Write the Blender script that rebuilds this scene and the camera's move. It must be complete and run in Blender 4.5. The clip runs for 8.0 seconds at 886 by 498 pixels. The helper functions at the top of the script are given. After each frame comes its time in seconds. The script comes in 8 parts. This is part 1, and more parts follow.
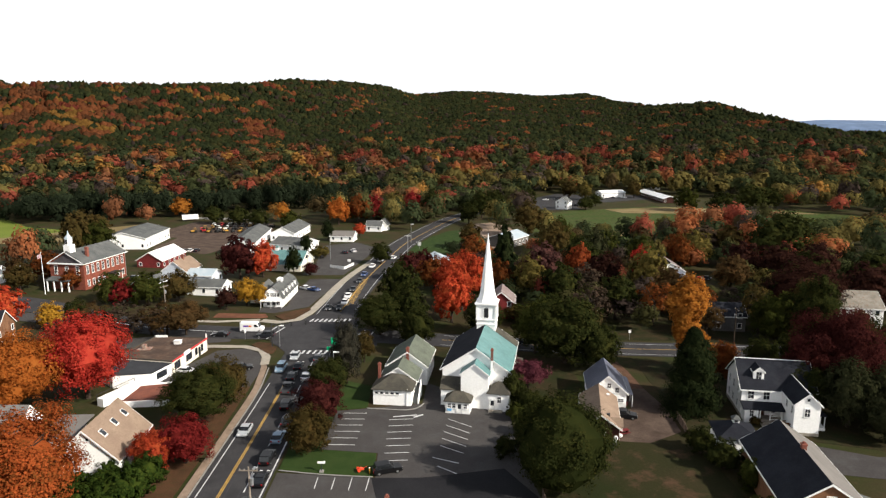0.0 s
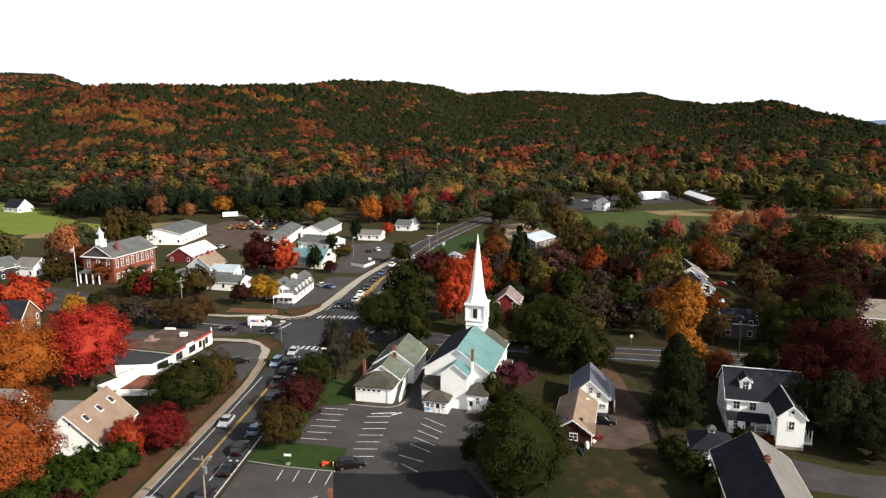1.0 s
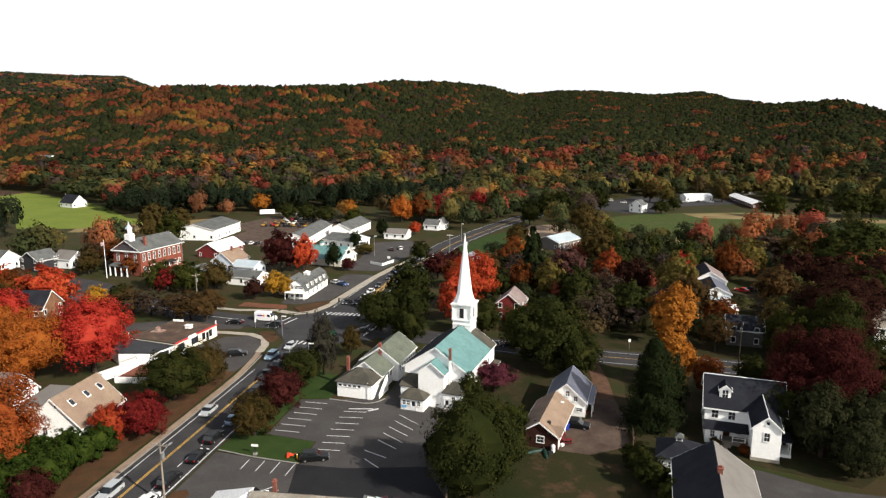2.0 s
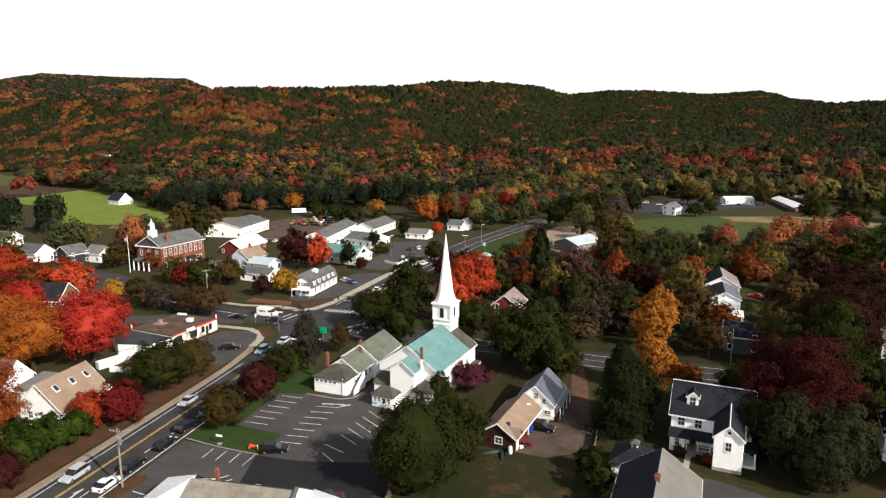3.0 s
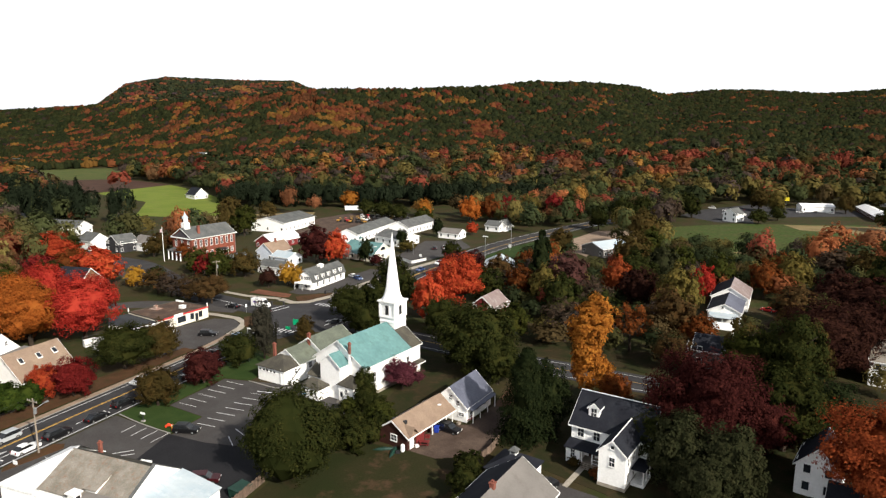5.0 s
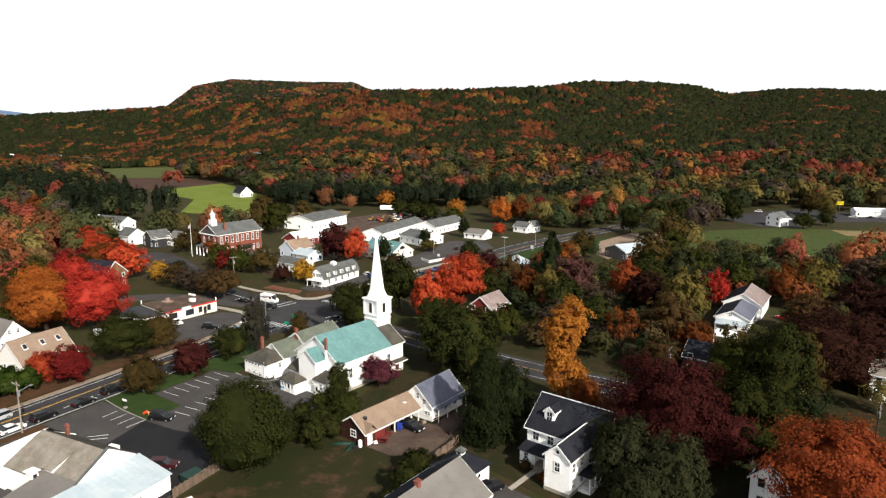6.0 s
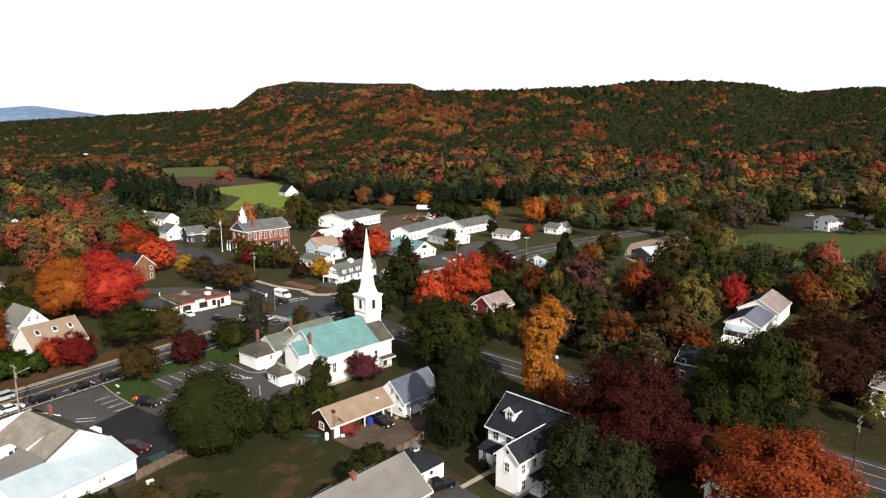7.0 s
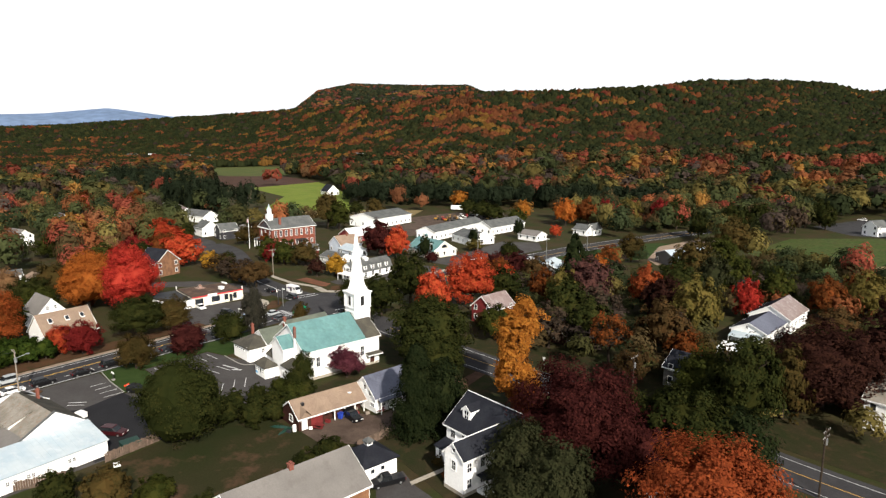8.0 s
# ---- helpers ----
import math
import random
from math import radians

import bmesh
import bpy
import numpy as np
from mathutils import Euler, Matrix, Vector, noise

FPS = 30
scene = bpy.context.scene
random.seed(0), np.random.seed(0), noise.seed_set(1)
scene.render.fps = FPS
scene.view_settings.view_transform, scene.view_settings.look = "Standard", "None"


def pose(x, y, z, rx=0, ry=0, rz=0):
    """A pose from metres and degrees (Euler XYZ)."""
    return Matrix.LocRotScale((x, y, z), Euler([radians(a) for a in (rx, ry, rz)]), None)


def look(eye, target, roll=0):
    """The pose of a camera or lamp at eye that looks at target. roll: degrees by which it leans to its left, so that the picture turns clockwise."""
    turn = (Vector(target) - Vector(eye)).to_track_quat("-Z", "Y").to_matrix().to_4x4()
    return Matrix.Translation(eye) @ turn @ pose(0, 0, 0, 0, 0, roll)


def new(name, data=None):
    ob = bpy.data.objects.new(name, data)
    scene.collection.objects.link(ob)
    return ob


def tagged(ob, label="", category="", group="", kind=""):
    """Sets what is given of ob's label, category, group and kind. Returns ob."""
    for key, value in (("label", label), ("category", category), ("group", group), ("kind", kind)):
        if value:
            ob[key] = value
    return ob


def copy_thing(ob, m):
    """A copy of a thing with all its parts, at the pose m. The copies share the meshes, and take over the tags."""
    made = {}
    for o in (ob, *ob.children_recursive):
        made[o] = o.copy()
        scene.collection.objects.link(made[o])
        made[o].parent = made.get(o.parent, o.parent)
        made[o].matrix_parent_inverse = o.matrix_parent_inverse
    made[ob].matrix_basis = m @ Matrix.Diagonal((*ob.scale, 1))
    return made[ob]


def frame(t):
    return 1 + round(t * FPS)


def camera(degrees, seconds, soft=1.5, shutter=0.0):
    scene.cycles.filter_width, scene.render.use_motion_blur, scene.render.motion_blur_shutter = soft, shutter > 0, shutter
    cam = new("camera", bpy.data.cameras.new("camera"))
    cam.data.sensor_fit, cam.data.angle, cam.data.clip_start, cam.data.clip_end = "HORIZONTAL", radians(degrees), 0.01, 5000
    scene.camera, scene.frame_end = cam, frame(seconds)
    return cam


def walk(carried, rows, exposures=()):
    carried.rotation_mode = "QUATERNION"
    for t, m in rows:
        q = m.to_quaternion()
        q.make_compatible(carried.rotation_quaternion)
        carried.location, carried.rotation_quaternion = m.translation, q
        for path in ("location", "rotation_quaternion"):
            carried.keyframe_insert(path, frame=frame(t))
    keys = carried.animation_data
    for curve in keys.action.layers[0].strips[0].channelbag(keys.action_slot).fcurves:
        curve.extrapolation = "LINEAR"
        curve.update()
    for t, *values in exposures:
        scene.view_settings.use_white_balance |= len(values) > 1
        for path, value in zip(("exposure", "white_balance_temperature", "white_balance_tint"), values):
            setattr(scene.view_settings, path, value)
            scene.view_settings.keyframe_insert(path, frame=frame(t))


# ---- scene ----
# The plan is drawn in units of 1.12 m.
UNIT = 1.12
cam = camera(68.2, 8.0, soft=1.3)
PATH = [
    (0, (-0.304, -0.954, 49.609), (-0.297, 1.011, 49.237), -0.01),
    (0.5, (6.274, -1.110, 49.892), (6.195, 0.853, 49.518), -0.08),
    (1, (13.013, -1.099, 49.837), (12.847, 0.859, 49.464), -0.05),
    (1.5, (19.756, -0.759, 49.852), (19.505, 1.190, 49.479), -0.02),
    (3, (40.816, 2.178, 49.820), (40.323, 4.080, 49.449), -0.04),
    (3.5, (48.295, 3.915, 49.755), (47.730, 5.797, 49.385), -0.02),
    (4, (55.981, 6.087, 49.795), (55.344, 7.947, 49.424), 0.11),
    (4.5, (63.377, 8.547, 49.800), (62.668, 10.381, 49.429), 0.13),
    (6, (84.870, 17.970, 49.604), (83.919, 19.691, 49.236), 0.12),
    (6.5, (91.188, 21.418, 49.431), (90.159, 23.093, 49.063), 0.05),
    (7, (97.480, 25.229, 49.116), (96.373, 26.854, 48.751), 0.08),
    (7.5, (103.509, 29.297, 48.863), (102.329, 30.871, 48.500), 0.00),
    (8, (109.432, 33.534, 48.695), (108.183, 35.054, 48.333), 0.03),
]
walk(cam, [(t, look(UNIT * Vector(eye), UNIT * Vector(target), roll)) for t, eye, target, roll in PATH])

# ---- light ----
SUN_EL, SUN_AZ = radians(33), math.atan2(12.1, -6.6)
sun_way = Vector((math.sin(SUN_AZ) * math.cos(SUN_EL), math.cos(SUN_AZ) * math.cos(SUN_EL), math.sin(SUN_EL)))
sun = new("sun", bpy.data.lights.new("sun", "SUN"))
sun.data.energy, sun.data.angle, sun.data.color = 5.0, radians(0.6), (1.0, 0.93, 0.82)
sun.matrix_world = look(sun_way * 300, (0, 0, 0))

world = bpy.data.worlds.new("sky")
scene.world = world
world.use_nodes = True
wn, wl = world.node_tree.nodes, world.node_tree.links
sky = wn.new("ShaderNodeTexSky")
sky.sky_type, sky.sun_disc, sky.sun_elevation, sky.sun_rotation = "NISHITA", False, SUN_EL, SUN_AZ
sky.air_density, sky.dust_density = 1.0, 3.0
# a thin sheet of bright cloud over the sky, densest towards the horizon
coord = wn.new("ShaderNodeTexCoord")
sep = wn.new("ShaderNodeSeparateXYZ")
wl.new(coord.outputs["Generated"], sep.inputs[0])
veil = wn.new("ShaderNodeMapRange")
veil.inputs["From Min"].default_value, veil.inputs["From Max"].default_value = 0.25, 0.75
veil.inputs["To Min"].default_value, veil.inputs["To Max"].default_value = 1.0, 0.12
wl.new(sep.outputs["Z"], veil.inputs["Value"])
dim = wn.new("ShaderNodeMix")
dim.data_type = "RGBA"
dim.blend_type = "MULTIPLY"
dim.inputs["Factor"].default_value = 1.0
dim.inputs["B"].default_value = (0.085, 0.085, 0.085, 1)
wl.new(sky.outputs["Color"], dim.inputs["A"])
cloud = wn.new("ShaderNodeMix")
cloud.data_type = "RGBA"
cloud.inputs["B"].default_value = (1.06, 1.08, 1.1, 1)
wl.new(veil.outputs["Result"], cloud.inputs["Factor"])
wl.new(dim.outputs["Result"], cloud.inputs["A"])
wl.new(cloud.outputs["Result"], wn["Background"].inputs["Color"])
wn["Background"].inputs["Strength"].default_value = 0.74
scene.view_settings.exposure = 0.55

# ---- materials ----
def surface(name, a, b, size=3.0, fine=40.0, rough=0.8, bump=0.15, metal=0.0, dirt=None, lines=None, varied=0.0, spec=0.3, grain=0.18):
    """A two-scale surface: colours a and b in patches of about `size` metres, a fine grain, optional dirt colour and
    optional lines (axis, spacing in metres, depth)."""
    m = bpy.data.materials.new(name)
    m.use_nodes = True
    n, l = m.node_tree.nodes, m.node_tree.links
    bsdf = n["Principled BSDF"]
    bsdf.inputs["Roughness"].default_value = rough
    bsdf.inputs["Metallic"].default_value = metal
    bsdf.inputs["Specular IOR Level"].default_value = spec if rough < 0.8 else 0.06
    geo = n.new("ShaderNodeNewGeometry")
    big, small = n.new("ShaderNodeTexNoise"), n.new("ShaderNodeTexNoise")
    for node, scale, detail in ((big, 1.0 / size, 5.0), (small, fine / 10.0, 3.0)):
        node.inputs["Scale"].default_value, node.inputs["Detail"].default_value = scale, detail
        l.new(geo.outputs["Position"], node.inputs["Vector"])
    ramp = n.new("ShaderNodeMapRange")
    ramp.inputs["From Min"].default_value, ramp.inputs["From Max"].default_value = 0.36, 0.64
    l.new(big.outputs["Fac"], ramp.inputs["Value"])
    mix = n.new("ShaderNodeMix")
    mix.data_type = "RGBA"
    mix.inputs["A"].default_value, mix.inputs["B"].default_value = (*a, 1), (*b, 1)
    l.new(ramp.outputs["Result"], mix.inputs["Factor"])
    out = mix.outputs["Result"]
    speck = n.new("ShaderNodeMapRange")
    speck.inputs["From Min"].default_value, speck.inputs["From Max"].default_value = 0.3, 0.7
    speck.inputs["To Min"].default_value, speck.inputs["To Max"].default_value = 1 - grain, 1 + grain
    l.new(small.outputs["Fac"], speck.inputs["Value"])
    mul = n.new("ShaderNodeVectorMath")
    mul.operation = "SCALE"
    l.new(out, mul.inputs[0])
    l.new(speck.outputs["Result"], mul.inputs["Scale"])
    out = mul.outputs[0]
    if dirt:
        spots = n.new("ShaderNodeTexNoise")
        spots.inputs["Scale"].default_value, spots.inputs["Detail"].default_value, spots.inputs["Roughness"].default_value = 2.3 / size, 8.0, 0.7
        l.new(geo.outputs["Position"], spots.inputs["Vector"])
        cut = n.new("ShaderNodeMapRange")
        cut.inputs["From Min"].default_value, cut.inputs["From Max"].default_value = 0.52, 0.68
        cut.inputs["To Max"].default_value = dirt[3]
        l.new(spots.outputs["Fac"], cut.inputs["Value"])
        soil = n.new("ShaderNodeMix")
        soil.data_type = "RGBA"
        soil.inputs["B"].default_value = (*dirt[:3], 1)
        l.new(cut.outputs["Result"], soil.inputs["Factor"])
        l.new(out, soil.inputs["A"])
        out = soil.outputs["Result"]
    if varied:
        info = n.new("ShaderNodeObjectInfo")
        shift = n.new("ShaderNodeMapRange")
        shift.inputs["To Min"].default_value, shift.inputs["To Max"].default_value = 1 - varied, 1 + varied
        l.new(info.outputs["Random"], shift.inputs["Value"])
        tone = n.new("ShaderNodeVectorMath")
        tone.operation = "SCALE"
        l.new(out, tone.inputs[0])
        l.new(shift.outputs["Result"], tone.inputs["Scale"])
        out = tone.outputs[0]
    l.new(out, bsdf.inputs["Base Color"])
    height = small.outputs["Fac"]
    if lines:
        axis, step, depth = lines
        wave = n.new("ShaderNodeTexWave")
        wave.wave_type, wave.bands_direction, wave.wave_profile = "BANDS", axis, "SAW"
        wave.inputs["Scale"].default_value = 0.314 / step
        wave.inputs["Distortion"].default_value = 0.2
        l.new(geo.outputs["Position"], wave.inputs["Vector"])
        add = n.new("ShaderNodeMath")
        add.operation = "MULTIPLY_ADD"
        add.inputs[1].default_value = depth
        l.new(wave.outputs["Fac"], add.inputs[0])
        l.new(height, add.inputs[2])
        height = add.outputs[0]
    if bump:
        relief = n.new("ShaderNodeBump")
        relief.inputs["Strength"].default_value, relief.inputs["Distance"].default_value = bump, 0.05
        l.new(height, relief.inputs["Height"])
        l.new(relief.outputs["Normal"], bsdf.inputs["Normal"])
    return m


def foliage(name, a, b, c, tinted=False, glow=0.42):
    """Leaves: three hues mixed leaf by leaf and in patches; light passes through them in part."""
    m = bpy.data.materials.new(name)
    m.use_nodes = True
    n, l = m.node_tree.nodes, m.node_tree.links
    n.remove(n["Principled BSDF"])
    geo = n.new("ShaderNodeNewGeometry")
    info = n.new("ShaderNodeObjectInfo")
    ramp = n.new("ShaderNodeValToRGB")
    ramp.color_ramp.elements[0].color, ramp.color_ramp.elements[1].color = (*a, 1), (*c, 1)
    mid = ramp.color_ramp.elements.new(0.5)
    mid.color = (*b, 1)
    patch = n.new("ShaderNodeTexNoise")
    patch.inputs["Scale"].default_value, patch.inputs["Detail"].default_value = 0.42, 6.0
    l.new(geo.outputs["Position"], patch.inputs["Vector"])
    add = n.new("ShaderNodeMath")
    add.operation = "MULTIPLY_ADD"
    add.inputs[1].default_value = 0.5
    l.new(geo.outputs["Random Per Island"], add.inputs[0])
    l.new(patch.outputs["Fac"], add.inputs[2])
    off = n.new("ShaderNodeMath")
    off.operation = "SUBTRACT"
    off.inputs[1].default_value = 0.25
    l.new(add.outputs[0], off.inputs[0])
    l.new(off.outputs[0], ramp.inputs["Fac"])
    hue = ramp.outputs["Color"]
    if tinted:
        att = n.new("ShaderNodeAttribute")
        att.attribute_name = "tint"
        both = n.new("ShaderNodeMix")
        both.data_type, both.blend_type = "RGBA", "MULTIPLY"
        both.inputs["Factor"].default_value = 1.0
        l.new(hue, both.inputs["A"])
        l.new(att.outputs["Color"], both.inputs["B"])
        hue = both.outputs["Result"]
    tone = n.new("ShaderNodeMapRange")
    tone.inputs["To Min"].default_value, tone.inputs["To Max"].default_value = 0.85, 1.15
    l.new(info.outputs["Random"], tone.inputs["Value"])
    vary = n.new("ShaderNodeVectorMath")
    vary.operation = "SCALE"
    l.new(hue, vary.inputs[0])
    l.new(tone.outputs["Result"], vary.inputs["Scale"])
    diff, trans, both = n.new("ShaderNodeBsdfDiffuse"), n.new("ShaderNodeBsdfTranslucent"), n.new("ShaderNodeMixShader")
    both.inputs[0].default_value = glow
    l.new(vary.outputs[0], diff.inputs["Color"])
    l.new(vary.outputs[0], trans.inputs["Color"])
    l.new(diff.outputs[0], both.inputs[1])
    l.new(trans.outputs[0], both.inputs[2])
    l.new(both.outputs[0], n["Material Output"].inputs["Surface"])
    return m


WHITE = surface("white_paint", (0.89, 0.89, 0.88), (0.86, 0.86, 0.845), 4, 30, 0.55, 0.04, dirt=(0.66, 0.64, 0.60, 0.2), lines=("Z", 0.14, 0.4), grain=0.05)
CREAM = surface("cream_paint", (0.74, 0.70, 0.60), (0.66, 0.62, 0.52), 4, 30, 0.6, 0.1, lines=("Z", 0.14, 0.5))
TRIM = surface("white_trim", (0.80, 0.80, 0.79), (0.76, 0.76, 0.74), 2, 40, 0.5, 0.05)
PALE_BLUE = surface("pale_blue_paint", (0.55, 0.60, 0.68), (0.50, 0.55, 0.62), 4, 30, 0.6, 0.1, lines=("Z", 0.14, 0.5))
BARN_RED = surface("barn_red_boards", (0.158, 0.018, 0.018), (0.108, 0.014, 0.014), 2, 30, 0.75, 0.2, lines=("X", 0.25, 0.6))
DARK_BOARDS = surface("dark_red_brown_boards", (0.061, 0.025, 0.018), (0.036, 0.016, 0.013), 2, 30, 0.8, 0.25, lines=("Y", 0.22, 0.6))
BLACK_PAINT = surface("black_paint", (0.018, 0.018, 0.022), (0.03, 0.03, 0.033), 2, 30, 0.6, 0.1, lines=("Z", 0.15, 0.5))
BRICK = surface("red_brick", (0.216, 0.068, 0.043), (0.158, 0.050, 0.035), 1.5, 60, 0.85, 0.25, dirt=(0.115, 0.043, 0.036, 0.5), lines=("Z", 0.075, 0.7))
STONE = surface("brown_stone", (0.216, 0.115, 0.065), (0.144, 0.072, 0.043), 1.0, 60, 0.85, 0.4, lines=("Z", 0.3, 0.8))
CHIMNEY = surface("chimney_brick", (0.22, 0.080, 0.058), (0.165, 0.062, 0.047), 0.8, 70, 0.85, 0.3, lines=("Z", 0.08, 0.7))
CONCRETE = surface("concrete", (0.340, 0.306, 0.255), (0.281, 0.255, 0.212), 2.5, 50, 0.85, 0.2, dirt=(0.170, 0.145, 0.111, 0.5))
BUFF = surface("tan_pavement", (0.27, 0.20, 0.15), (0.21, 0.155, 0.115), 2.5, 50, 0.9, 0.25, dirt=(0.12, 0.08, 0.055, 0.6))
CURB = surface("granite_curb", (0.268, 0.255, 0.236), (0.217, 0.211, 0.198), 1.5, 60, 0.8, 0.2)
GREY_ROOF = surface("grey_shingle", (0.112, 0.115, 0.112), (0.079, 0.083, 0.083), 3, 50, 0.85, 0.3, dirt=(0.050, 0.054, 0.047, 0.5), lines=("Z", 0.12, 0.7))
SAGE_ROOF = surface("sage_grey_shingle", (0.122, 0.137, 0.108), (0.090, 0.101, 0.083), 3, 50, 0.85, 0.3, dirt=(0.058, 0.061, 0.043, 0.5), lines=("Z", 0.12, 0.7))
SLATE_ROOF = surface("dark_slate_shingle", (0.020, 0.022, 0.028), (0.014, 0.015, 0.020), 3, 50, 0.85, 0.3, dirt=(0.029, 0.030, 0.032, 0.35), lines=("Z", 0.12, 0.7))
BLUE_ROOF = surface("blue_grey_metal_roof", (0.112, 0.120, 0.160), (0.084, 0.090, 0.122), 5, 40, 0.45, 0.12, metal=0.2, dirt=(0.158, 0.173, 0.216, 0.4))
TAN_ROOF = surface("tan_shingle", (0.245, 0.180, 0.133), (0.202, 0.144, 0.108), 3, 50, 0.9, 0.3, dirt=(0.144, 0.108, 0.079, 0.4), lines=("Z", 0.12, 0.7))
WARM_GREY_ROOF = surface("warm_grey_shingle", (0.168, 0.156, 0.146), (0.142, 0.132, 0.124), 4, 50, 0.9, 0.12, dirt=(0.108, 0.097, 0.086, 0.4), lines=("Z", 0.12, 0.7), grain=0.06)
STAINED_ROOF = surface("stained_shingle", (0.235, 0.215, 0.185), (0.165, 0.150, 0.125), 1.6, 50, 0.9, 0.3, dirt=(0.200, 0.115, 0.080, 0.75), lines=("Z", 0.12, 0.7))
PINK_ROOF = surface("faded_red_metal_roof", (0.235, 0.185, 0.175), (0.190, 0.138, 0.128), 4, 40, 0.5, 0.12, metal=0.1, dirt=(0.38, 0.36, 0.35, 0.6))
COPPER = surface("green_patina_roof", (0.112, 0.225, 0.222), (0.088, 0.182, 0.184), 3.0, 12, 0.55, 0.04, dirt=(0.070, 0.140, 0.128, 0.6), grain=0.10)
BROWN_ROOF = surface("weathered_brown_shingle", (0.078, 0.072, 0.058), (0.050, 0.047, 0.040), 2.5, 50, 0.88, 0.25, dirt=(0.105, 0.092, 0.068, 0.5), lines=("Z", 0.12, 0.7))
METAL_ROOF = surface("white_metal_roof", (0.40, 0.45, 0.48), (0.33, 0.40, 0.45), 3, 8, 0.5, 0.03, dirt=(0.52, 0.54, 0.55, 0.5), grain=0.03)
WHITE_ROOF = surface("white_membrane_roof", (0.78, 0.78, 0.77), (0.70, 0.71, 0.72), 4, 30, 0.6, 0.05, dirt=(0.5, 0.5, 0.5, 0.35))
FLAT_ROOF = surface("brown_gravel_roof", (0.094, 0.061, 0.045), (0.061, 0.043, 0.035), 3, 60, 0.95, 0.3, dirt=(0.173, 0.137, 0.115, 0.55))
BLACK_ROOF = surface("black_rubber_roof", (0.018, 0.019, 0.022), (0.028, 0.029, 0.033), 3, 40, 0.7, 0.08)
RED_TRIM = surface("red_fascia", (0.50, 0.03, 0.035), (0.42, 0.025, 0.03), 2, 30, 0.5, 0.05)
ASPHALT = surface("worn_asphalt", (0.062, 0.058, 0.056), (0.050, 0.046, 0.045), 6, 60, 0.9, 0.25, dirt=(0.073, 0.073, 0.074, 0.5))
ROAD_TAR = surface("road_asphalt", (0.046, 0.045, 0.047), (0.034, 0.033, 0.035), 5, 60, 0.85, 0.25, dirt=(0.062, 0.060, 0.061, 0.5))
TAR_AND_SHADE = surface("new_asphalt_and_shade", (0.020, 0.020, 0.022), (0.016, 0.016, 0.018), 6, 60, 0.85, 0.2)
PAINT = surface("white_road_paint", (0.62, 0.62, 0.62), (0.45, 0.45, 0.46), 0.8, 60, 0.7, 0.05, dirt=(0.16, 0.16, 0.17, 0.8))
YELLOW = surface("yellow_road_paint", (0.55, 0.33, 0.06), (0.44, 0.26, 0.06), 0.8, 60, 0.7, 0.05, dirt=(0.14, 0.11, 0.08, 0.7))
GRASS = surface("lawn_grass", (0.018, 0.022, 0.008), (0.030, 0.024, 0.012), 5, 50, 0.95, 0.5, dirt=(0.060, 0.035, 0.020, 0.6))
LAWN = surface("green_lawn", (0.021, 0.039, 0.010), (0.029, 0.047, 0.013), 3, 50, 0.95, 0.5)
FAR_FIELD = surface("far_field_grass", (0.050, 0.068, 0.018), (0.070, 0.076, 0.024), 20, 20, 0.95, 0.3, dirt=(0.10, 0.085, 0.04, 0.4))
FIELD = surface("hay_field", (0.100, 0.138, 0.021), (0.130, 0.160, 0.029), 24, 20, 0.95, 0.3, dirt=(0.195, 0.165, 0.060, 0.35))
FIELD_DULL = surface("meadow_grass", (0.036, 0.060, 0.014), (0.050, 0.058, 0.018), 9, 6, 0.95, 0.4, dirt=(0.085, 0.062, 0.026, 0.55), grain=0.3)
STRAW = surface("dry_grass", (0.195, 0.150, 0.075), (0.150, 0.112, 0.053), 12, 20, 0.95, 0.3)
PLOUGHED = surface("ploughed_soil", (0.064, 0.036, 0.026), (0.049, 0.028, 0.021), 14, 20, 0.95, 0.3)
LITTER = surface("fallen_leaves", (0.074, 0.038, 0.020), (0.053, 0.029, 0.016), 3, 60, 0.95, 0.5, dirt=(0.031, 0.038, 0.012, 0.6))
GRAVEL = surface("gravel_drive", (0.092, 0.066, 0.052), (0.060, 0.042, 0.033), 4, 60, 0.95, 0.4, dirt=(0.036, 0.026, 0.018, 0.6))
GROUND = surface("town_ground", (0.026, 0.032, 0.010), (0.040, 0.030, 0.015), 9, 40, 0.95, 0.4, dirt=(0.058, 0.038, 0.022, 0.6))
BARK = surface("bark", (0.047, 0.035, 0.026), (0.029, 0.022, 0.017), 0.6, 60, 0.95, 0.5)
PALE_WOOD = surface("weathered_pole_wood", (0.26, 0.22, 0.18), (0.19, 0.16, 0.13), 0.8, 60, 0.9, 0.3)
STEEL = surface("galvanised_steel", (0.42, 0.43, 0.44), (0.36, 0.37, 0.38), 1, 50, 0.4, 0.05, metal=0.8)
DARK_METAL = surface("dark_metal", (0.03, 0.03, 0.032), (0.045, 0.045, 0.047), 1, 50, 0.5, 0.05, metal=0.5)
RUBBER = surface("tyre_rubber", (0.015, 0.015, 0.015), (0.022, 0.022, 0.022), 0.3, 60, 0.85, 0.1)
GLASS = surface("window_glass", (0.016, 0.019, 0.024), (0.022, 0.026, 0.032), 1.5, 20, 0.08, 0.0, spec=0.6)
CARGLASS = surface("car_glass", (0.012, 0.014, 0.016), (0.016, 0.018, 0.02), 1, 20, 0.05, 0.0, spec=0.6)
GREEN_SIGN = surface("green_sign", (0.0, 0.32, 0.14), (0.0, 0.28, 0.12), 1, 30, 0.4, 0.0)
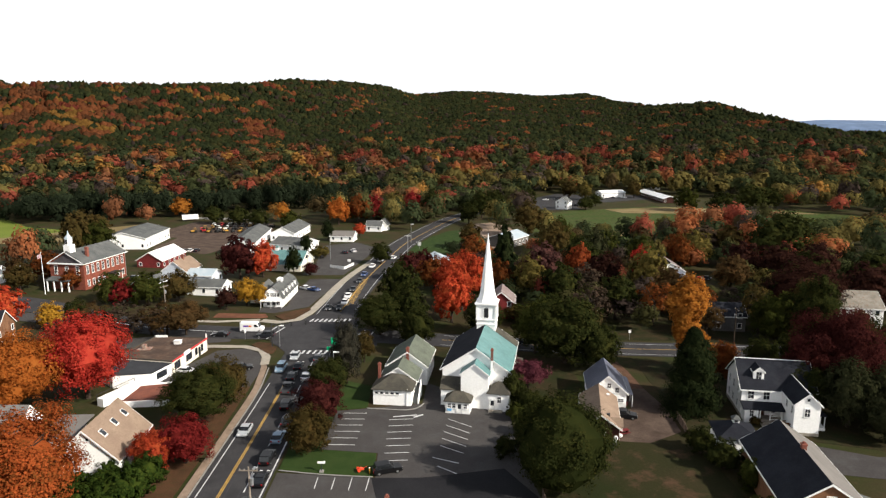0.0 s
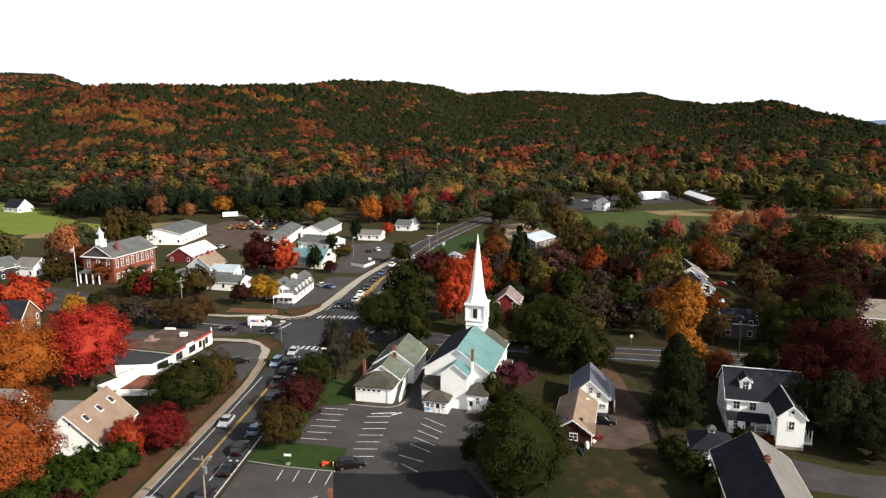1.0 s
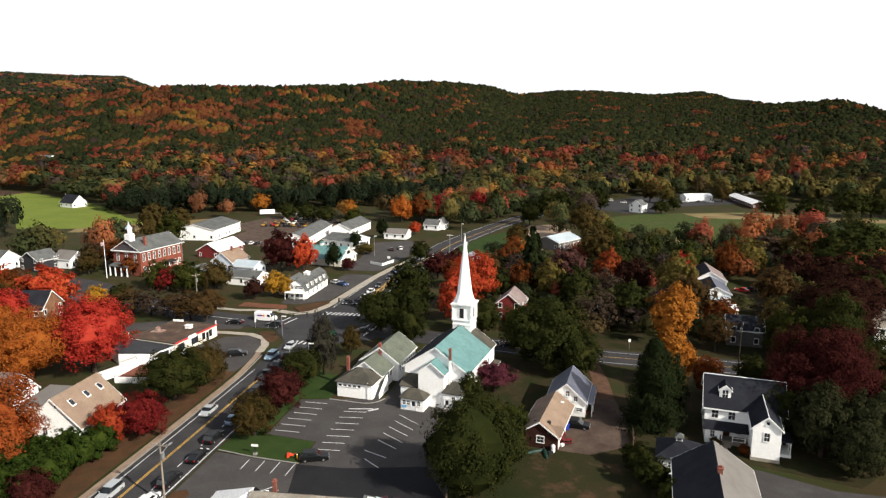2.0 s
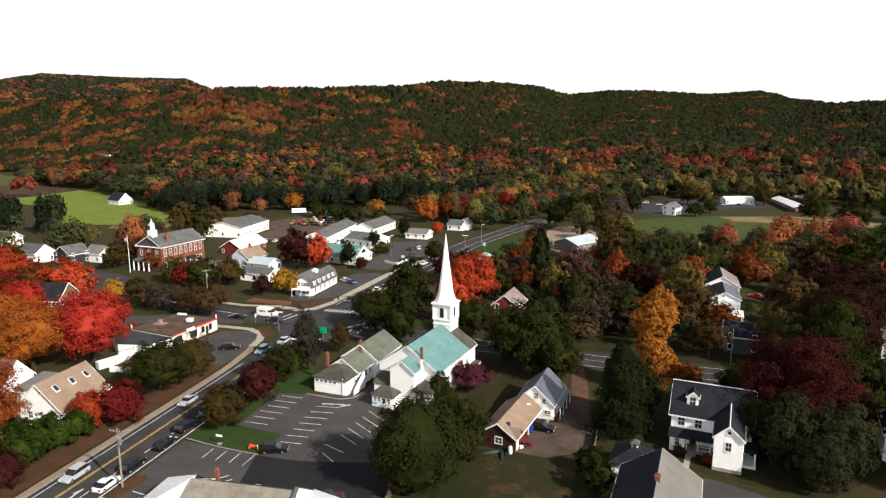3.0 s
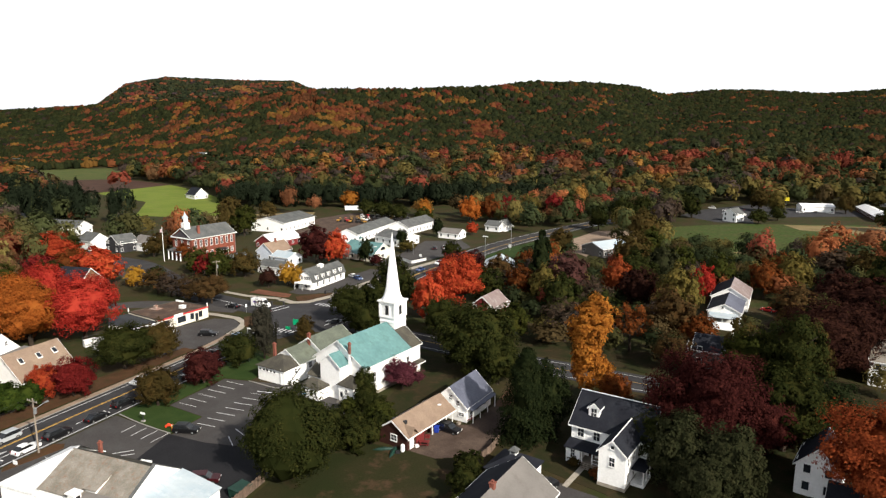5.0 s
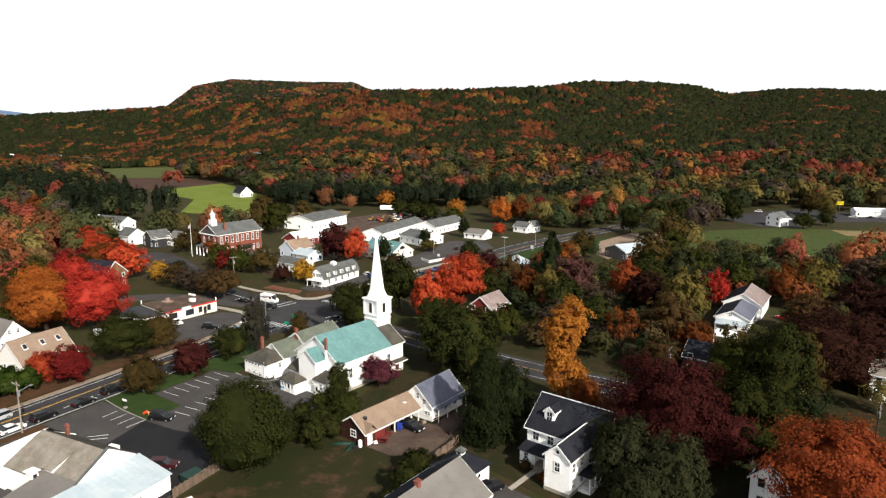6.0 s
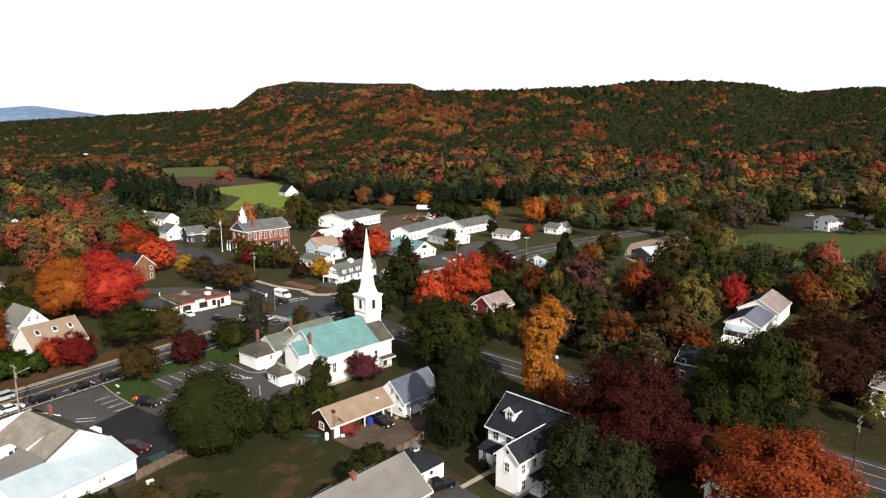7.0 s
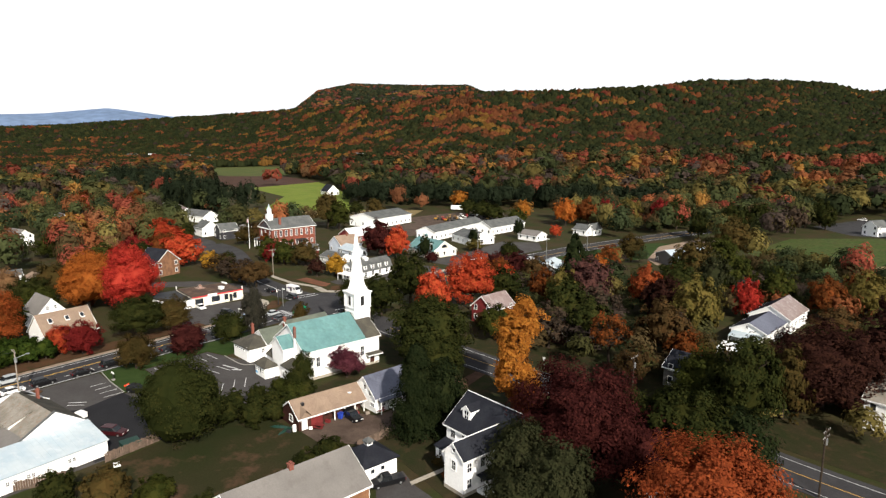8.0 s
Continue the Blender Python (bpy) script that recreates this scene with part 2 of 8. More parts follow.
TEAL = surface("dark_green_paint", (0.008, 0.035, 0.024), (0.008, 0.028, 0.020), 1, 30, 0.5, 0.05)
ORANGE_RED = surface("red_plastic", (0.65, 0.06, 0.02), (0.55, 0.05, 0.02), 1, 30, 0.5, 0.0)
YELLOW_PAINT = surface("yellow_machine_paint", (0.36, 0.19, 0.02), (0.30, 0.16, 0.02), 1, 30, 0.5, 0.0)
BLUE_PLASTIC = surface("blue_plastic", (0.02, 0.05, 0.35), (0.02, 0.045, 0.3), 1, 30, 0.5, 0.0)
LAMP_RED = surface("tail_lamp", (0.22, 0.006, 0.008), (0.18, 0.006, 0.008), 0.5, 30, 0.2, 0.0)
LAMP_CLEAR = surface("head_lamp", (0.7, 0.7, 0.7), (0.65, 0.65, 0.66), 0.5, 30, 0.1, 0.0)

LEAF = {
    "green": foliage("green_leaves", (0.021, 0.029, 0.007), (0.037, 0.043, 0.010), (0.068, 0.064, 0.014)),
    "dark": foliage("dark_green_leaves", (0.014, 0.019, 0.006), (0.026, 0.031, 0.009), (0.052, 0.050, 0.013)),
    "conifer": foliage("conifer_needles", (0.009, 0.014, 0.006), (0.016, 0.023, 0.009), (0.032, 0.037, 0.013)),
    "olive": foliage("olive_leaves", (0.036, 0.030, 0.011), (0.058, 0.043, 0.014), (0.088, 0.052, 0.017)),
    "yellowgreen": foliage("yellow_green_leaves", (0.055, 0.052, 0.016), (0.105, 0.085, 0.023), (0.17, 0.12, 0.034)),
    "yellow": foliage("yellow_leaves", (0.20, 0.10, 0.014), (0.32, 0.17, 0.02), (0.42, 0.24, 0.035)),
    "gold": foliage("golden_orange_leaves", (0.17, 0.060, 0.012), (0.34, 0.125, 0.022), (0.46, 0.215, 0.038)),
    "orange": foliage("orange_leaves", (0.16, 0.056, 0.012), (0.36, 0.100, 0.020), (0.46, 0.165, 0.034)),
    "rust": foliage("rust_orange_leaves", (0.060, 0.026, 0.010), (0.12, 0.040, 0.012), (0.24, 0.060, 0.016)),
    "red": foliage("red_leaves", (0.15, 0.014, 0.012), (0.33, 0.028, 0.020), (0.48, 0.070, 0.040)),
    "scarlet": foliage("scarlet_leaves", (0.19, 0.022, 0.012), (0.38, 0.052, 0.022), (0.46, 0.110, 0.036)),
    "maroon": foliage("maroon_leaves", (0.021, 0.007, 0.007), (0.045, 0.012, 0.011), (0.095, 0.026, 0.021)),
    "brown": foliage("brown_leaves", (0.042, 0.028, 0.012), (0.068, 0.042, 0.017), (0.11, 0.055, 0.021)),
    "crimson": foliage("crimson_leaves", (0.085, 0.010, 0.011), (0.16, 0.017, 0.016), (0.25, 0.030, 0.025)),
    "turning": foliage("turning_leaves", (0.085, 0.052, 0.014), (0.27, 0.066, 0.018), (0.46, 0.105, 0.030)),
    "tan": foliage("tan_leaves", (0.10, 0.058, 0.028), (0.16, 0.092, 0.044), (0.24, 0.125, 0.060)),
    "hedge": foliage("hedge_leaves", (0.016, 0.030, 0.006), (0.027, 0.046, 0.009), (0.062, 0.082, 0.014)),
    "russet": foliage("russet_leaves", (0.095, 0.025, 0.010), (0.21, 0.045, 0.016), (0.31, 0.080, 0.025)),
    "umber": foliage("umber_leaves", (0.018, 0.009, 0.007), (0.034, 0.014, 0.011), (0.062, 0.026, 0.016)),
    "greyed": foliage("half_bare_leaves", (0.026, 0.027, 0.020), (0.042, 0.040, 0.029), (0.066, 0.058, 0.042)),
    "sage": foliage("grey_green_leaves", (0.018, 0.022, 0.010), (0.030, 0.033, 0.015), (0.050, 0.049, 0.023)),
    "plum": foliage("plum_red_leaves", (0.050, 0.014, 0.022), (0.105, 0.030, 0.042), (0.17, 0.055, 0.065)),
    "mauve": foliage("mauve_brown_leaves", (0.045, 0.022, 0.020), (0.075, 0.034, 0.030), (0.120, 0.052, 0.042)),
    "bare": foliage("bare_twigs", (0.040, 0.031, 0.023), (0.060, 0.043, 0.030), (0.090, 0.054, 0.034)),
}
WOODS = foliage("woodland_leaves", (0.66, 0.66, 0.66), (1.0, 1.0, 1.0), (1.35, 1.32, 1.28), tinted=True)


# ---- mesh helpers (plan units) ----
class Geo:
    """Vertices and faces of one mesh, in plan units."""

    def __init__(self):
        self.v, self.f = [], []

    def add(self, verts, faces):
        k = len(self.v)
        self.v += [tuple(p) for p in verts]
        self.f += [tuple(i + k for i in f) for f in faces]
        return self

    def box(self, x0, x1, y0, y1, z0, z1):
        return self.add([(x0, y0, z0), (x1, y0, z0), (x1, y1, z0), (x0, y1, z0), (x0, y0, z1), (x1, y0, z1), (x1, y1, z1), (x0, y1, z1)],
                        [(3, 2, 1, 0), (4, 5, 6, 7), (0, 1, 5, 4), (1, 2, 6, 5), (2, 3, 7, 6), (3, 0, 4, 7)])

    def slab(self, pts, thick):
        """A flat polygon (counter-clockwise from above) with thickness downwards."""
        n = len(pts)
        low = [(x, y, z - thick) for x, y, z in pts]
        return self.add(list(pts) + low, [tuple(range(n)), tuple(range(2 * n - 1, n - 1, -1))] + [(i, i + n, (i + 1) % n + n, (i + 1) % n) for i in range(n)])

    def prism(self, section, axis, a, b):
        """A section of (u, z) pushed along axis 'x' or 'y' from a to b."""
        n = len(section)
        place = (lambda u, z, s: (s, u, z)) if axis == "x" else (lambda u, z, s: (u, s, z))
        vs = [place(u, z, a) for u, z in section] + [place(u, z, b) for u, z in section]
        return self.add(vs, [tuple(range(n)), tuple(range(2 * n - 1, n - 1, -1))] + [(i, (i + 1) % n, (i + 1) % n + n, i + n) for i in range(n)])

    def rod(self, p, q, r0, r1=None, n=6):
        """A tapered round bar from p to q."""
        r1 = r0 if r1 is None else r1
        p, q = Vector(p), Vector(q)
        w = (q - p).normalized()
        u = w.orthogonal().normalized()
        s = w.cross(u)
        ring = [u * math.cos(2 * math.pi * i / n) + s * math.sin(2 * math.pi * i / n) for i in range(n)]
        return self.add([p + d * r0 for d in ring] + [q + d * r1 for d in ring],
                        [tuple(range(n - 1, -1, -1)), tuple(range(n, 2 * n))] + [(i, (i + 1) % n, (i + 1) % n + n, i + n) for i in range(n)])

    def loft(self, rings):
        """Closed rings of equal length, joined one to the next and capped."""
        n = len(rings[0])
        vs = [p for r in rings for p in r]
        fs = [tuple(range(n - 1, -1, -1)), tuple(range(len(vs) - n, len(vs)))]
        for k in range(len(rings) - 1):
            fs += [(k * n + i, k * n + (i + 1) % n, (k + 1) * n + (i + 1) % n, (k + 1) * n + i) for i in range(n)]
        return self.add(vs, fs)

    def mesh(self, name):
        me = bpy.data.meshes.new(name)
        me.from_pydata([(x * UNIT, y * UNIT, z * UNIT) for x, y, z in self.v], [], self.f)
        bm = bmesh.new()
        bm.from_mesh(me)
        bmesh.ops.recalc_face_normals(bm, faces=bm.faces)
        bm.to_mesh(me)
        bm.free()
        return me


def thing(name, x, y, z=0.0, rz=0.0, label="", category="", group="", kind=""):
    """An Empty at the base of a thing, in plan units."""
    ob = new(name)
    ob.matrix_basis = pose(UNIT * x, UNIT * y, UNIT * z, 0, 0, rz)
    ob.empty_display_size = 0.2
    return tagged(ob, label, category, group, kind)


def part(name, geo, material, parent=None, label=""):
    """One mesh object under a thing or a part (its coordinates are those of the top-level thing)."""
    me = geo.mesh(name) if isinstance(geo, Geo) else geo
    if material and not me.materials:
        me.materials.append(material)
    ob = new(name, me)
    ob.parent = parent
    return tagged(ob, label)


def structure(name, geo, material, label, category):
    return tagged(part(name, geo, material), label, category, kind="structure")


def at(x, y, z=0.0, rz=0.0):
    return pose(UNIT * x, UNIT * y, UNIT * z, 0, 0, rz)


# ---- lie of the land ----
RIDGE = [(-80, 1500, 36), (-73, 1500, 42), (-67, 1500, 50), (-62, 1500, 60), (-57, 1450, 68), (-50, 1350, 80), (-43, 1150, 84), (-36, 1050, 93), (-33, 1000, 96), (-25, 1020, 99), (-18.4, 1041, 104),
         (-15, 1120, 116), (-11, 1200, 119), (-7.5, 1280, 118), (-4.2, 1357, 103), (-1, 1400, 112), (2, 1450, 113), (7, 1520, 107), (10.5, 1550, 114), (13, 1400, 90), (15.5, 1200, 76), (20, 1080, 77), (23, 980, 58), (26, 880, 45), (28, 850, 36), (33, 900, 32), (50, 1000, 28)]
MESA = [(-60, 20), (-55, 45), (-52.5, 70), (-50.4, 110), (-48.5, 165), (-45.7, 187), (-40, 183), (-35.8, 184), (-34.4, 162), (-30, 90), (-27, 40)]


def land(x, y):
    """Height of the ground, for arrays or numbers, in plan units."""
    x, y = np.asarray(x, float), np.asarray(y, float)
    dx, dy = x - 50, y - 15
    r, az = np.hypot(dx, dy), np.degrees(np.arctan2(dx, dy))
    wob = 9 * np.sin(x * 0.011 + 1.3) * np.sin(y * 0.009 + 0.4) + 5 * np.sin(x * 0.023 + y * 0.017)
    crest = np.interp(az, [a for a, _, _ in RIDGE], [d for _, d, _ in RIDGE])
    high = np.interp(az, [a for a, _, _ in RIDGE], [h for _, _, h in RIDGE])
    base = np.interp(az, [-66, -58, -50, -43, -28, 30], [1210, 1120, 860, 640, 490, 520])
    s = np.clip((r - base) / (crest - base), 0, 1)
    even = np.interp(az, [-66, -45, -30, -18, -5, 2], [0.8, 0.45, 0.32, 0.32, 0.6, 0.85])
    hill = high * (even * s + (1 - even) * s ** 3) + 1.3 * wob * s * (1 - s)
    hill = hill * np.where(r > crest, np.clip(1.25 - 0.25 * r / crest - 0.5 * (r / crest - 1), 0.2, 1), 1)
    top = np.interp(az, [a for a, _ in MESA], [h for _, h in MESA], left=0, right=0)
    t = np.clip((r - 1550) / 650, 0, 1)
    hill = np.maximum(hill, top * t * t * (3 - 2 * t) * np.clip(1 - (r - 2500) / 900, 0, 1))
    knoll = 1.3 * np.exp(-(((x + 112) / 26) ** 2 + ((y - 200) / 24) ** 2) ** 2)
    front = np.clip((dy + 200) / 300, 0, 1)
    return hill * front + knoll


def gz(x, y):
    return float(land(x, y))


# ---- ground ----
def ground_sheet():
    radii = [0, 20, 40, 60, 80, 100, 120, 140, 160, 180, 200, 230, 260, 300, 350, 400, 450, 500, 560, 620] + [620 * 1.045 ** k for k in range(1, 44)]
    turns = 192
    verts, faces = [(-20.0, 150.0)], []
    for r in radii[1:]:
        verts += [(-20 + r * math.sin(2 * math.pi * k / turns), 150 + r * math.cos(2 * math.pi * k / turns)) for k in range(turns)]
    verts = np.array(verts)
    z = land(verts[:, 0], verts[:, 1])
    faces += [(0, 1 + (k + 1) % turns, 1 + k) for k in range(turns)]
    for j in range(len(radii) - 2):
        a, b = 1 + j * turns, 1 + (j + 1) * turns
        faces += [(a + k, a + (k + 1) % turns, b + (k + 1) % turns, b + k) for k in range(turns)]
    g = Geo()
    g.add([(x, y, h) for (x, y), h in zip(verts, z)], faces)
    ob = structure("ground", g, GROUND, "flat valley ground rising to wooded hills", "ground")
    for p in ob.data.polygons:
        p.use_smooth = True


ground_sheet()


def far_hills(name, azimuths, distance, heights):
    """A low line of hills at the edge of sight."""
    g = Geo()
    az = np.linspace(azimuths[0], azimuths[1], 60)
    top = np.interp(az, np.linspace(azimuths[0], azimuths[1], len(heights)), heights)
    rows = []
    for k, (a, h) in enumerate(zip(az, top)):
        u, w = math.sin(math.radians(a)), math.cos(math.radians(a))
        rows.append([(50 + u * d, 15 + w * d, z) for d, z in ((distance - 500, -30), (distance - 200, h * 0.7), (distance, h), (distance + 150, -30))])
    vs = [p for r in rows for p in r]
    g.add(vs, [(4 * i + j, 4 * i + 4 + j, 4 * i + 5 + j, 4 * i + 1 + j) for i in range(59) for j in range(3)])
    # distance haze is painted into this blue base colour
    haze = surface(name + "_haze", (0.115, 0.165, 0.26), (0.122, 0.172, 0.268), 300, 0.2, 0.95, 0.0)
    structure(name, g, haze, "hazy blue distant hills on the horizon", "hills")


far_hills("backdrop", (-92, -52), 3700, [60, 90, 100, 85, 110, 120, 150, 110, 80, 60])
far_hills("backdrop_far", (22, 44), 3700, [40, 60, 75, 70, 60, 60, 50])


def sheet(name, pts, z, material, label, category, thick=0.03):
    """A flat piece of ground cover."""
    g = Geo().slab([(x, y, z) for x, y in pts], thick)
    return structure(name, g, material, label, category)


def strip(line, left, right, z, step=6.0):
    """A ribbon along a line of (x, y), from `left` to `right` of it (to the right is plus); follows the land."""
    pts = smooth(line, step)
    g = Geo()
    vs = []
    for i, p in enumerate(pts):
        d = (pts[min(i + 1, len(pts) - 1)] - pts[max(i - 1, 0)]).normalized()
        s = Vector((d.y, -d.x))
        for off in (left, right):
            q = p + s * off
            vs.append((q.x, q.y, gz(q.x, q.y) + z))
    n = len(pts)
    low = [(x, y, h - 0.06) for x, y, h in vs]
    fs = [(2 * i, 2 * i + 1, 2 * i + 3, 2 * i + 2) for i in range(n - 1)]
    k = 2 * n
    fs += [(2 * i, 2 * i + 2, 2 * i + 2 + k, 2 * i + k) for i in range(n - 1)]
    fs += [(2 * i + 1, 2 * i + 1 + k, 2 * i + 3 + k, 2 * i + 3) for i in range(n - 1)]
    return g.add(vs + low, fs)


def smooth(line, step):
    """Points every `step` or so along a soft curve through the line's corners."""
    p = [Vector(q) for q in line]
    p = [2 * p[0] - p[1]] + p + [2 * p[-1] - p[-2]]
    out = []
    for i in range(1, len(p) - 2):
        n = max(1, int((p[i + 1] - p[i]).length / step))
        for k in range(n):
            t = k / n
            out.append(0.5 * (2 * p[i] + (p[i + 1] - p[i - 1]) * t + (2 * p[i - 1] - 5 * p[i] + 4 * p[i + 1] - p[i + 2]) * t * t + (3 * p[i] - p[i - 1] - 3 * p[i + 1] + p[i + 2]) * t ** 3))
    return out + [p[-2]]


def dashes(line, off, width, z, length, gap):
    g = Geo()
    pts = smooth(line, 0.5)
    run, i = 0.0, 0
    while i < len(pts) - 1:
        a, b = pts[i], pts[min(i + max(1, int(length / 0.5)), len(pts) - 1)]
        d = (b - a).normalized()
        s = Vector((d.y, -d.x))
        g.slab([(*(a + s * (off + width / 2)), z), (*(b + s * (off + width / 2)), z), (*(b + s * (off - width / 2)), z), (*(a + s * (off - width / 2)), z)], 0.02)
        i += int((length + gap) / 0.5)
    return g


# main road: south part, crossing, and north part that bends to the right
SOUTH = [(-29.6, 20), (-29.6, 60), (-29.5, 95), (-29.7, 120), (-30.0, 140)]
NORTH = [(-29.4, 140), (-28.6, 165), (-25.8, 205), (-20.5, 245), (-14.5, 280), (3.5, 341), (22, 381)]
CROSS = [(170, 122), (130, 127), (93, 132.7), (75, 137), (34, 140.5), (0, 146), (-25, 150.5), (-52, 152), (-76, 157), (-97, 168), (-125, 179), (-165, 186), (-230, 190)]
SIDE = [(-50, 148.6), (-60, 147), (-70, 145), (-80, 140.5), (-88, 132.5), (-98, 123), (-125, 110)]
structure("road_main", strip(SOUTH, -4.9, 5.0, 0.05), ROAD_TAR, "grey asphalt main road with worn lane markings", "road")
structure("road_north", strip(NORTH, -5.6, 5.6, 0.06), ROAD_TAR, "grey asphalt main road leading to the hills", "road")
structure("road_cross", strip(CROSS, -4.6, 4.6, 0.07), ROAD_TAR, "grey asphalt cross street", "road")
structure("road_side", strip(SIDE, -3.6, 3.6, 0.055), ASPHALT, "worn asphalt side street behind the store", "road")
sheet("road_crossing", [(-40, 145), (-35, 138), (-34, 132), (-24.3, 132), (-22, 139), (-15, 142), (-15, 152), (-21, 156), (-22.5, 172), (-34.3, 167), (-37.5, 160.5), (-42, 157)], 0.085, ROAD_TAR, "asphalt of the road crossing", "road")
sheet("plaza", [(-150, 177), (-126, 171), (-110, 162), (-98, 158.5), (-93, 163), (-86, 164), (-96, 174), (-106, 179.5), (-128, 186), (-150, 188)], 0.09, ASPHALT, "patched asphalt forecourt of the green", "road")
for nm, gg, mt, lb in (
        ("marking_edge_left", strip(SOUTH[:4], -4.15, -4.0, 0.058), PAINT, "white edge line on the road"),
        ("marking_edge_right", strip(SOUTH[:4], 4.55, 4.75, 0.058), PAINT, "white edge line on the road"),
        ("marking_centre", strip(SOUTH[:4], -1.25, -1.12, 0.058), YELLOW, "double yellow centre line"),
        ("marking_centre_twin", strip(SOUTH[:4], -0.98, -0.85, 0.058), YELLOW, "double yellow centre line"),
        ("marking_lane", dashes([(-29.6, 62), (-29.5, 95), (-29.7, 132)], 2.1, 0.16, 0.058, 5.0, 1.5), PAINT, "white lane line on the road"),
        ("marking_north_left", strip(NORTH[1:7], -5.0, -4.85, 0.069), PAINT, "white edge line on the road"),
        ("marking_north_right", strip(NORTH[1:7], 4.6, 4.75, 0.069), PAINT, "white edge line on the road"),
        ("marking_north_centre", strip(NORTH[1:7], 0.7, 0.95, 0.069), YELLOW, "yellow centre line"),
        ("marking_cross_edge", strip(CROSS[:6], -3.6, -3.5, 0.078), PAINT, "white edge line on the street"),
        ("marking_cross_edge_far", strip(CROSS[:6], 3.2, 3.3, 0.078), PAINT, "white edge line on the street"),
        ("marking_cross_centre", strip(CROSS[:6], -0.06, 0.08, 0.078), YELLOW, "yellow centre line on the street"),
        ("marking_cross_west", strip(CROSS[7:10], -0.1, 0.12, 0.078), PAINT, "white line on the street")):
    structure(nm, gg, mt, lb, "road marking")


def bars(name, boxes, z, material, label):
    g = Geo()
    for (ax, ay), (bx, by), w in boxes:
        d = Vector((bx - ax, by - ay)).normalized()
        s = Vector((d.y, -d.x)) * w / 2
        g.slab([(ax + s.x, ay + s.y, z), (bx + s.x, by + s.y, z), (bx - s.x, by - s.y, z), (ax - s.x, ay - s.y, z)], 0.02)
    return structure(name, g, material, label, "road marking")


bars("crosswalk_south", [((-33.5 + 1.25 * k, 136.8 - 0.05 * k), (-33.2 + 1.25 * k, 138.8), 0.5) for k in range(8)], 0.093, PAINT, "white zebra crossing bars")
bars("crosswalk_north", [((-33.8 + 1.2 * k, 160.6), (-33.3 + 1.2 * k, 163.0), 0.5) for k in range(9)], 0.093, PAINT, "white zebra crossing bars")
bars("crosswalk_west", [((-43.5, 147.5), (-41.2, 156.4), 0.35), ((-41.4, 147.0), (-39.2, 156.0), 0.35)], 0.093, PAINT, "white lines of a crossing")
bars("crosswalk_east", [((-20.4, 145.3), (-19.0, 153.5), 0.35), ((-17.9, 145.0), (-16.6, 153.0), 0.35)], 0.093, PAINT, "white lines of a crossing")
bars("hatching_north", [((-27.2 + 0.055 * k, 176 + 1.6 * k), (-25.0 + 0.055 * k, 178.2 + 1.6 * k), 0.3) for k in range(20)], 0.07, YELLOW, "yellow hatching between the lanes")
bars("turn_arrow", [((-28.7, 67.2), (-28.7, 70.2), 0.25), ((-29.1, 69.0), (-28.7, 70.4), 0.25)], 0.06, PAINT, "white turn arrow on the road")

# pavements beside the road, with granite kerbs
structure("pavement_west", strip([(-35.35, 30), (-35.35, 100), (-35.7, 118), (-37.0, 128), (-38.6, 134)], -0.6, 0.6, 0.17), BUFF, "buff concrete pavement beside the road", "pavement")
structure("pavement_store", strip([(-37.4, 129.8), (-38.2, 134.5), (-40.2, 138.6), (-44.8, 141.2), (-52, 141.5), (-59, 141)], -0.9, 0.9, 0.18), CONCRETE, "curved buff pavement round the corner island", "pavement")
structure("pavement_north", strip([(-46.5, 161.5), (-41, 159.8), (-37.5, 162), (-35.6, 168), (-34.2, 180), (-32.4, 200), (-30, 216), (-26, 235)], -1.2, 1.2, 0.17), CONCRETE, "wide buff pavement along the road", "pavement")
structure("pavement_west_street", strip([(-47, 162), (-58, 160.5), (-74, 163)], -0.8, 0.8, 0.17), CONCRETE, "buff pavement along the street", "pavement")
structure("curb_west", strip([(-34.55, 30), (-34.55, 100), (-34.9, 118), (-36.0, 128)], -0.12, 0.12, 0.18), CURB, "granite kerb", "kerb")
sheet("verge_west", [(-44, 30), (-36.6, 30), (-36.6, 100), (-37, 118), (-40, 118), (-42, 96)], 0.12, LITTER, "brown leaf-strewn verge beside the pavement", "verge")
sheet("verge_north", [(-20.4, 214), (-18, 236), (-10, 272), (-4.5, 290), (4, 308), (22, 312), (18, 280), (2, 245), (-6, 222)], 0.05, LAWN, "grassy verge along the road", "verge")
sheet("island_inn", [(-44.1, 165.6), (-41, 162.0), (-38.2, 162.9), (-35.6, 171.2), (-36.4, 173.6), (-40, 170.5)], 0.2, LITTER, "planted island of low shrubs with a kerb", "verge", 0.2)
sheet("island_store", [(-43.7, 142.6), (-38.4, 136.4), (-37.3, 137.2), (-37.4, 140.0), (-39.8, 143.6), (-42.6, 144.4)], 0.2, LITTER, "planted corner island with a kerb", "verge", 0.2)
sheet("mulch_inn", [(-60, 164.2), (-47.2, 163.6), (-45.6, 164.5), (-47.0, 167.6), (-60, 168.5)], 0.1, surface("red_mulch", (0.150, 0.066, 0.040), (0.110, 0.050, 0.032), 3, 50, 0.95, 0.4), "red-brown mulch bed", "verge")

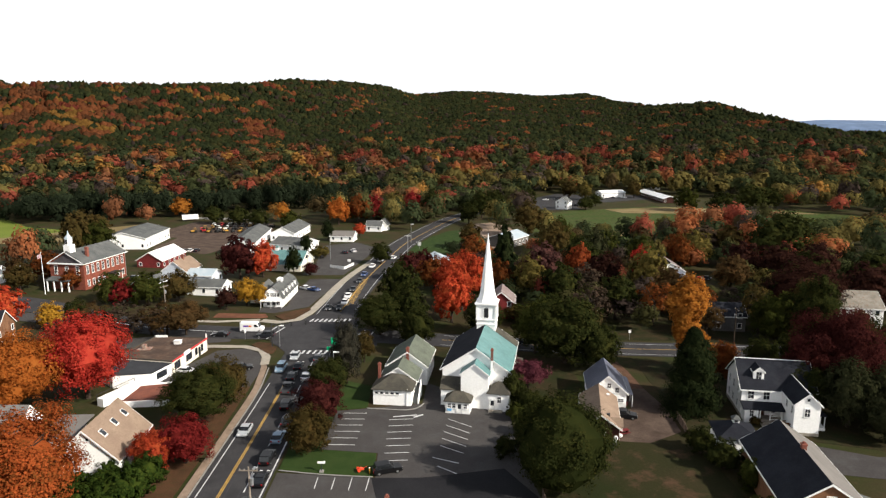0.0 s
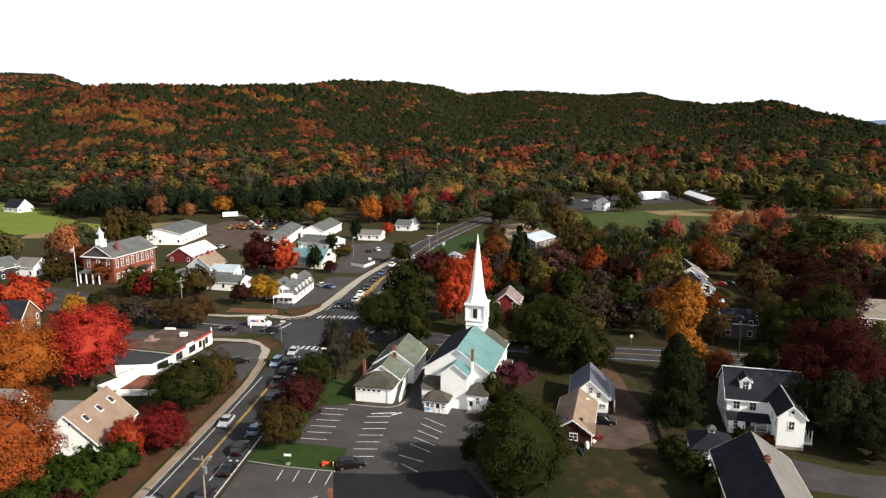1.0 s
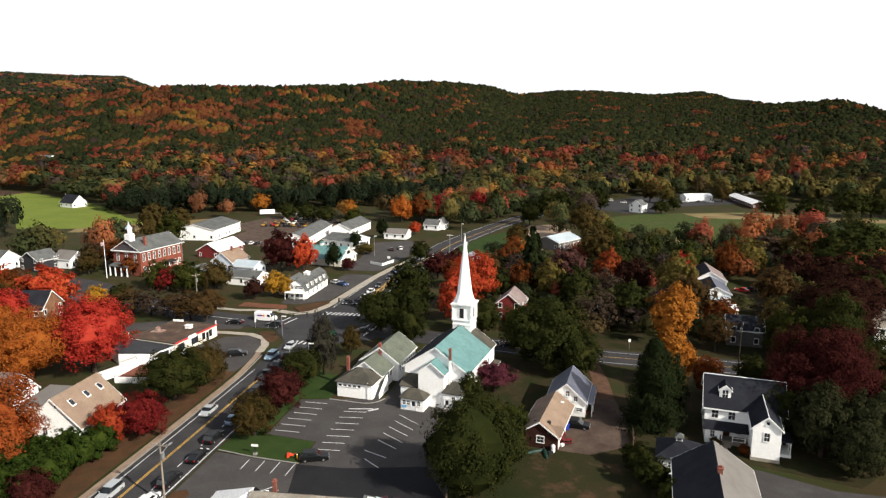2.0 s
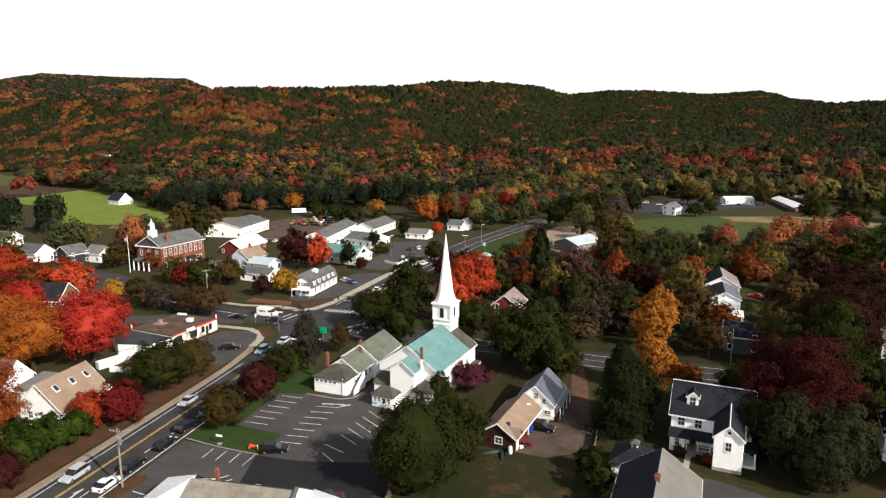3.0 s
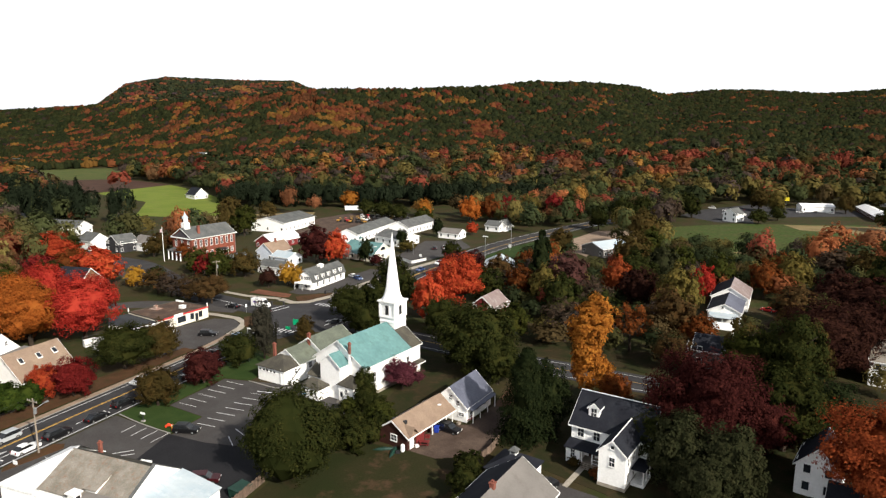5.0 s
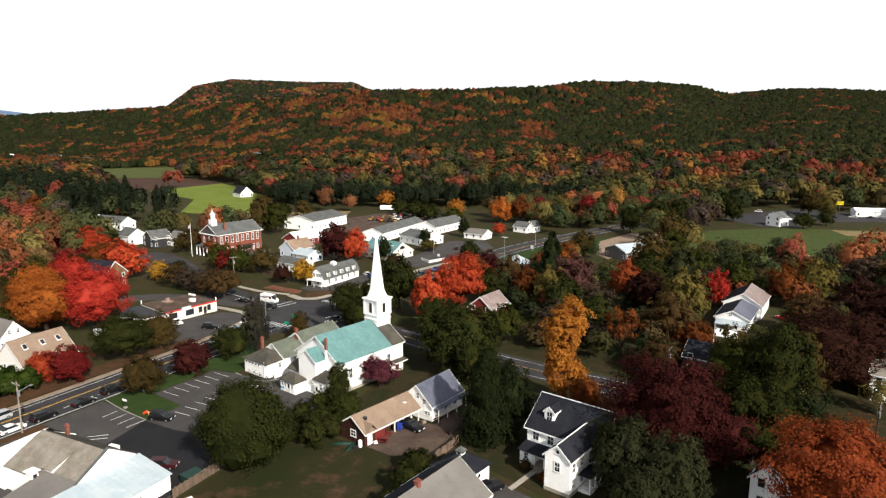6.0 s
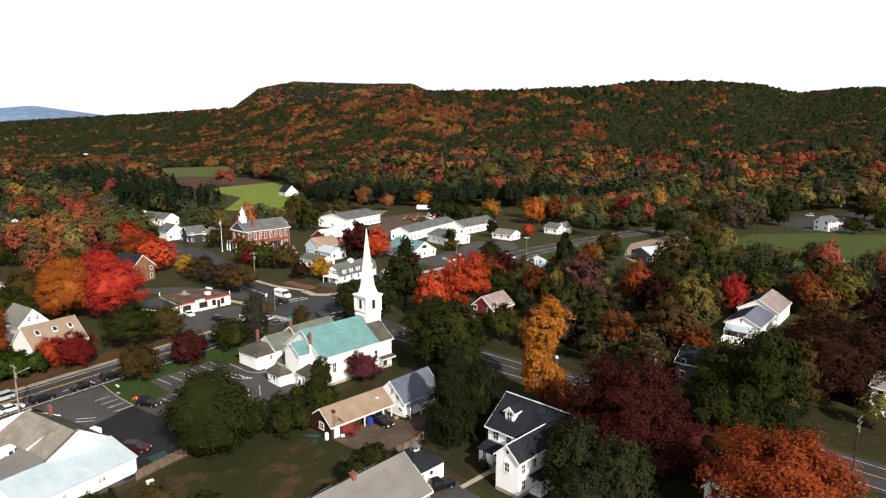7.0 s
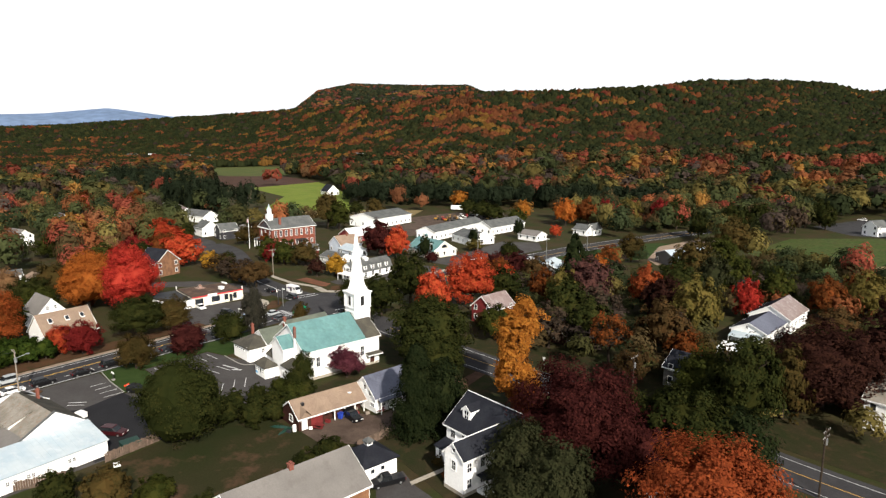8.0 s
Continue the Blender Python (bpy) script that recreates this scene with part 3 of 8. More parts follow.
# church car park
sheet("parking_lot", [(-24.1, 60), (-13, 60), (13.2, 58), (13.2, 80), (11.5, 93), (11.8, 106), (15, 106.5), (12, 107.4), (-3, 120), (-3.6, 110.3), (-13.4, 108.3), (-18.6, 107.3), (-18.9, 93.4), (-10.0, 92.2), (-9.7, 84.9), (-24.1, 86.4)], 0.04, ASPHALT, "worn grey asphalt car park", "parking lot")
# one black sheet for both the new tar and the shop's painted shadow
sheet("parking_patch", [(-14.5, 70), (-8.3, 76.4), (-10.3, 84.9), (-2.9, 85.0), (3.0, 86.2), (9, 87.5), (12.9, 80), (12.9, 70)], 0.052, TAR_AND_SHADE, "black patch of new asphalt and building shadow", "parking lot")
sheet("lawn_corner", [(-24.0, 87.0), (-17.3, 85.8), (-10.1, 85.1), (-10.2, 91.9), (-19.2, 93.1), (-19.2, 107.6), (-13.4, 108.6), (-13.6, 118), (-24.0, 124)], 0.16, LAWN, "mown green lawn with a kerb", "lawn", 0.16)
stalls = [((-18.2 + 0.16 * k, 94.9 + 2.3 * k), (-13.9 + 0.14 * k, 94.8 + 2.3 * k), 0.11) for k in range(6)]
stalls += [((-8.9 - 0.05 * k, 89.8 + 2.32 * k), (-5.3 + 0.05 * k, 90.0 + 2.35 * k), 0.11) for k in range(7)]
stalls += [((-0.4 + 0.32 * k, 94.5 + 2.38 * k), (3.2 + 0.4 * k, 92.0 + 2.25 * k), 0.11) for k in range(5)]
stalls += [((-17.9 + 2.4 * k, 82.2 - 0.2 * k), (-17.9 + 2.45 * k, 85.0), 0.11) for k in range(4)]
stalls += [((-0.8, 88.2), (2.0, 86.0), 0.14), ((-1.6, 90.8), (2.4, 89.0), 0.14)]
bars("stall_lines", stalls, 0.058, PAINT, "worn white parking lines")
bars("hatched_lines", [((-17.4, 72.6), (-15.2, 74.2), 0.14), ((-18.6, 70.4), (-16.2, 73.0), 0.14), ((-20.6, 69.2), (-17.4, 72.8), 0.14), ((-21.6, 71.6), (-18.0, 71.0), 0.14), ((-13.2, 76.4), (-11.0, 78.6), 0.14), ((-12.2, 75.8), (-10.0, 77.8), 0.14)], 0.058, PAINT, "worn white parking lines")
bars("walk_mark", [((-8.6, 104.9), (-4.4, 105.6), 0.3), ((-5.0, 104.6), (-3.4, 105.8), 0.4)], 0.058, PAINT, "worn white arrow on the asphalt")
structure("curb_hall", strip([(-13.4, 108.3), (-9.5, 107.8), (-6.4, 107.5), (-4.4, 108.4), (-3.4, 110.2)], -0.12, 0.12, 0.16, 1.0), CURB, "pale kerb round the hall", "kerb")
structure("curb_lawn", strip([(-24.0, 86.9), (-17.3, 85.7), (-10.0, 85.0)], -0.1, 0.1, 0.19, 2.0), CURB, "pale kerb of the lawn", "kerb")
sheet("island_pole", [(-24.2, 67.0), (-23.2, 66.0), (-21.6, 74.6), (-22.6, 75.6), (-24.1, 74.8)], 0.16, LITTER, "leafy kerbed island at the road", "verge", 0.16)

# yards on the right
# side yard and street verge take the dark grass to paint in tree shade
sheet("side_yard", [(84, 92), (118, 90), (122, 118), (92, 126), (84, 122)], 0.045, GRASS, "leaf-strewn lawn darkened for the shade of trees", "lawn")
sheet("street_verge", [(22, 147.2), (60, 144.6), (96, 138.5), (124, 134.5), (126, 150), (96, 156), (60, 158), (24, 158)], 0.04, GRASS, "leaf-strewn verge across the street, darkened for tree shade", "verge")
sheet("sandy_track", [(8, 300), (15, 270), (22, 262), (24, 284), (36, 286), (34, 316), (26, 334), (14, 328)], 0.055, BUFF, "pale sandy track beside the metal barn", "track")
YARD_GRASS = surface("worn_yard_grass", (0.017, 0.021, 0.007), (0.028, 0.024, 0.011), 15, 50, 0.95, 0.5, dirt=(0.090, 0.047, 0.030, 0.7))
sheet("yard_grass", [(16, 60), (43, 60), (41, 78), (40.5, 92), (38.5, 100), (31, 96.4), (22, 95.5), (16, 104), (13.8, 82)], 0.05, YARD_GRASS, "patchy back-yard grass with bare soil", "lawn")
sheet("yard_gravel", [(27.5, 95.9), (33, 95.2), (39.2, 99.0), (39.8, 108), (38.5, 117), (34.6, 117), (33.5, 108), (29, 106)], 0.06, GRAVEL, "pinkish gravel yard and drive", "drive")
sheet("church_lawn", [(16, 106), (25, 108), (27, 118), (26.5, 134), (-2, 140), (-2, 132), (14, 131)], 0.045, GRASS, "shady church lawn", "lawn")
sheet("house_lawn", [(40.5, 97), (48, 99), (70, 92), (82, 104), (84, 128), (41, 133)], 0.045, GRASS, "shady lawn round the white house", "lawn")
sheet("house_drive", [(49.6, 97.2), (48.4, 93), (55.4, 86), (64, 84), (110, 82), (110, 88), (66, 90.6), (57.5, 94.6), (53.5, 95.4)], 0.06, ASPHALT, "grey asphalt drive beside the barn", "drive")
sheet("house_path", [(52.4, 95.6), (53.2, 95.2), (54.6, 102.4), (53.8, 102.8)], 0.09, CONCRETE, "pale concrete garden path", "path")
sheet("inn_lot", [(-49.5, 169.5), (-45, 168.6), (-37.0, 174.8), (-32.6, 208), (-43, 208), (-44, 196), (-43.2, 175), (-50, 173.6)], 0.05, ASPHALT, "dark asphalt car park of the inn", "parking lot")
sheet("store_lot", [(-55.8, 119.4), (-37.2, 111), (-37.3, 128), (-39.4, 136.5), (-44.4, 140.2), (-50.2, 138.8), (-55.0, 126)], 0.055, ASPHALT, "grey asphalt forecourt of the store", "parking lot")
sheet("machine_yard", [(-118, 262), (-92, 250), (-78, 300), (-86, 330), (-128, 336), (-135, 295), (-118, 288)], 0.05, GRAVEL, "brown gravel yard full of machines", "yard")
sheet("green_drive", [(-47, 214), (-33, 214), (-26, 262), (-36, 276), (-50, 268), (-46, 236)], 0.05, ASPHALT, "dark asphalt lot", "parking lot")
SOIL = surface("bare_soil", (0.115, 0.062, 0.042), (0.080, 0.046, 0.030), 2.5, 50, 0.95, 0.4, dirt=(0.026, 0.028, 0.010, 0.6))
sheet("drive_track", [(34.6, 117), (38.5, 117), (38.0, 126), (36.6, 135.6), (34.2, 135.6), (34.8, 126)], 0.05, SOIL, "worn earth drive to the street", "drive")


# ---- buildings ----
def gable_walls(x0, x1, y0, y1, z0, eave, ridge, axis, rx=None):
    """A solid block under a gable roof whose ridge runs along axis; rx: where the ridge lies across it."""
    if axis == "y":
        rx = (x0 + x1) / 2 if rx is None else rx
        return Geo().prism([(x0, z0), (x1, z0), (x1, eave), (rx, ridge - 0.06), (x0, eave)], "y", y0, y1)
    rx = (y0 + y1) / 2 if rx is None else rx
    return Geo().prism([(y0, z0), (y1, z0), (y1, eave), (rx, ridge - 0.06), (y0, eave)], "x", x0, x1)


def gable_roof(x0, x1, y0, y1, eave, ridge, axis, over=0.35, thick=0.14, rx=None, sides="ab"):
    """Two sloping slabs that overhang the walls; sides: a, b or both."""
    g = Geo()
    lo, hi = (x0, x1) if axis == "y" else (y0, y1)
    a, b = (y0 - over, y1 + over) if axis == "y" else (x0 - over, x1 + over)
    mid = (lo + hi) / 2 if rx is None else rx
    lift = 0.05
    for tag, end, sign in (("a", lo, -1), ("b", hi, 1)):
        if tag not in sides:
            continue
        fall = (ridge - eave) / abs(end - mid)
        out, low = end + sign * over, eave - fall * over
        sec = [(mid, ridge + lift), (out, low + lift), (out, low + lift - thick), (mid, ridge + lift - thick * 1.2)]
        g.prism(sec, axis, a, b)
    return g


def rakes(x0, x1, y0, y1, eave, ridge, axis, over=0.35, rx=None):
    """White boards along the sloping gable edges and the eaves."""
    g = Geo()
    lo, hi = (x0, x1) if axis == "y" else (y0, y1)
    a, b = (y0, y1) if axis == "y" else (x0, x1)
    mid = (lo + hi) / 2 if rx is None else rx
    for s, e in ((a - over - 0.04, a - over + 0.02), (b + over - 0.02, b + over + 0.04)):
        for end, sign in ((lo, -1), (hi, 1)):
            fall = (ridge - eave) / abs(end - mid)
            out, low = end + sign * (over + 0.02), eave - fall * over
            g.prism([(mid, ridge + 0.04), (out, low + 0.04), (out, low - 0.22), (mid, ridge - 0.24)], axis, s, e)
    for end, sign in ((lo, -1), (hi, 1)):
        fall = (ridge - eave) / abs(end - mid)
        out, low = end + sign * over, eave - fall * over
        g.prism([(out, low + 0.03), (out + sign * 0.05, low + 0.03), (out + sign * 0.05, low - 0.2), (out, low - 0.2)], axis, a - over, b + over)
    return g


def hip_roof(x0, x1, y0, y1, eave, top, over=0.35, ridge=0.0, axis="y"):
    g = Geo()
    x0, x1, y0, y1 = x0 - over, x1 + over, y0 - over, y1 + over
    cx, cy = (x0 + x1) / 2, (y0 + y1) / 2
    r = max(ridge / 2, 0.05)
    tops = [(cx, cy - r, top), (cx, cy + r, top)] if axis == "y" else [(cx - r, cy, top), (cx + r, cy, top)]
    base = [(x0, y0), (x1, y0), (x1, y1), (x0, y1)]
    vs = [(x, y, eave) for x, y in base] + [(x, y, eave - 0.14) for x, y in base] + tops
    if axis == "y":
        fs = [(0, 1, 8), (1, 2, 9, 8), (2, 3, 9), (3, 0, 8, 9)]
    else:
        fs = [(0, 1, 9, 8), (1, 2, 9), (2, 3, 8, 9), (3, 0, 8)]
    fs += [(7, 6, 5, 4)] + [(i, i + 4, (i + 1) % 4 + 4, (i + 1) % 4) for i in range(4)]
    return g.add(vs, fs)


def block(th, x0, x1, y0, y1, eave, ridge, axis="y", wall=WHITE, roof=GREY_ROOF, kind="gable", over=0.35, z0=0.0, rx=None, trim=TRIM, roof_label="", roof_b=None):
    """One volume of a building: wall, roof and trim."""
    if kind == "gable":
        part("wall", gable_walls(x0, x1, y0, y1, z0, eave, ridge, axis, rx), wall, th)
        if roof_b:
            part("roof", gable_roof(x0, x1, y0, y1, eave, ridge, axis, over, rx=rx, sides="a"), roof, th, roof_label)
            part("roof", gable_roof(x0, x1, y0, y1, eave, ridge, axis, over, rx=rx, sides="b"), roof_b, th)
        else:
            part("roof", gable_roof(x0, x1, y0, y1, eave, ridge, axis, over, rx=rx), roof, th, roof_label)
        if trim:
            part("trim", rakes(x0, x1, y0, y1, eave, ridge, axis, over, rx), trim, th)
    elif kind == "hip":
        part("wall", Geo().box(x0, x1, y0, y1, z0, eave), wall, th)
        part("roof", hip_roof(x0, x1, y0, y1, eave + 0.05, ridge, over, max(0.0, abs((y1 - y0) - (x1 - x0))), "y" if y1 - y0 >= x1 - x0 else "x"), roof, th, roof_label)
    elif kind == "shed":
        # falls towards +x ('x') , -x ('-x'), -y ('-y') from ridge to eave
        hi = {"x": (ridge, eave, eave, ridge), "-x": (eave, ridge, ridge, eave), "-y": (eave, eave, ridge, ridge), "y": (ridge, ridge, eave, eave)}[axis]
        vs = [(x0, y0, z0), (x1, y0, z0), (x1, y1, z0), (x0, y1, z0)] + [(p[0], p[1], h - 0.05) for p, h in zip(((x0, y0), (x1, y0), (x1, y1), (x0, y1)), hi)]
        part("wall", Geo().add(vs, [(3, 2, 1, 0), (4, 5, 6, 7), (0, 1, 5, 4), (1, 2, 6, 5), (2, 3, 7, 6), (3, 0, 4, 7)]), wall, th)
        o = over
        span = (x1 - x0) if "x" in axis else (y1 - y0)
        k = (ridge - eave) / span * o
        ends = {"x": (0, -k, -k, 0), "-x": (-k, 0, 0, -k), "-y": (-k, -k, 0, 0), "y": (0, 0, -k, -k)}[axis]
        ex = {"x": (0, o, o, o), "-x": (o, 0, o, o), "-y": (o, o, o, 0), "y": (o, o, 0, o)}[axis]
        pts = [(x0 - ex[0], y0 - ex[2], hi[0] + ends[0]), (x1 + ex[1], y0 - ex[2], hi[1] + ends[1]), (x1 + ex[1], y1 + ex[3], hi[2] + ends[2]), (x0 - ex[0], y1 + ex[3], hi[3] + ends[3])]
        part("roof", Geo().slab([(x, y, z + 0.06) for x, y, z in pts], 0.14), roof, th, roof_label)


def side_frame(side, plane):
    """Maps (u, out, z) on a wall to a place: side S, N, E or W, at plane (its y or x)."""
    return {"S": lambda u, o, z: (u, plane - o, z), "N": lambda u, o, z: (-u, plane + o, z), "E": lambda u, o, z: (plane + o, u, z), "W": lambda u, o, z: (plane - o, -u, z)}[side]


def slab_on(fr, u0, u1, z0, z1, o0, o1):
    vs = [fr(u, o, z) for o in (o0, o1) for u, z in ((u0, z0), (u1, z0), (u1, z1), (u0, z1))]
    return vs, [(0, 1, 2, 3), (7, 6, 5, 4), (0, 4, 5, 1), (1, 5, 6, 2), (2, 6, 7, 3), (3, 7, 4, 0)]


def window(th, side, plane, u, z, w=0.8, h=1.35, rails=True, frame_mat=TRIM, shutters=None):
    """A sash window set on a wall: casing, sill, glazing bars and a glass pane."""
    fr = side_frame(side, plane)
    u = -u if side in "NW" else u
    g = Geo()
    b = 0.1
    for u0, u1, z0, z1, o in ((u - w / 2 - b, u - w / 2, z - h / 2, z + h / 2, 0.07), (u + w / 2, u + w / 2 + b, z - h / 2, z + h / 2, 0.07),
                              (u - w / 2 - b, u + w / 2 + b, z + h / 2, z + h / 2 + b * 1.3, 0.09), (u - w / 2 - b * 1.3, u + w / 2 + b * 1.3, z - h / 2 - b, z - h / 2, 0.13)):
        g.add(*slab_on(fr, u0, u1, z0, z1, -0.02, o))
    if rails:
        g.add(*slab_on(fr, u - w / 2, u + w / 2, z - 0.03, z + 0.03, -0.02, 0.045))
        g.add(*slab_on(fr, u - 0.02, u + 0.02, z - h / 2, z + h / 2, -0.02, 0.04))
    win = part("window", g, frame_mat, th)
    part("pane", Geo().add(*slab_on(fr, u - w / 2, u + w / 2, z - h / 2, z + h / 2, -0.02, 0.02)), GLASS, win)
    if shutters:
        for s in (-1, 1):
            c = u + s * (w / 2 + b + w * 0.22)
            part("shutter", Geo().add(*slab_on(fr, c - w * 0.22, c + w * 0.22, z - h / 2, z + h / 2, 0.0, 0.06)), shutters, th)
    return win


def door(th, side, plane, u, w=0.95, h=2.0, z=0.1, material=TRIM, glazed=False, name="door"):
    fr = side_frame(side, plane)
    u = -u if side in "NW" else u
    d = part(name, Geo().add(*slab_on(fr, u - w / 2, u + w / 2, z, z + h, -0.02, 0.05)), material, th)
    g = Geo()
    for u0, u1, z0, z1 in ((u - w / 2 - 0.1, u - w / 2, z, z + h), (u + w / 2, u + w / 2 + 0.1, z, z + h), (u - w / 2 - 0.1, u + w / 2 + 0.1, z + h, z + h + 0.12)):
        g.add(*slab_on(fr, u0, u1, z0, z1, -0.02, 0.09))
    part("door_frame", g, TRIM, d)
    if glazed:
        part("pane", Geo().add(*slab_on(fr, u - w * 0.32, u + w * 0.32, z + h * 0.45, z + h * 0.9, 0.0, 0.06)), GLASS, d)
    return d


def chimney(th, x, y, z0, z1, w=0.7, d=0.6, material=CHIMNEY):
    c = part("chimney", Geo().box(x - w / 2, x + w / 2, y - d / 2, y + d / 2, z0, z1), material, th)
    part("cap", Geo().box(x - w / 2 - 0.07, x + w / 2 + 0.07, y - d / 2 - 0.07, y + d / 2 + 0.07, z1, z1 + 0.16).box(x - 0.15, x + 0.15, y - 0.15, y + 0.15, z1 + 0.16, z1 + 0.4), CHIMNEY, c)


def dormer(th, x, y, z0, z1, w, depth, side, roof, wall=WHITE):
    """A gabled dormer whose front stands at (x, y) and looks to side S or E or W."""
    h = w * 0.42
    if side == "S":
        part("dormer", Geo().prism([(x - w / 2, z0), (x + w / 2, z0), (x + w / 2, z1), (x, z1 + h), (x - w / 2, z1)], "y", y, y + depth), wall, th)
        part("dormer_roof", gable_roof(x - w / 2, x + w / 2, y, y + depth, z1, z1 + h, "y", 0.14, 0.1), roof, th)
        part("dormer_trim", rakes(x - w / 2, x + w / 2, y, y + depth, z1, z1 + h, "y", 0.16), TRIM, th)
        window(th, "S", y, x, (z0 + z1) / 2 + 0.1, w * 0.5, (z1 - z0) * 0.75)
    else:
        s = 1 if side == "E" else -1
        a, b = sorted((x, x - s * depth))
        part("dormer", Geo().prism([(y - w / 2, z0), (y + w / 2, z0), (y + w / 2, z1), (y, z1 + h), (y - w / 2, z1)], "x", a, b), wall, th)
        part("dormer_roof", gable_roof(a, b, y - w / 2, y + w / 2, z1, z1 + h, "x", 0.14, 0.1), roof, th)
        window(th, side, x, y, (z0 + z1) / 2 + 0.1, w * 0.5, (z1 - z0) * 0.75)


def spread(a, b, n):
    return [a + (b - a) * k / (n - 1) for k in range(n)] if n > 1 else [(a + b) / 2]


# ---- church ----
def church():
    th = thing("church", 6.0, 111.0, 0, -10.5, "white clapboard church with green patina roof and tall spire", "church")
    L = 17.3
    part("wall", gable_walls(-6.1, 6.1, 0, L, 0, 6.3, 10.4, "y"), WHITE, th)
    # west slope near black, east slope green; the far bay by the tower is weathered grey
    part("roof", gable_roof(-6.1, 6.1, 0, L, 6.3, 10.4, "y", 0.4, sides="a"), SLATE_ROOF, th, "near-black west slope")
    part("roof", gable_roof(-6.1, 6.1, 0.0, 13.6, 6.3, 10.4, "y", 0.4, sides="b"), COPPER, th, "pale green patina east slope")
    part("roof", gable_roof(-6.1, 6.1, 14.4, L, 6.3, 10.4, "y", 0.398, sides="b"), BROWN_ROOF, th, "weathered brown roof beside the tower")
    part("trim", rakes(-6.1, 6.1, 0, L, 6.3, 10.4, "y", 0.4), TRIM, th)
    part("corner_board", Geo().box(6.0, 6.16, -0.06, 0.2, 0, 6.2), TRIM, th)
    part("corner_board", Geo().box(6.0, 6.16, L - 0.2, L + 0.06, 0, 6.2), TRIM, th)
    part("foundation", Geo().box(-6.16, 6.16, -0.06, L + 0.06, 0, 0.55), CONCRETE, th)
    for y in (2.9, 8.0, 13.2):
        for side, x in (("E", 6.1), ("W", -6.1)):
            window(th, side, x, y, 3.5, 0.8, 1.9)
    canopy = part("side_canopy", Geo().slab([(6.1, 13.9, 2.75), (7.5, 13.9, 2.6), (7.5, 17.4, 2.6), (6.1, 17.4, 2.75)], 0.26), TRIM, th, "white flat canopy over the side door")
    part("canopy_roof", Geo().slab([(6.12, 13.85, 2.83), (7.55, 13.85, 2.68), (7.55, 17.45, 2.68), (6.12, 17.45, 2.83)], 0.06), BROWN_ROOF, canopy)
    for y in (14.2, 17.1):
        part("bracket", Geo().rod((6.12, y, 1.6), (7.3, y, 2.45), 0.06), TRIM, canopy)
    door(th, "E", 6.1, 15.6, 1.1, 2.1, 0.3, DARK_BOARDS)
    # tower, belfry and spire
    x0, x1, y0, y1 = -1.7, 2.05, 14.2, 18.0
    cx, cy = (x0 + x1) / 2, (y0 + y1) / 2
    tower = part("tower", Geo().box(x0, x1, y0, y1, 0, 14.6), WHITE, th)
    for side, plane, u in (("S", y0, cx), ("E", x1, cy), ("W", x0, cy), ("N", y1, cx)):
        fr = side_frame(side, plane)
        u = -u if side in "NW" else u
        g = Geo()
        for a, b, c, d in ((u - 0.62, u - 0.45, 11.8, 13.8), (u + 0.45, u + 0.62, 11.8, 13.8), (u - 0.62, u + 0.62, 13.8, 14.0), (u - 0.66, u + 0.66, 11.65, 11.8)):
            g.add(*slab_on(fr, a, b, c, d, -0.02, 0.09))
        lou = part("belfry_opening", g, TRIM, tower)
        h = Geo().add(*slab_on(fr, u - 0.45, u + 0.45, 11.8, 13.8, -0.02, 0.02))
        for k in range(9):
            h.add(*slab_on(fr, u - 0.45, u + 0.45, 11.86 + 0.22 * k, 11.92 + 0.22 * k, 0.0, 0.06))
        part("louvre", h, DARK_METAL, lou)
    for z, o, t in ((14.45, 0.38, 0.28), (14.2, 0.2, 0.22), (11.25, 0.2, 0.22), (10.3, 0.12, 0.2)):
        part("cornice", Geo().box(x0 - o, x1 + o, y0 - o, y1 + o, z, z + t), TRIM, tower)
    for px in (x0, x1):
        for py in (y0, y1):
            part("pilaster", Geo().box(px - 0.16, px + 0.16, py - 0.16, py + 0.16, 11.4, 14.3), TRIM, tower)
    part("spire", Geo().loft([[(cx + r * math.cos(math.pi / 4 * k + math.pi / 8), cy + r * math.sin(math.pi / 4 * k + math.pi / 8), z) for k in range(8)]
                              for z, r in ((14.72, 2.35), (15.3, 2.02), (16.0, 1.72), (16.8, 1.5), (22.5, 0.78), (28.0, 0.1), (28.6, 0.05))]), WHITE, tower, "tall white eight-sided spire")
    part("finial", Geo().rod((cx, cy, 28.5), (cx, cy, 29.4), 0.04), DARK_METAL, tower)
    # chancel and lean-tos at the car park end
    block(th, -2.3, 2.6, -2.7, 0.0, 6.5, 8.4, "y", WHITE, COPPER, over=0.25)
    part("flue", Geo().box(2.72, 3.18, -0.52, -0.08, 3.0, 8.3), WHITE, th, "white-painted lower chimney shaft")
    chimney(th, 2.95, -0.3, 8.3, 10.2, 0.42, 0.42, surface("old_chimney", (0.14, 0.07, 0.055), (0.2, 0.1, 0.08), 0.8, 70, 0.85, 0.3))
    block(th, -6.0, -2.32, -2.2, 0.0, 3.2, 4.7, "-y", WHITE, BROWN_ROOF, "shed", over=0.2)
    block(th, 2.62, 6.3, -3.2, 0.0, 3.3, 5.0, "x", WHITE, BROWN_ROOF, "hip", over=0.25)
    window(th, "S", -3.2, 4.6, 2.2, 0.6, 1.1)
    window(th, "E", 6.3, -1.6, 2.0, 0.6, 1.1)
    block(th, -4.6, -0.3, -5.4, -2.72, 2.3, 3.7, "x", WHITE, BROWN_ROOF, "hip", over=0.3)
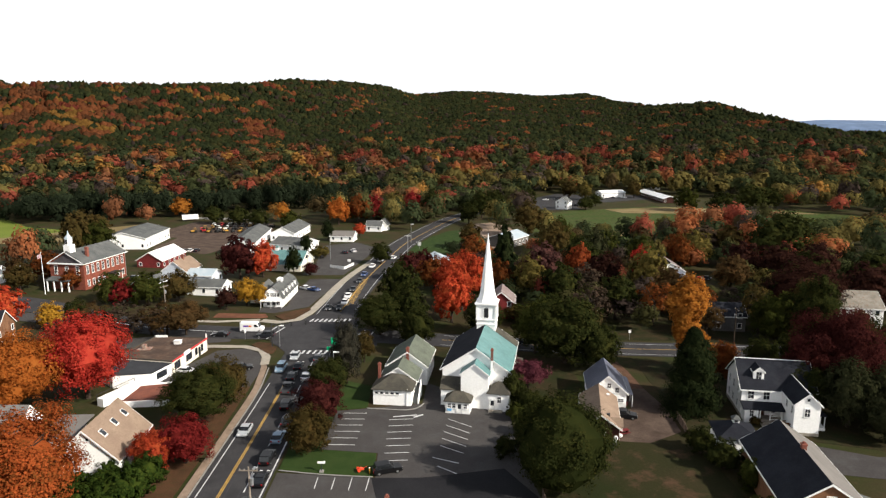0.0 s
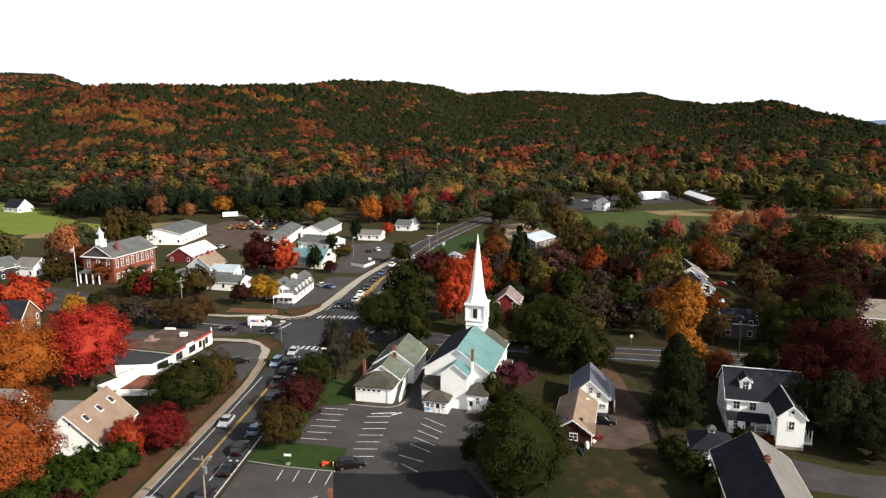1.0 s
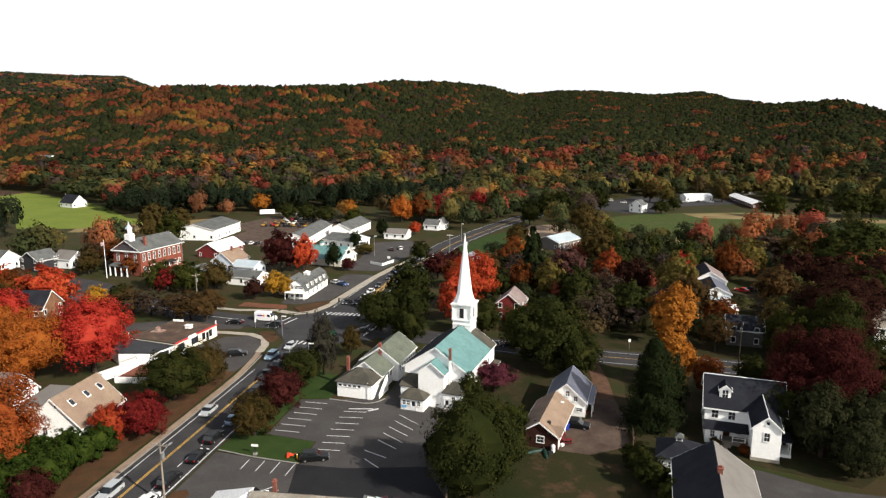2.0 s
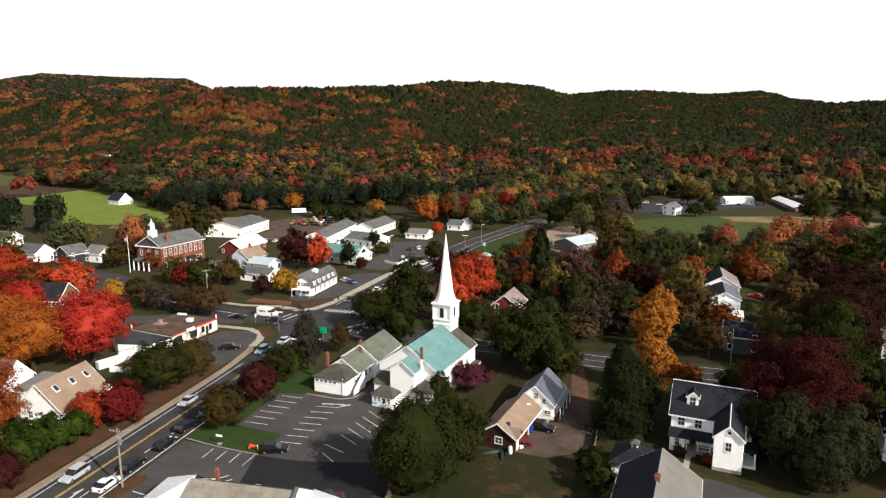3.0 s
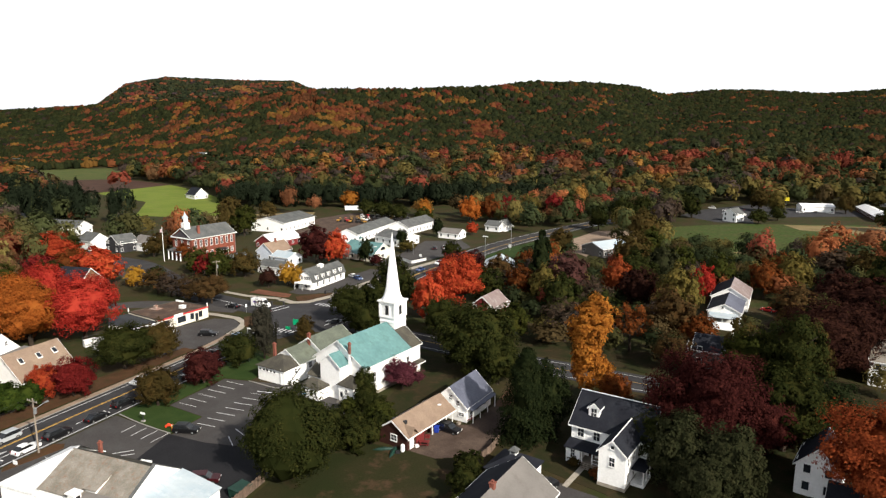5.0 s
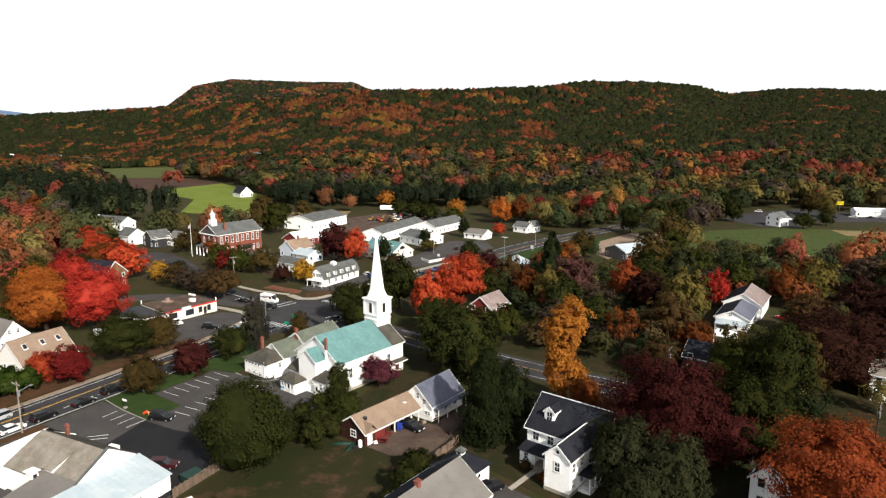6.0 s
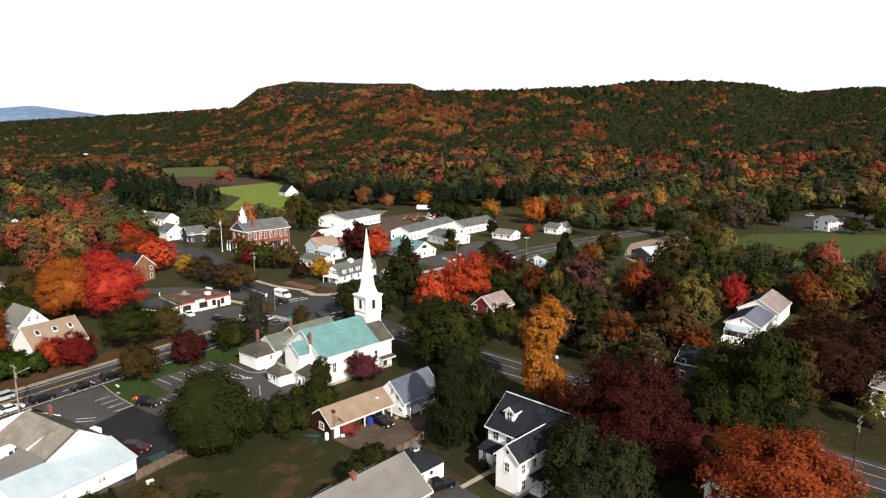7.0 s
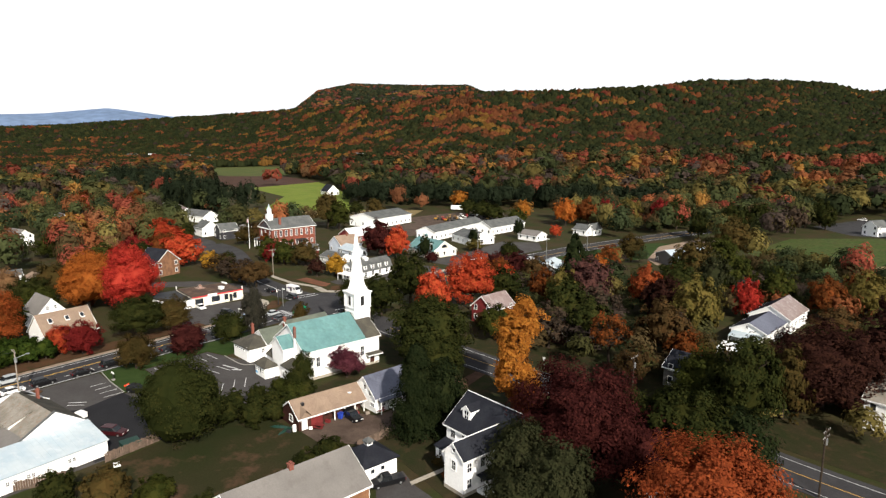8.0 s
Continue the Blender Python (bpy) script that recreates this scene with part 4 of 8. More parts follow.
    for u in (-3.9, -3.1, -1.1):
        window(th, "S", -5.4, u, 1.45, 0.55, 0.8)
    door(th, "S", -5.4, -2.1, 0.9, 1.9, 0.1, TRIM, True)
    part("sign", Geo().box(-4.3, -3.5, -5.52, -5.46, 0.5, 1.0), surface("blue_banner", (0.12, 0.40, 0.70), (0.2, 0.45, 0.7), 0.4, 30, 0.6, 0.0), th, "small blue banner")
    part("step", Geo().box(2.7, 5.2, -3.9, -3.2, 0, 0.3), CONCRETE, th)
    door(th, "S", -3.2, 3.4, 0.9, 1.95, 0.2, TRIM, True)


def hall():
    th = thing("church_hall", -8.9, 109.7, 0, -7.0, "low white church hall with sage grey shingle roofs", "hall")
    block(th, -3.65, 3.3, 0, 6.2, 3.0, 4.9, "y", WHITE, BROWN_ROOF, "hip", over=0.35)
    block(th, -3.3, 3.6, 4.2, 10.5, 3.3, 5.7, "y", WHITE, SAGE_ROOF, over=0.3)
    block(th, -3.1, 4.75, 10.0, 20.2, 3.9, 6.7, "y", WHITE, SAGE_ROOF, over=0.35, rx=0.95)
    for k in range(5):
        window(th, "S", 0, -3.0 + 0.95 * k, 2.3, 0.6, 0.4, rails=False)
    window(th, "E", 3.3, 3.2, 2.0, 0.6, 0.9)
    for y in (5.6, 7.2, 8.8):
        window(th, "E", 3.6, y, 2.1, 0.8, 1.1)
    for k in range(7):
        window(th, "E", 4.75, 11.0 + 1.35 * k, 2.3, 0.7, 1.2)
    for k in range(6):
        window(th, "W", -3.1, 11.2 + 1.5 * k, 2.3, 0.7, 1.2)
    ramp = part("stair", Geo().prism([(1.2, 0), (5.2, 0), (5.2, 2.4), (4.4, 2.4)], "x", 3.35, 4.3), GREY_ROOF, th, "covered outside stair with a sloping grey roof")
    part("stair_wall", Geo().prism([(0.9, 0), (5.4, 0), (5.4, 3.2), (4.6, 3.2), (0.9, 0.9)], "x", 4.32, 4.42), WHITE, ramp)
    chimney(th, -3.35, 4.4, 0, 6.0, 0.5, 0.5)
    chimney(th, 1.0, 9.9, 5.0, 7.3, 0.55, 0.55)
    part("vent_pipe", Geo().rod((2.6, -0.15, 0), (2.6, -0.15, 3.3), 0.06), TRIM, th)


church()
hall()


# ---- houses near the camera ----
def white_house():
    th = thing("farmhouse", 51.5, 104.9, 0, -10, "large white clapboard farmhouse with dark slate roof", "house")
    block(th, 0, 11.6, 0, 9.4, 5.4, 9.0, "x", WHITE, SLATE_ROOF, over=0.4)
    block(th, 6.5, 10.4, -6.0, 3.0, 5.5, 7.3, "y", WHITE, SLATE_ROOF, over=0.25)
    part("ridge_cap", Geo().rod((-0.4, 4.7, 9.06), (12.0, 4.7, 9.06), 0.075), TRIM, th, "pale metal ridge cap")
    part("ridge_cap", Geo().rod((8.45, -6.25, 7.36), (8.45, 2.9, 7.36), 0.075), TRIM, th, "pale metal ridge cap")
    dormer(th, 2.9, 1.4, 6.0, 7.9, 1.7, 3.2, "S", SLATE_ROOF)
    # porch: a closed bay and an open part with posts
    part("porch_roof", Geo().slab([(-0.2, -2.4, 2.45), (6.5, -2.4, 2.45), (6.5, 0, 3.0), (-0.2, 0, 3.0)], 0.14), SLATE_ROOF, th)
    part("porch_bay", Geo().prism([(-2.2, 0), (0, 0), (0, 2.85), (-2.2, 2.36)], "x", 0.1, 2.3), WHITE, th)
    window(th, "S", -2.2, 1.2, 1.7, 0.6, 1.0)
    part("porch_floor", Geo().box(2.3, 6.3, -2.2, 0, 0, 0.6), PALE_WOOD, th)
    for x in (2.6, 4.2, 6.0):
        part("porch_post", Geo().box(x - 0.08, x + 0.08, -2.2, -2.04, 0.6, 2.4), TRIM, th)
    part("porch_rail", Geo().box(4.3, 6.2, -2.16, -2.1, 1.3, 1.38).box(4.3, 6.2, -2.16, -2.1, 0.75, 0.82), TRIM, th)
    for k in range(3):
        part("step", Geo().box(2.8, 4.0, -2.55 - 0.3 * k, -2.25 - 0.3 * k, 0, 0.45 - 0.15 * k), PALE_WOOD, th)
    door(th, "S", 0, 3.4, 0.95, 2.0, 0.6, DARK_BOARDS, True)
    window(th, "S", 0, 5.2, 1.8, 0.8, 1.3)
    for u in (1.5, 4.0):
        window(th, "S", 0, u, 4.15, 0.95, 1.45)
    window(th, "S", -6.0, 8.45, 4.0, 0.75, 1.3)
    window(th, "S", -6.0, 8.45, 6.2, 0.45, 0.5, rails=False)
    for y in (-5.0, -2.5):
        window(th, "E", 10.4, y, 4.1, 0.75, 1.3)
        window(th, "E", 10.4, y, 1.8, 0.75, 1.3)
        window(th, "W", 6.5, y, 4.1, 0.75, 1.3)
    for y in (2.2, 5.0, 7.6):
        window(th, "W", 0, y, 4.3, 0.75, 1.3)
        window(th, "W", 0, y, 1.8, 0.75, 1.3)
        window(th, "E", 11.6, y, 4.3, 0.75, 1.3)
    part("side_porch_floor", Geo().box(10.45, 12.3, -3.6, -0.1, 0, 0.5), TRIM, th)
    part("side_porch_roof", Geo().box(10.45, 12.4, -3.7, -0.02, 2.5, 2.66), SLATE_ROOF, th)
    for y in (-3.5, -1.9, -0.3):
        part("porch_post", Geo().box(12.1, 12.24, y, y + 0.14, 0.5, 2.5), TRIM, th)
    part("foundation", Geo().box(-0.04, 11.64, -0.04, 9.44, 0, 0.55).box(6.46, 10.44, -6.04, -0.05, 0, 0.55), CONCRETE, th)


def cupola_garage():
    th = thing("garage", 45.7, 94.2, 0, -10, "small white garage with dark hipped roof and cupola", "garage")
    part("wall", Geo().box(-2.9, 2.9, -2.9, 2.9, 0, 2.5), WHITE, th)
    part("roof", hip_roof(-2.9, 2.9, -2.9, 2.9, 2.55, 4.35, 0.35, 0.5), SLATE_ROOF, th)
    c = part("cupola", Geo().box(-0.45, 0.45, -0.45, 0.45, 3.9, 4.75), TRIM, th)
    part("cupola_roof", hip_roof(-0.5, 0.5, -0.5, 0.5, 4.75, 5.3, 0.14), GREY_ROOF, c)
    part("louvre", Geo().box(-0.3, 0.3, -0.47, 0.47, 4.3, 4.66).box(-0.47, 0.47, -0.3, 0.3, 4.3, 4.66), DARK_METAL, c)
    for y in (-1.3, 0.4):
        window(th, "E", 2.9, y, 1.6, 0.6, 0.6, rails=False)
    window(th, "S", -2.9, -1.0, 1.5, 0.7, 0.8)


def barn():
    th = thing("barn", 47.6, 79.0, 0, -8, "long barn with warm grey shingle roof and brown walls", "barn")
    # darker roof colour on the west slope paints in its shade
    block(th, -4.9, 4.9, -8.6, 8.4, 4.3, 7.6, "y", surface("brown_board_wall", (0.22, 0.11, 0.06), (0.16, 0.08, 0.045), 2, 40, 0.8, 0.3, lines=("X", 0.2, 0.7)), SLATE_ROOF, over=0.35, roof_b=WARM_GREY_ROOF, roof_label="west slope painted dark for its shade")
    part("gable_board", Geo().prism([(-4.85, 0), (4.85, 0), (4.85, 4.2), (0, 7.45), (-4.85, 4.2)], "y", 8.41, 8.5), WHITE, th)
    window(th, "S", -8.6, 0.2, 5.2, 1.0, 1.0)
    window(th, "S", -8.6, -2.2, 2.2, 0.9, 1.1)
    chimney(th, 0.1, 0.1, 7.0, 8.1, 0.6, 0.6)
    part("lean_roof", Geo().slab([(4.9, -6.5, 3.9), (7.6, -6.5, 3.0), (7.6, -3.5, 3.0), (4.9, -3.5, 3.9)], 0.14), GREY_ROOF, th)
    part("lean_wall", Geo().box(4.9, 7.3, -6.3, -3.7, 0, 2.9), WHITE, th)


def grey_house():
    th = thing("cottage", 29.5, 109.0, 0, -8, "small white cottage with blue-grey roof", "house")
    block(th, -3.3, 3.3, 0, 8.9, 2.9, 5.9, "y", WHITE, BLUE_ROOF, over=0.3)
    window(th, "S", 0, 0.2, 4.0, 0.6, 0.9)
    window(th, "S", 0, 1.6, 3.2, 0.6, 0.9)
    window(th, "S", 0, 2.3, 1.3, 1.0, 0.6)
    for y in (1.6, 4.0, 6.6):
        window(th, "E", 3.3, y, 1.6, 0.8, 1.2)
    part("porch_roof", Geo().slab([(3.3, 0.2, 2.7), (4.5, 0.2, 2.4), (4.5, 8.7, 2.4), (3.3, 8.7, 2.7)], 0.12), BLUE_ROOF, th)
    for y in (0.3, 2.9, 5.6, 8.4):
        part("porch_post", Geo().box(4.34, 4.46, y, y + 0.12, 0, 2.3), TRIM, th)


def long_garage():
    th = thing("workshop", 25.2, 96.2, 0, -11.3, "long low dark red workshop with tan shingle roof", "garage")
    # ridge lies over x = 0; the east side is an open bay with doors
    part("wall", gable_walls(-3.0, 1.5, 0, 12.6, 0, 2.3, 4.4, "y", 0.0), DARK_BOARDS, th)
    part("roof", gable_roof(-3.0, 3.0, 0, 12.6, 2.4, 4.45, "y", 0.3), TAN_ROOF, th)
    part("trim", rakes(-3.0, 3.0, 0, 12.6, 2.4, 4.45, "y", 0.3), TRIM, th)
    part("gable_wall", Geo().prism([(1.5, 0), (2.9, 0), (2.9, 2.35), (1.5, 3.35)], "y", 0.0, 4.6), DARK_BOARDS, th)
    for y in (6.6, 8.6, 10.6, 12.4):
        part("post", Geo().box(2.76, 2.92, y, y + 0.16, 0, 2.3), TRIM, th)
    win = window(th, "S", 0, 0.2, 1.5, 1.1, 1.0)
    door(th, "E", 2.9, 1.0, 0.8, 1.9, 0.05, TRIM)
    part("garage_door", Geo().add(*slab_on(side_frame("E", 2.9), 2.2, 4.3, 0.05, 1.95, -0.02, 0.06)), BARN_RED, th, "red roll-up garage door")
    part("entry_roof", gable_roof(0.6, 3.3, 0.4, 1.9, 2.7, 3.6, "x", 0.2, 0.1), TAN_ROOF, th)
    part("shelf", Geo().box(1.6, 2.2, 7.0, 8.6, 0, 1.2), DARK_BOARDS, th)
    part("bench", Geo().box(1.6, 2.3, 9.4, 11.6, 0, 0.8), PALE_WOOD, th)
    for x, y in ((-0.9, 1.4), (1.2, 1.6)):
        part("roof_vent", Geo().box(x - 0.25, x + 0.25, y - 0.25, y + 0.25, 3.4, 4.0), DARK_METAL, th)
    part("satellite_dish", Geo().loft([[(1.6 + r * math.cos(a * math.pi / 4), 10.4 + r * math.sin(a * math.pi / 4), 3.45 + h) for a in range(8)] for r, h in ((0.05, 0), (0.25, 0.06), (0.36, 0.18))]), TRIM, th)


def store_white():
    """The white commercial building beside the car park."""
    th = thing("shop_building", 0, 67.6, 0, 2.5, "white shop building with stained shingle roof and pale metal lean-to", "shop")
    part("wall", gable_walls(-8.6, 5.4, -5.6, 4.6, 0, 3.5, 6.3, "x", 0.0), WHITE, th)
    part("roof", gable_roof(-8.6, 5.2, -5.6, 4.6, 3.5, 6.3, "x", 0.12, rx=0.0, sides="a"), STAINED_ROOF, th, "stained shingle slope")
    part("roof", gable_roof(-8.6, 5.2, -5.6, 4.6, 3.5, 6.3, "x", 0.12, rx=0.0, sides="b"), BROWN_ROOF, th, "dark brown back slope")
    # stepped white gable wall at the east end, hipped white roof at the west
    part("end_wall", Geo().prism([(-5.4, 0), (4.9, 0), (4.9, 3.5), (0.0, 6.75), (-5.4, 3.7)], "x", 5.42, 5.75), WHITE, th)
    part("end_cap", Geo().prism([(4.9, 3.5), (4.9, 3.62), (0.0, 6.9), (-5.4, 3.85), (-5.4, 3.7), (0, 6.75)], "x", 5.36, 5.82), GREY_ROOF, th)
    part("west_wall", Geo().box(-15.4, -8.62, -6.0, 4.6, 0, 2.9), WHITE, th)
    west = Geo().add([(-8.5, 0.9, 6.35), (-15.6, -6.2, 2.95), (-15.6, 4.8, 2.95), (-8.5, 4.8, 3.4), (-9.2, -6.2, 2.95), (-8.5, -0.2, 6.3),
                      (-8.5, -6.2, 2.6), (-15.6, -6.2, 2.6), (-15.6, 4.8, 2.6), (-8.5, 4.8, 2.6)],
                     [(0, 2, 1), (0, 3, 2), (0, 1, 4, 5), (1, 7, 6, 4), (1, 2, 8, 7), (2, 3, 9, 8), (7, 8, 9, 6)])
    part("roof", west, WHITE_ROOF, th, "white membrane roof")
    # pale metal lean-to on the east
    part("lean_wall", Geo().box(5.76, 12.0, -11.0, 4.3, 0, 2.35), WHITE, th)
    part("lean_roof", Geo().slab([(5.76, -11.2, 4.0), (12.25, -11.2, 2.5), (12.25, 4.5, 2.5), (5.76, 4.5, 4.0)], 0.14), METAL_ROOF, th, "pale blue-white metal roof")
    g = Geo()
    for k in range(1, 18):
        y = -11.2 + 0.88 * k
        g.prism([(5.78, 4.02), (12.24, 2.53), (12.24, 2.49), (5.78, 3.98)], "y", y, y + 0.05)
    part("roof_seam", g, METAL_ROOF, th)
    for y in (-9.2, -8.3, -6.6, -6.0, -1.2, -0.6):
        window(th, "E", 12.0, y, 1.35, 0.4, 0.55)
    part("grey_roof", Geo().slab([(-1.2, -11.6, 2.9), (5.7, -11.6, 3.0), (5.7, -4.4, 4.1), (-1.2, -4.4, 4.1)], 0.14), WARM_GREY_ROOF, th)
    part("back_wall", Geo().box(-0.9, 5.72, -11.3, -5.62, 0, 2.85), WHITE, th)
    # dormer with a stair tower
    part("dormer", Geo().prism([(-4.6, 3.4), (-4.6, 4.6), (-1.4, 5.7), (-1.4, 5.2)], "x", -1.4, 0.4), WHITE, th)
    part("dormer_roof", Geo().slab([(-1.6, -4.9, 4.6), (0.6, -4.9, 4.6), (0.6, -1.2, 5.95), (-1.6, -1.2, 5.95)], 0.12), STAINED_ROOF, th)
    part("stair_tower", Geo().box(-2.2, -1.0, -6.6, -5.6, 2.6, 4.6).box(-2.4, -0.8, -6.8, -5.4, 4.6, 4.75), TRIM, th)
    part("stair_door", Geo().box(-1.0, -0.96, -6.35, -5.8, 2.8, 4.3), DARK_METAL, th)
    g = Geo()
    for k in range(8):
        g.rod((-2.6 - 0.5 * k, -6.4, 2.6 - 0.3 * k), (-2.6 - 0.5 * k, -6.4, 3.5 - 0.3 * k), 0.03)
    g.rod((-2.4, -6.4, 3.5), (-6.2, -6.4, 1.3), 0.04)
    part("stair_rail", g, TRIM, th)
    chimney(th, -6.6, 2.4, 4.0, 6.3, 0.42, 0.42)
    part("parapet_front", Geo().prism([(-2.5, 0), (4.8, 0), (4.8, 3.6), (1.2, 5.6), (-2.5, 3.9)], "x", -8.62, -8.45), TRIM, th)


def tan_house():
    th = thing("shingle_house", -50.7, 84.7, 0, 2.0, "white house with steep tan shingle roof and three skylights", "house")
    block(th, -4.7, 4.7, 0, 11.0, 3.1, 7.55, "y", WHITE, TAN_ROOF, over=0.3)
    fall = (7.55 - 3.1) / 4.7
    for y in (2.3, 5.9, 9.2):
        x, w = 1.75, 0.38
        z = 7.6 - fall * x
        part("skylight", Geo().slab([(x - w, y - 0.38, z + fall * w + 0.16), (x + w, y - 0.38, z - fall * w + 0.16), (x + w, y + 0.38, z - fall * w + 0.16), (x - w, y + 0.38, z + fall * w + 0.16)], 0.12), GLASS, th)
        w = 0.47
        part("skylight_curb", Geo().slab([(x - w, y - 0.47, z + fall * w + 0.10), (x + w, y - 0.47, z - fall * w + 0.10), (x + w, y + 0.47, z - fall * w + 0.10), (x - w, y + 0.47, z + fall * w + 0.10)], 0.14), TRIM, th)
    window(th, "S", 0, 0.55, 6.1, 0.35, 0.45, rails=False)
    window(th, "S", 0, -1.6, 2.0, 0.8, 1.2)
    for y in (2.0, 5.0, 8.0):
        window(th, "E", 4.7, y, 1.7, 0.9, 1.2)
    part("link_roof", Geo().slab([(-8.6, 3.4, 4.6), (-3.4, 3.4, 4.6), (-3.4, 10.4, 5.2), (-8.6, 10.4, 5.2)], 0.16), WARM_GREY_ROOF, th, "low grey link roof")
    part("link_wall", Geo().box(-8.4, -4.72, 3.7, 10.2, 0, 4.4), WHITE, th)
    wing = thing("white_house", -63.0, 92.4, 0, 0, "white gabled house with grey shingle roof", "house")
    block(wing, -9.0, 0, -3.3, 3.3, 4.3, 7.9, "x", WHITE, WARM_GREY_ROOF, over=0.3)
    window(wing, "E", 0, 0.9, 5.6, 0.5, 0.9)
    window(wing, "E", 0, -0.9, 5.6, 0.5, 0.9)
    window(wing, "E", 0, 1.6, 2.2, 0.8, 1.2)


white_house()
cupola_garage()
barn()
grey_house()
long_garage()
store_white()
tan_house()


# ---- buildings across the road ----
def corner_store():
    th = thing("corner_store", -59.0, 131.0, 0, 0, "flat-roofed cream corner store with red fascia", "store")
    main = [(-8.2, -4.2), (4.6, -6.6), (6.4, 8.2), (-5.3, 9.5)]
    part("wall", Geo().slab([(x, y, 2.75) for x, y in main], 2.75), CREAM, th)
    part("roof", Geo().slab([(x, y, 2.9) for x, y in main], 0.14), FLAT_ROOF, th)
    rim = Geo()
    for (ax, ay), (bx, by) in zip(main, main[1:] + main[:1]):
        d = Vector((bx - ax, by - ay)).normalized()
        n = Vector((-d.y, d.x)) * 0.16
        rim.slab([(ax, ay, 3.02), (bx, by, 3.02), (bx + n.x, by + n.y, 3.02), (ax + n.x, ay + n.y, 3.02)], 0.16)
    part("roof_edge", rim, BROWN_ROOF, th)
    along = Vector((1.8, 14.8)).normalized()
    out = Vector((along.y, -along.x))

    def front(u0, u1, z0, z1, o0, o1):
        """A box on the front wall, u along it from the south corner."""
        vs = []
        for o in (o0, o1):
            for u, z in ((u0, z0), (u1, z0), (u1, z1), (u0, z1)):
                p = Vector((4.6, -6.6)) + along * u + out * o
                vs.append((p.x, p.y, z))
        return vs, [(0, 1, 2, 3), (7, 6, 5, 4), (0, 4, 5, 1), (1, 5, 6, 2), (2, 6, 7, 3), (3, 7, 4, 0)]

    part("fascia", Geo().add(*front(0.05, 14.9, 2.66, 3.0, 0.0, 0.16)), RED_TRIM, th, "red fascia board")
    part("sign_board", Geo().add(*front(4.4, 7.0, 2.4, 3.25, 0.17, 0.26)), TRIM, th, "white sign panel")
    for u0, u1 in ((0.9, 3.0), (5.6, 7.8), (9.4, 10.3), (12.0, 12.9)):
        win = part("window", Geo().add(*front(u0 - 0.1, u1 + 0.1, 0.75, 2.35, -0.02, 0.05)), DARK_METAL, th)
        part("pane", Geo().add(*front(u0, u1, 0.85, 2.25, 0.0, 0.08)), GLASS, win)
    d = part("door", Geo().add(*front(10.8, 11.7, 0.05, 2.1, -0.02, 0.06)), DARK_METAL, th)
    part("pane", Geo().add(*front(10.95, 11.55, 0.6, 1.95, 0.0, 0.09)), GLASS, d)
    for x, y in ((6.3, 8.1), (-8.1, -4.2)):
        part("corner_post", Geo().box(x - 0.1, x + 0.1, y - 0.1, y + 0.1, 2.9, 3.9), TRIM, th)
    annex = [(-9.0, -9.4), (-4.2, -13.4), (2.9, -12.2), (4.5, -6.7), (-8.1, -4.35)]
    part("annex_wall", Geo().slab([(x, y, 2.45) for x, y in annex], 2.45), WHITE, th)
    part("annex_roof", Geo().slab([(x, y, 2.62) for x, y in annex], 0.16), BLACK_ROOF, th, "black flat roof")
    part("annex_window", Geo().add([(3.3, -11.0, 0.8), (4.1, -8.2, 0.8), (4.1, -8.2, 2.1), (3.3, -11.0, 2.1), (3.38, -11.02, 0.8), (4.18, -8.22, 0.8), (4.18, -8.22, 2.1), (3.38, -11.02, 2.1)],
                                   [(0, 1, 2, 3), (7, 6, 5, 4), (0, 4, 5, 1), (1, 5, 6, 2), (2, 6, 7, 3), (3, 7, 4, 0)]), GLASS, th)
    part("air_unit", Geo().box(0.8, 2.2, 3.8, 4.9, 2.9, 3.6).box(0.7, 2.3, 3.7, 5.0, 3.6, 3.68), TRIM, th, "white rooftop air unit")
    part("roof_rail", Geo().box(-5.2, -2.6, 8.6, 8.9, 2.9, 3.35), TRIM, th, "white low rail at the back edge")
    part("roof_hatch", Geo().box(-4.6, -3.9, 0.6, 1.4, 2.9, 3.9).box(-5.6, -2.8, 0.0, 2.0, 2.9, 3.02), surface("rusty_metal", (0.22, 0.10, 0.07), (0.30, 0.24, 0.2), 0.6, 40, 0.7, 0.2), th)
    t = thing("terrace", -54.0, 113.0, 0, 0, "low white terrace with a red floor beside the store", "terrace")
    ring = [(-3.7, -4.2), (5.0, -3.2), (3.8, 5.4), (-3.3, 3.6)]
    part("terrace_floor", Geo().slab([(x, y, 0.9) for x, y in ring], 0.9), surface("red_terrace", (0.20, 0.075, 0.05), (0.15, 0.06, 0.045), 2, 40, 0.9, 0.2), t)
    for (ax, ay), (bx, by) in zip(ring, ring[1:] + ring[:1]):
        d = Vector((bx - ax, by - ay)).normalized()
        n = Vector((d.y, -d.x)) * 0.22
        part("terrace_wall", Geo().slab([(ax, ay, 1.2), (ax + n.x, ay + n.y, 1.2), (bx + n.x, by + n.y, 1.2), (bx, by, 1.2)], 1.2), WHITE, t)
    part("terrace_rail", Geo().rod((-3.7, -4.3, 1.5), (5.0, -3.3, 1.5), 0.05).rod((-3.7, -4.3, 1.2), (-3.7, -4.3, 1.5), 0.04).rod((0.6, -3.8, 1.2), (0.6, -3.8, 1.5), 0.04).rod((5.0, -3.3, 1.2), (5.0, -3.3, 1.5), 0.04), DARK_METAL, t)
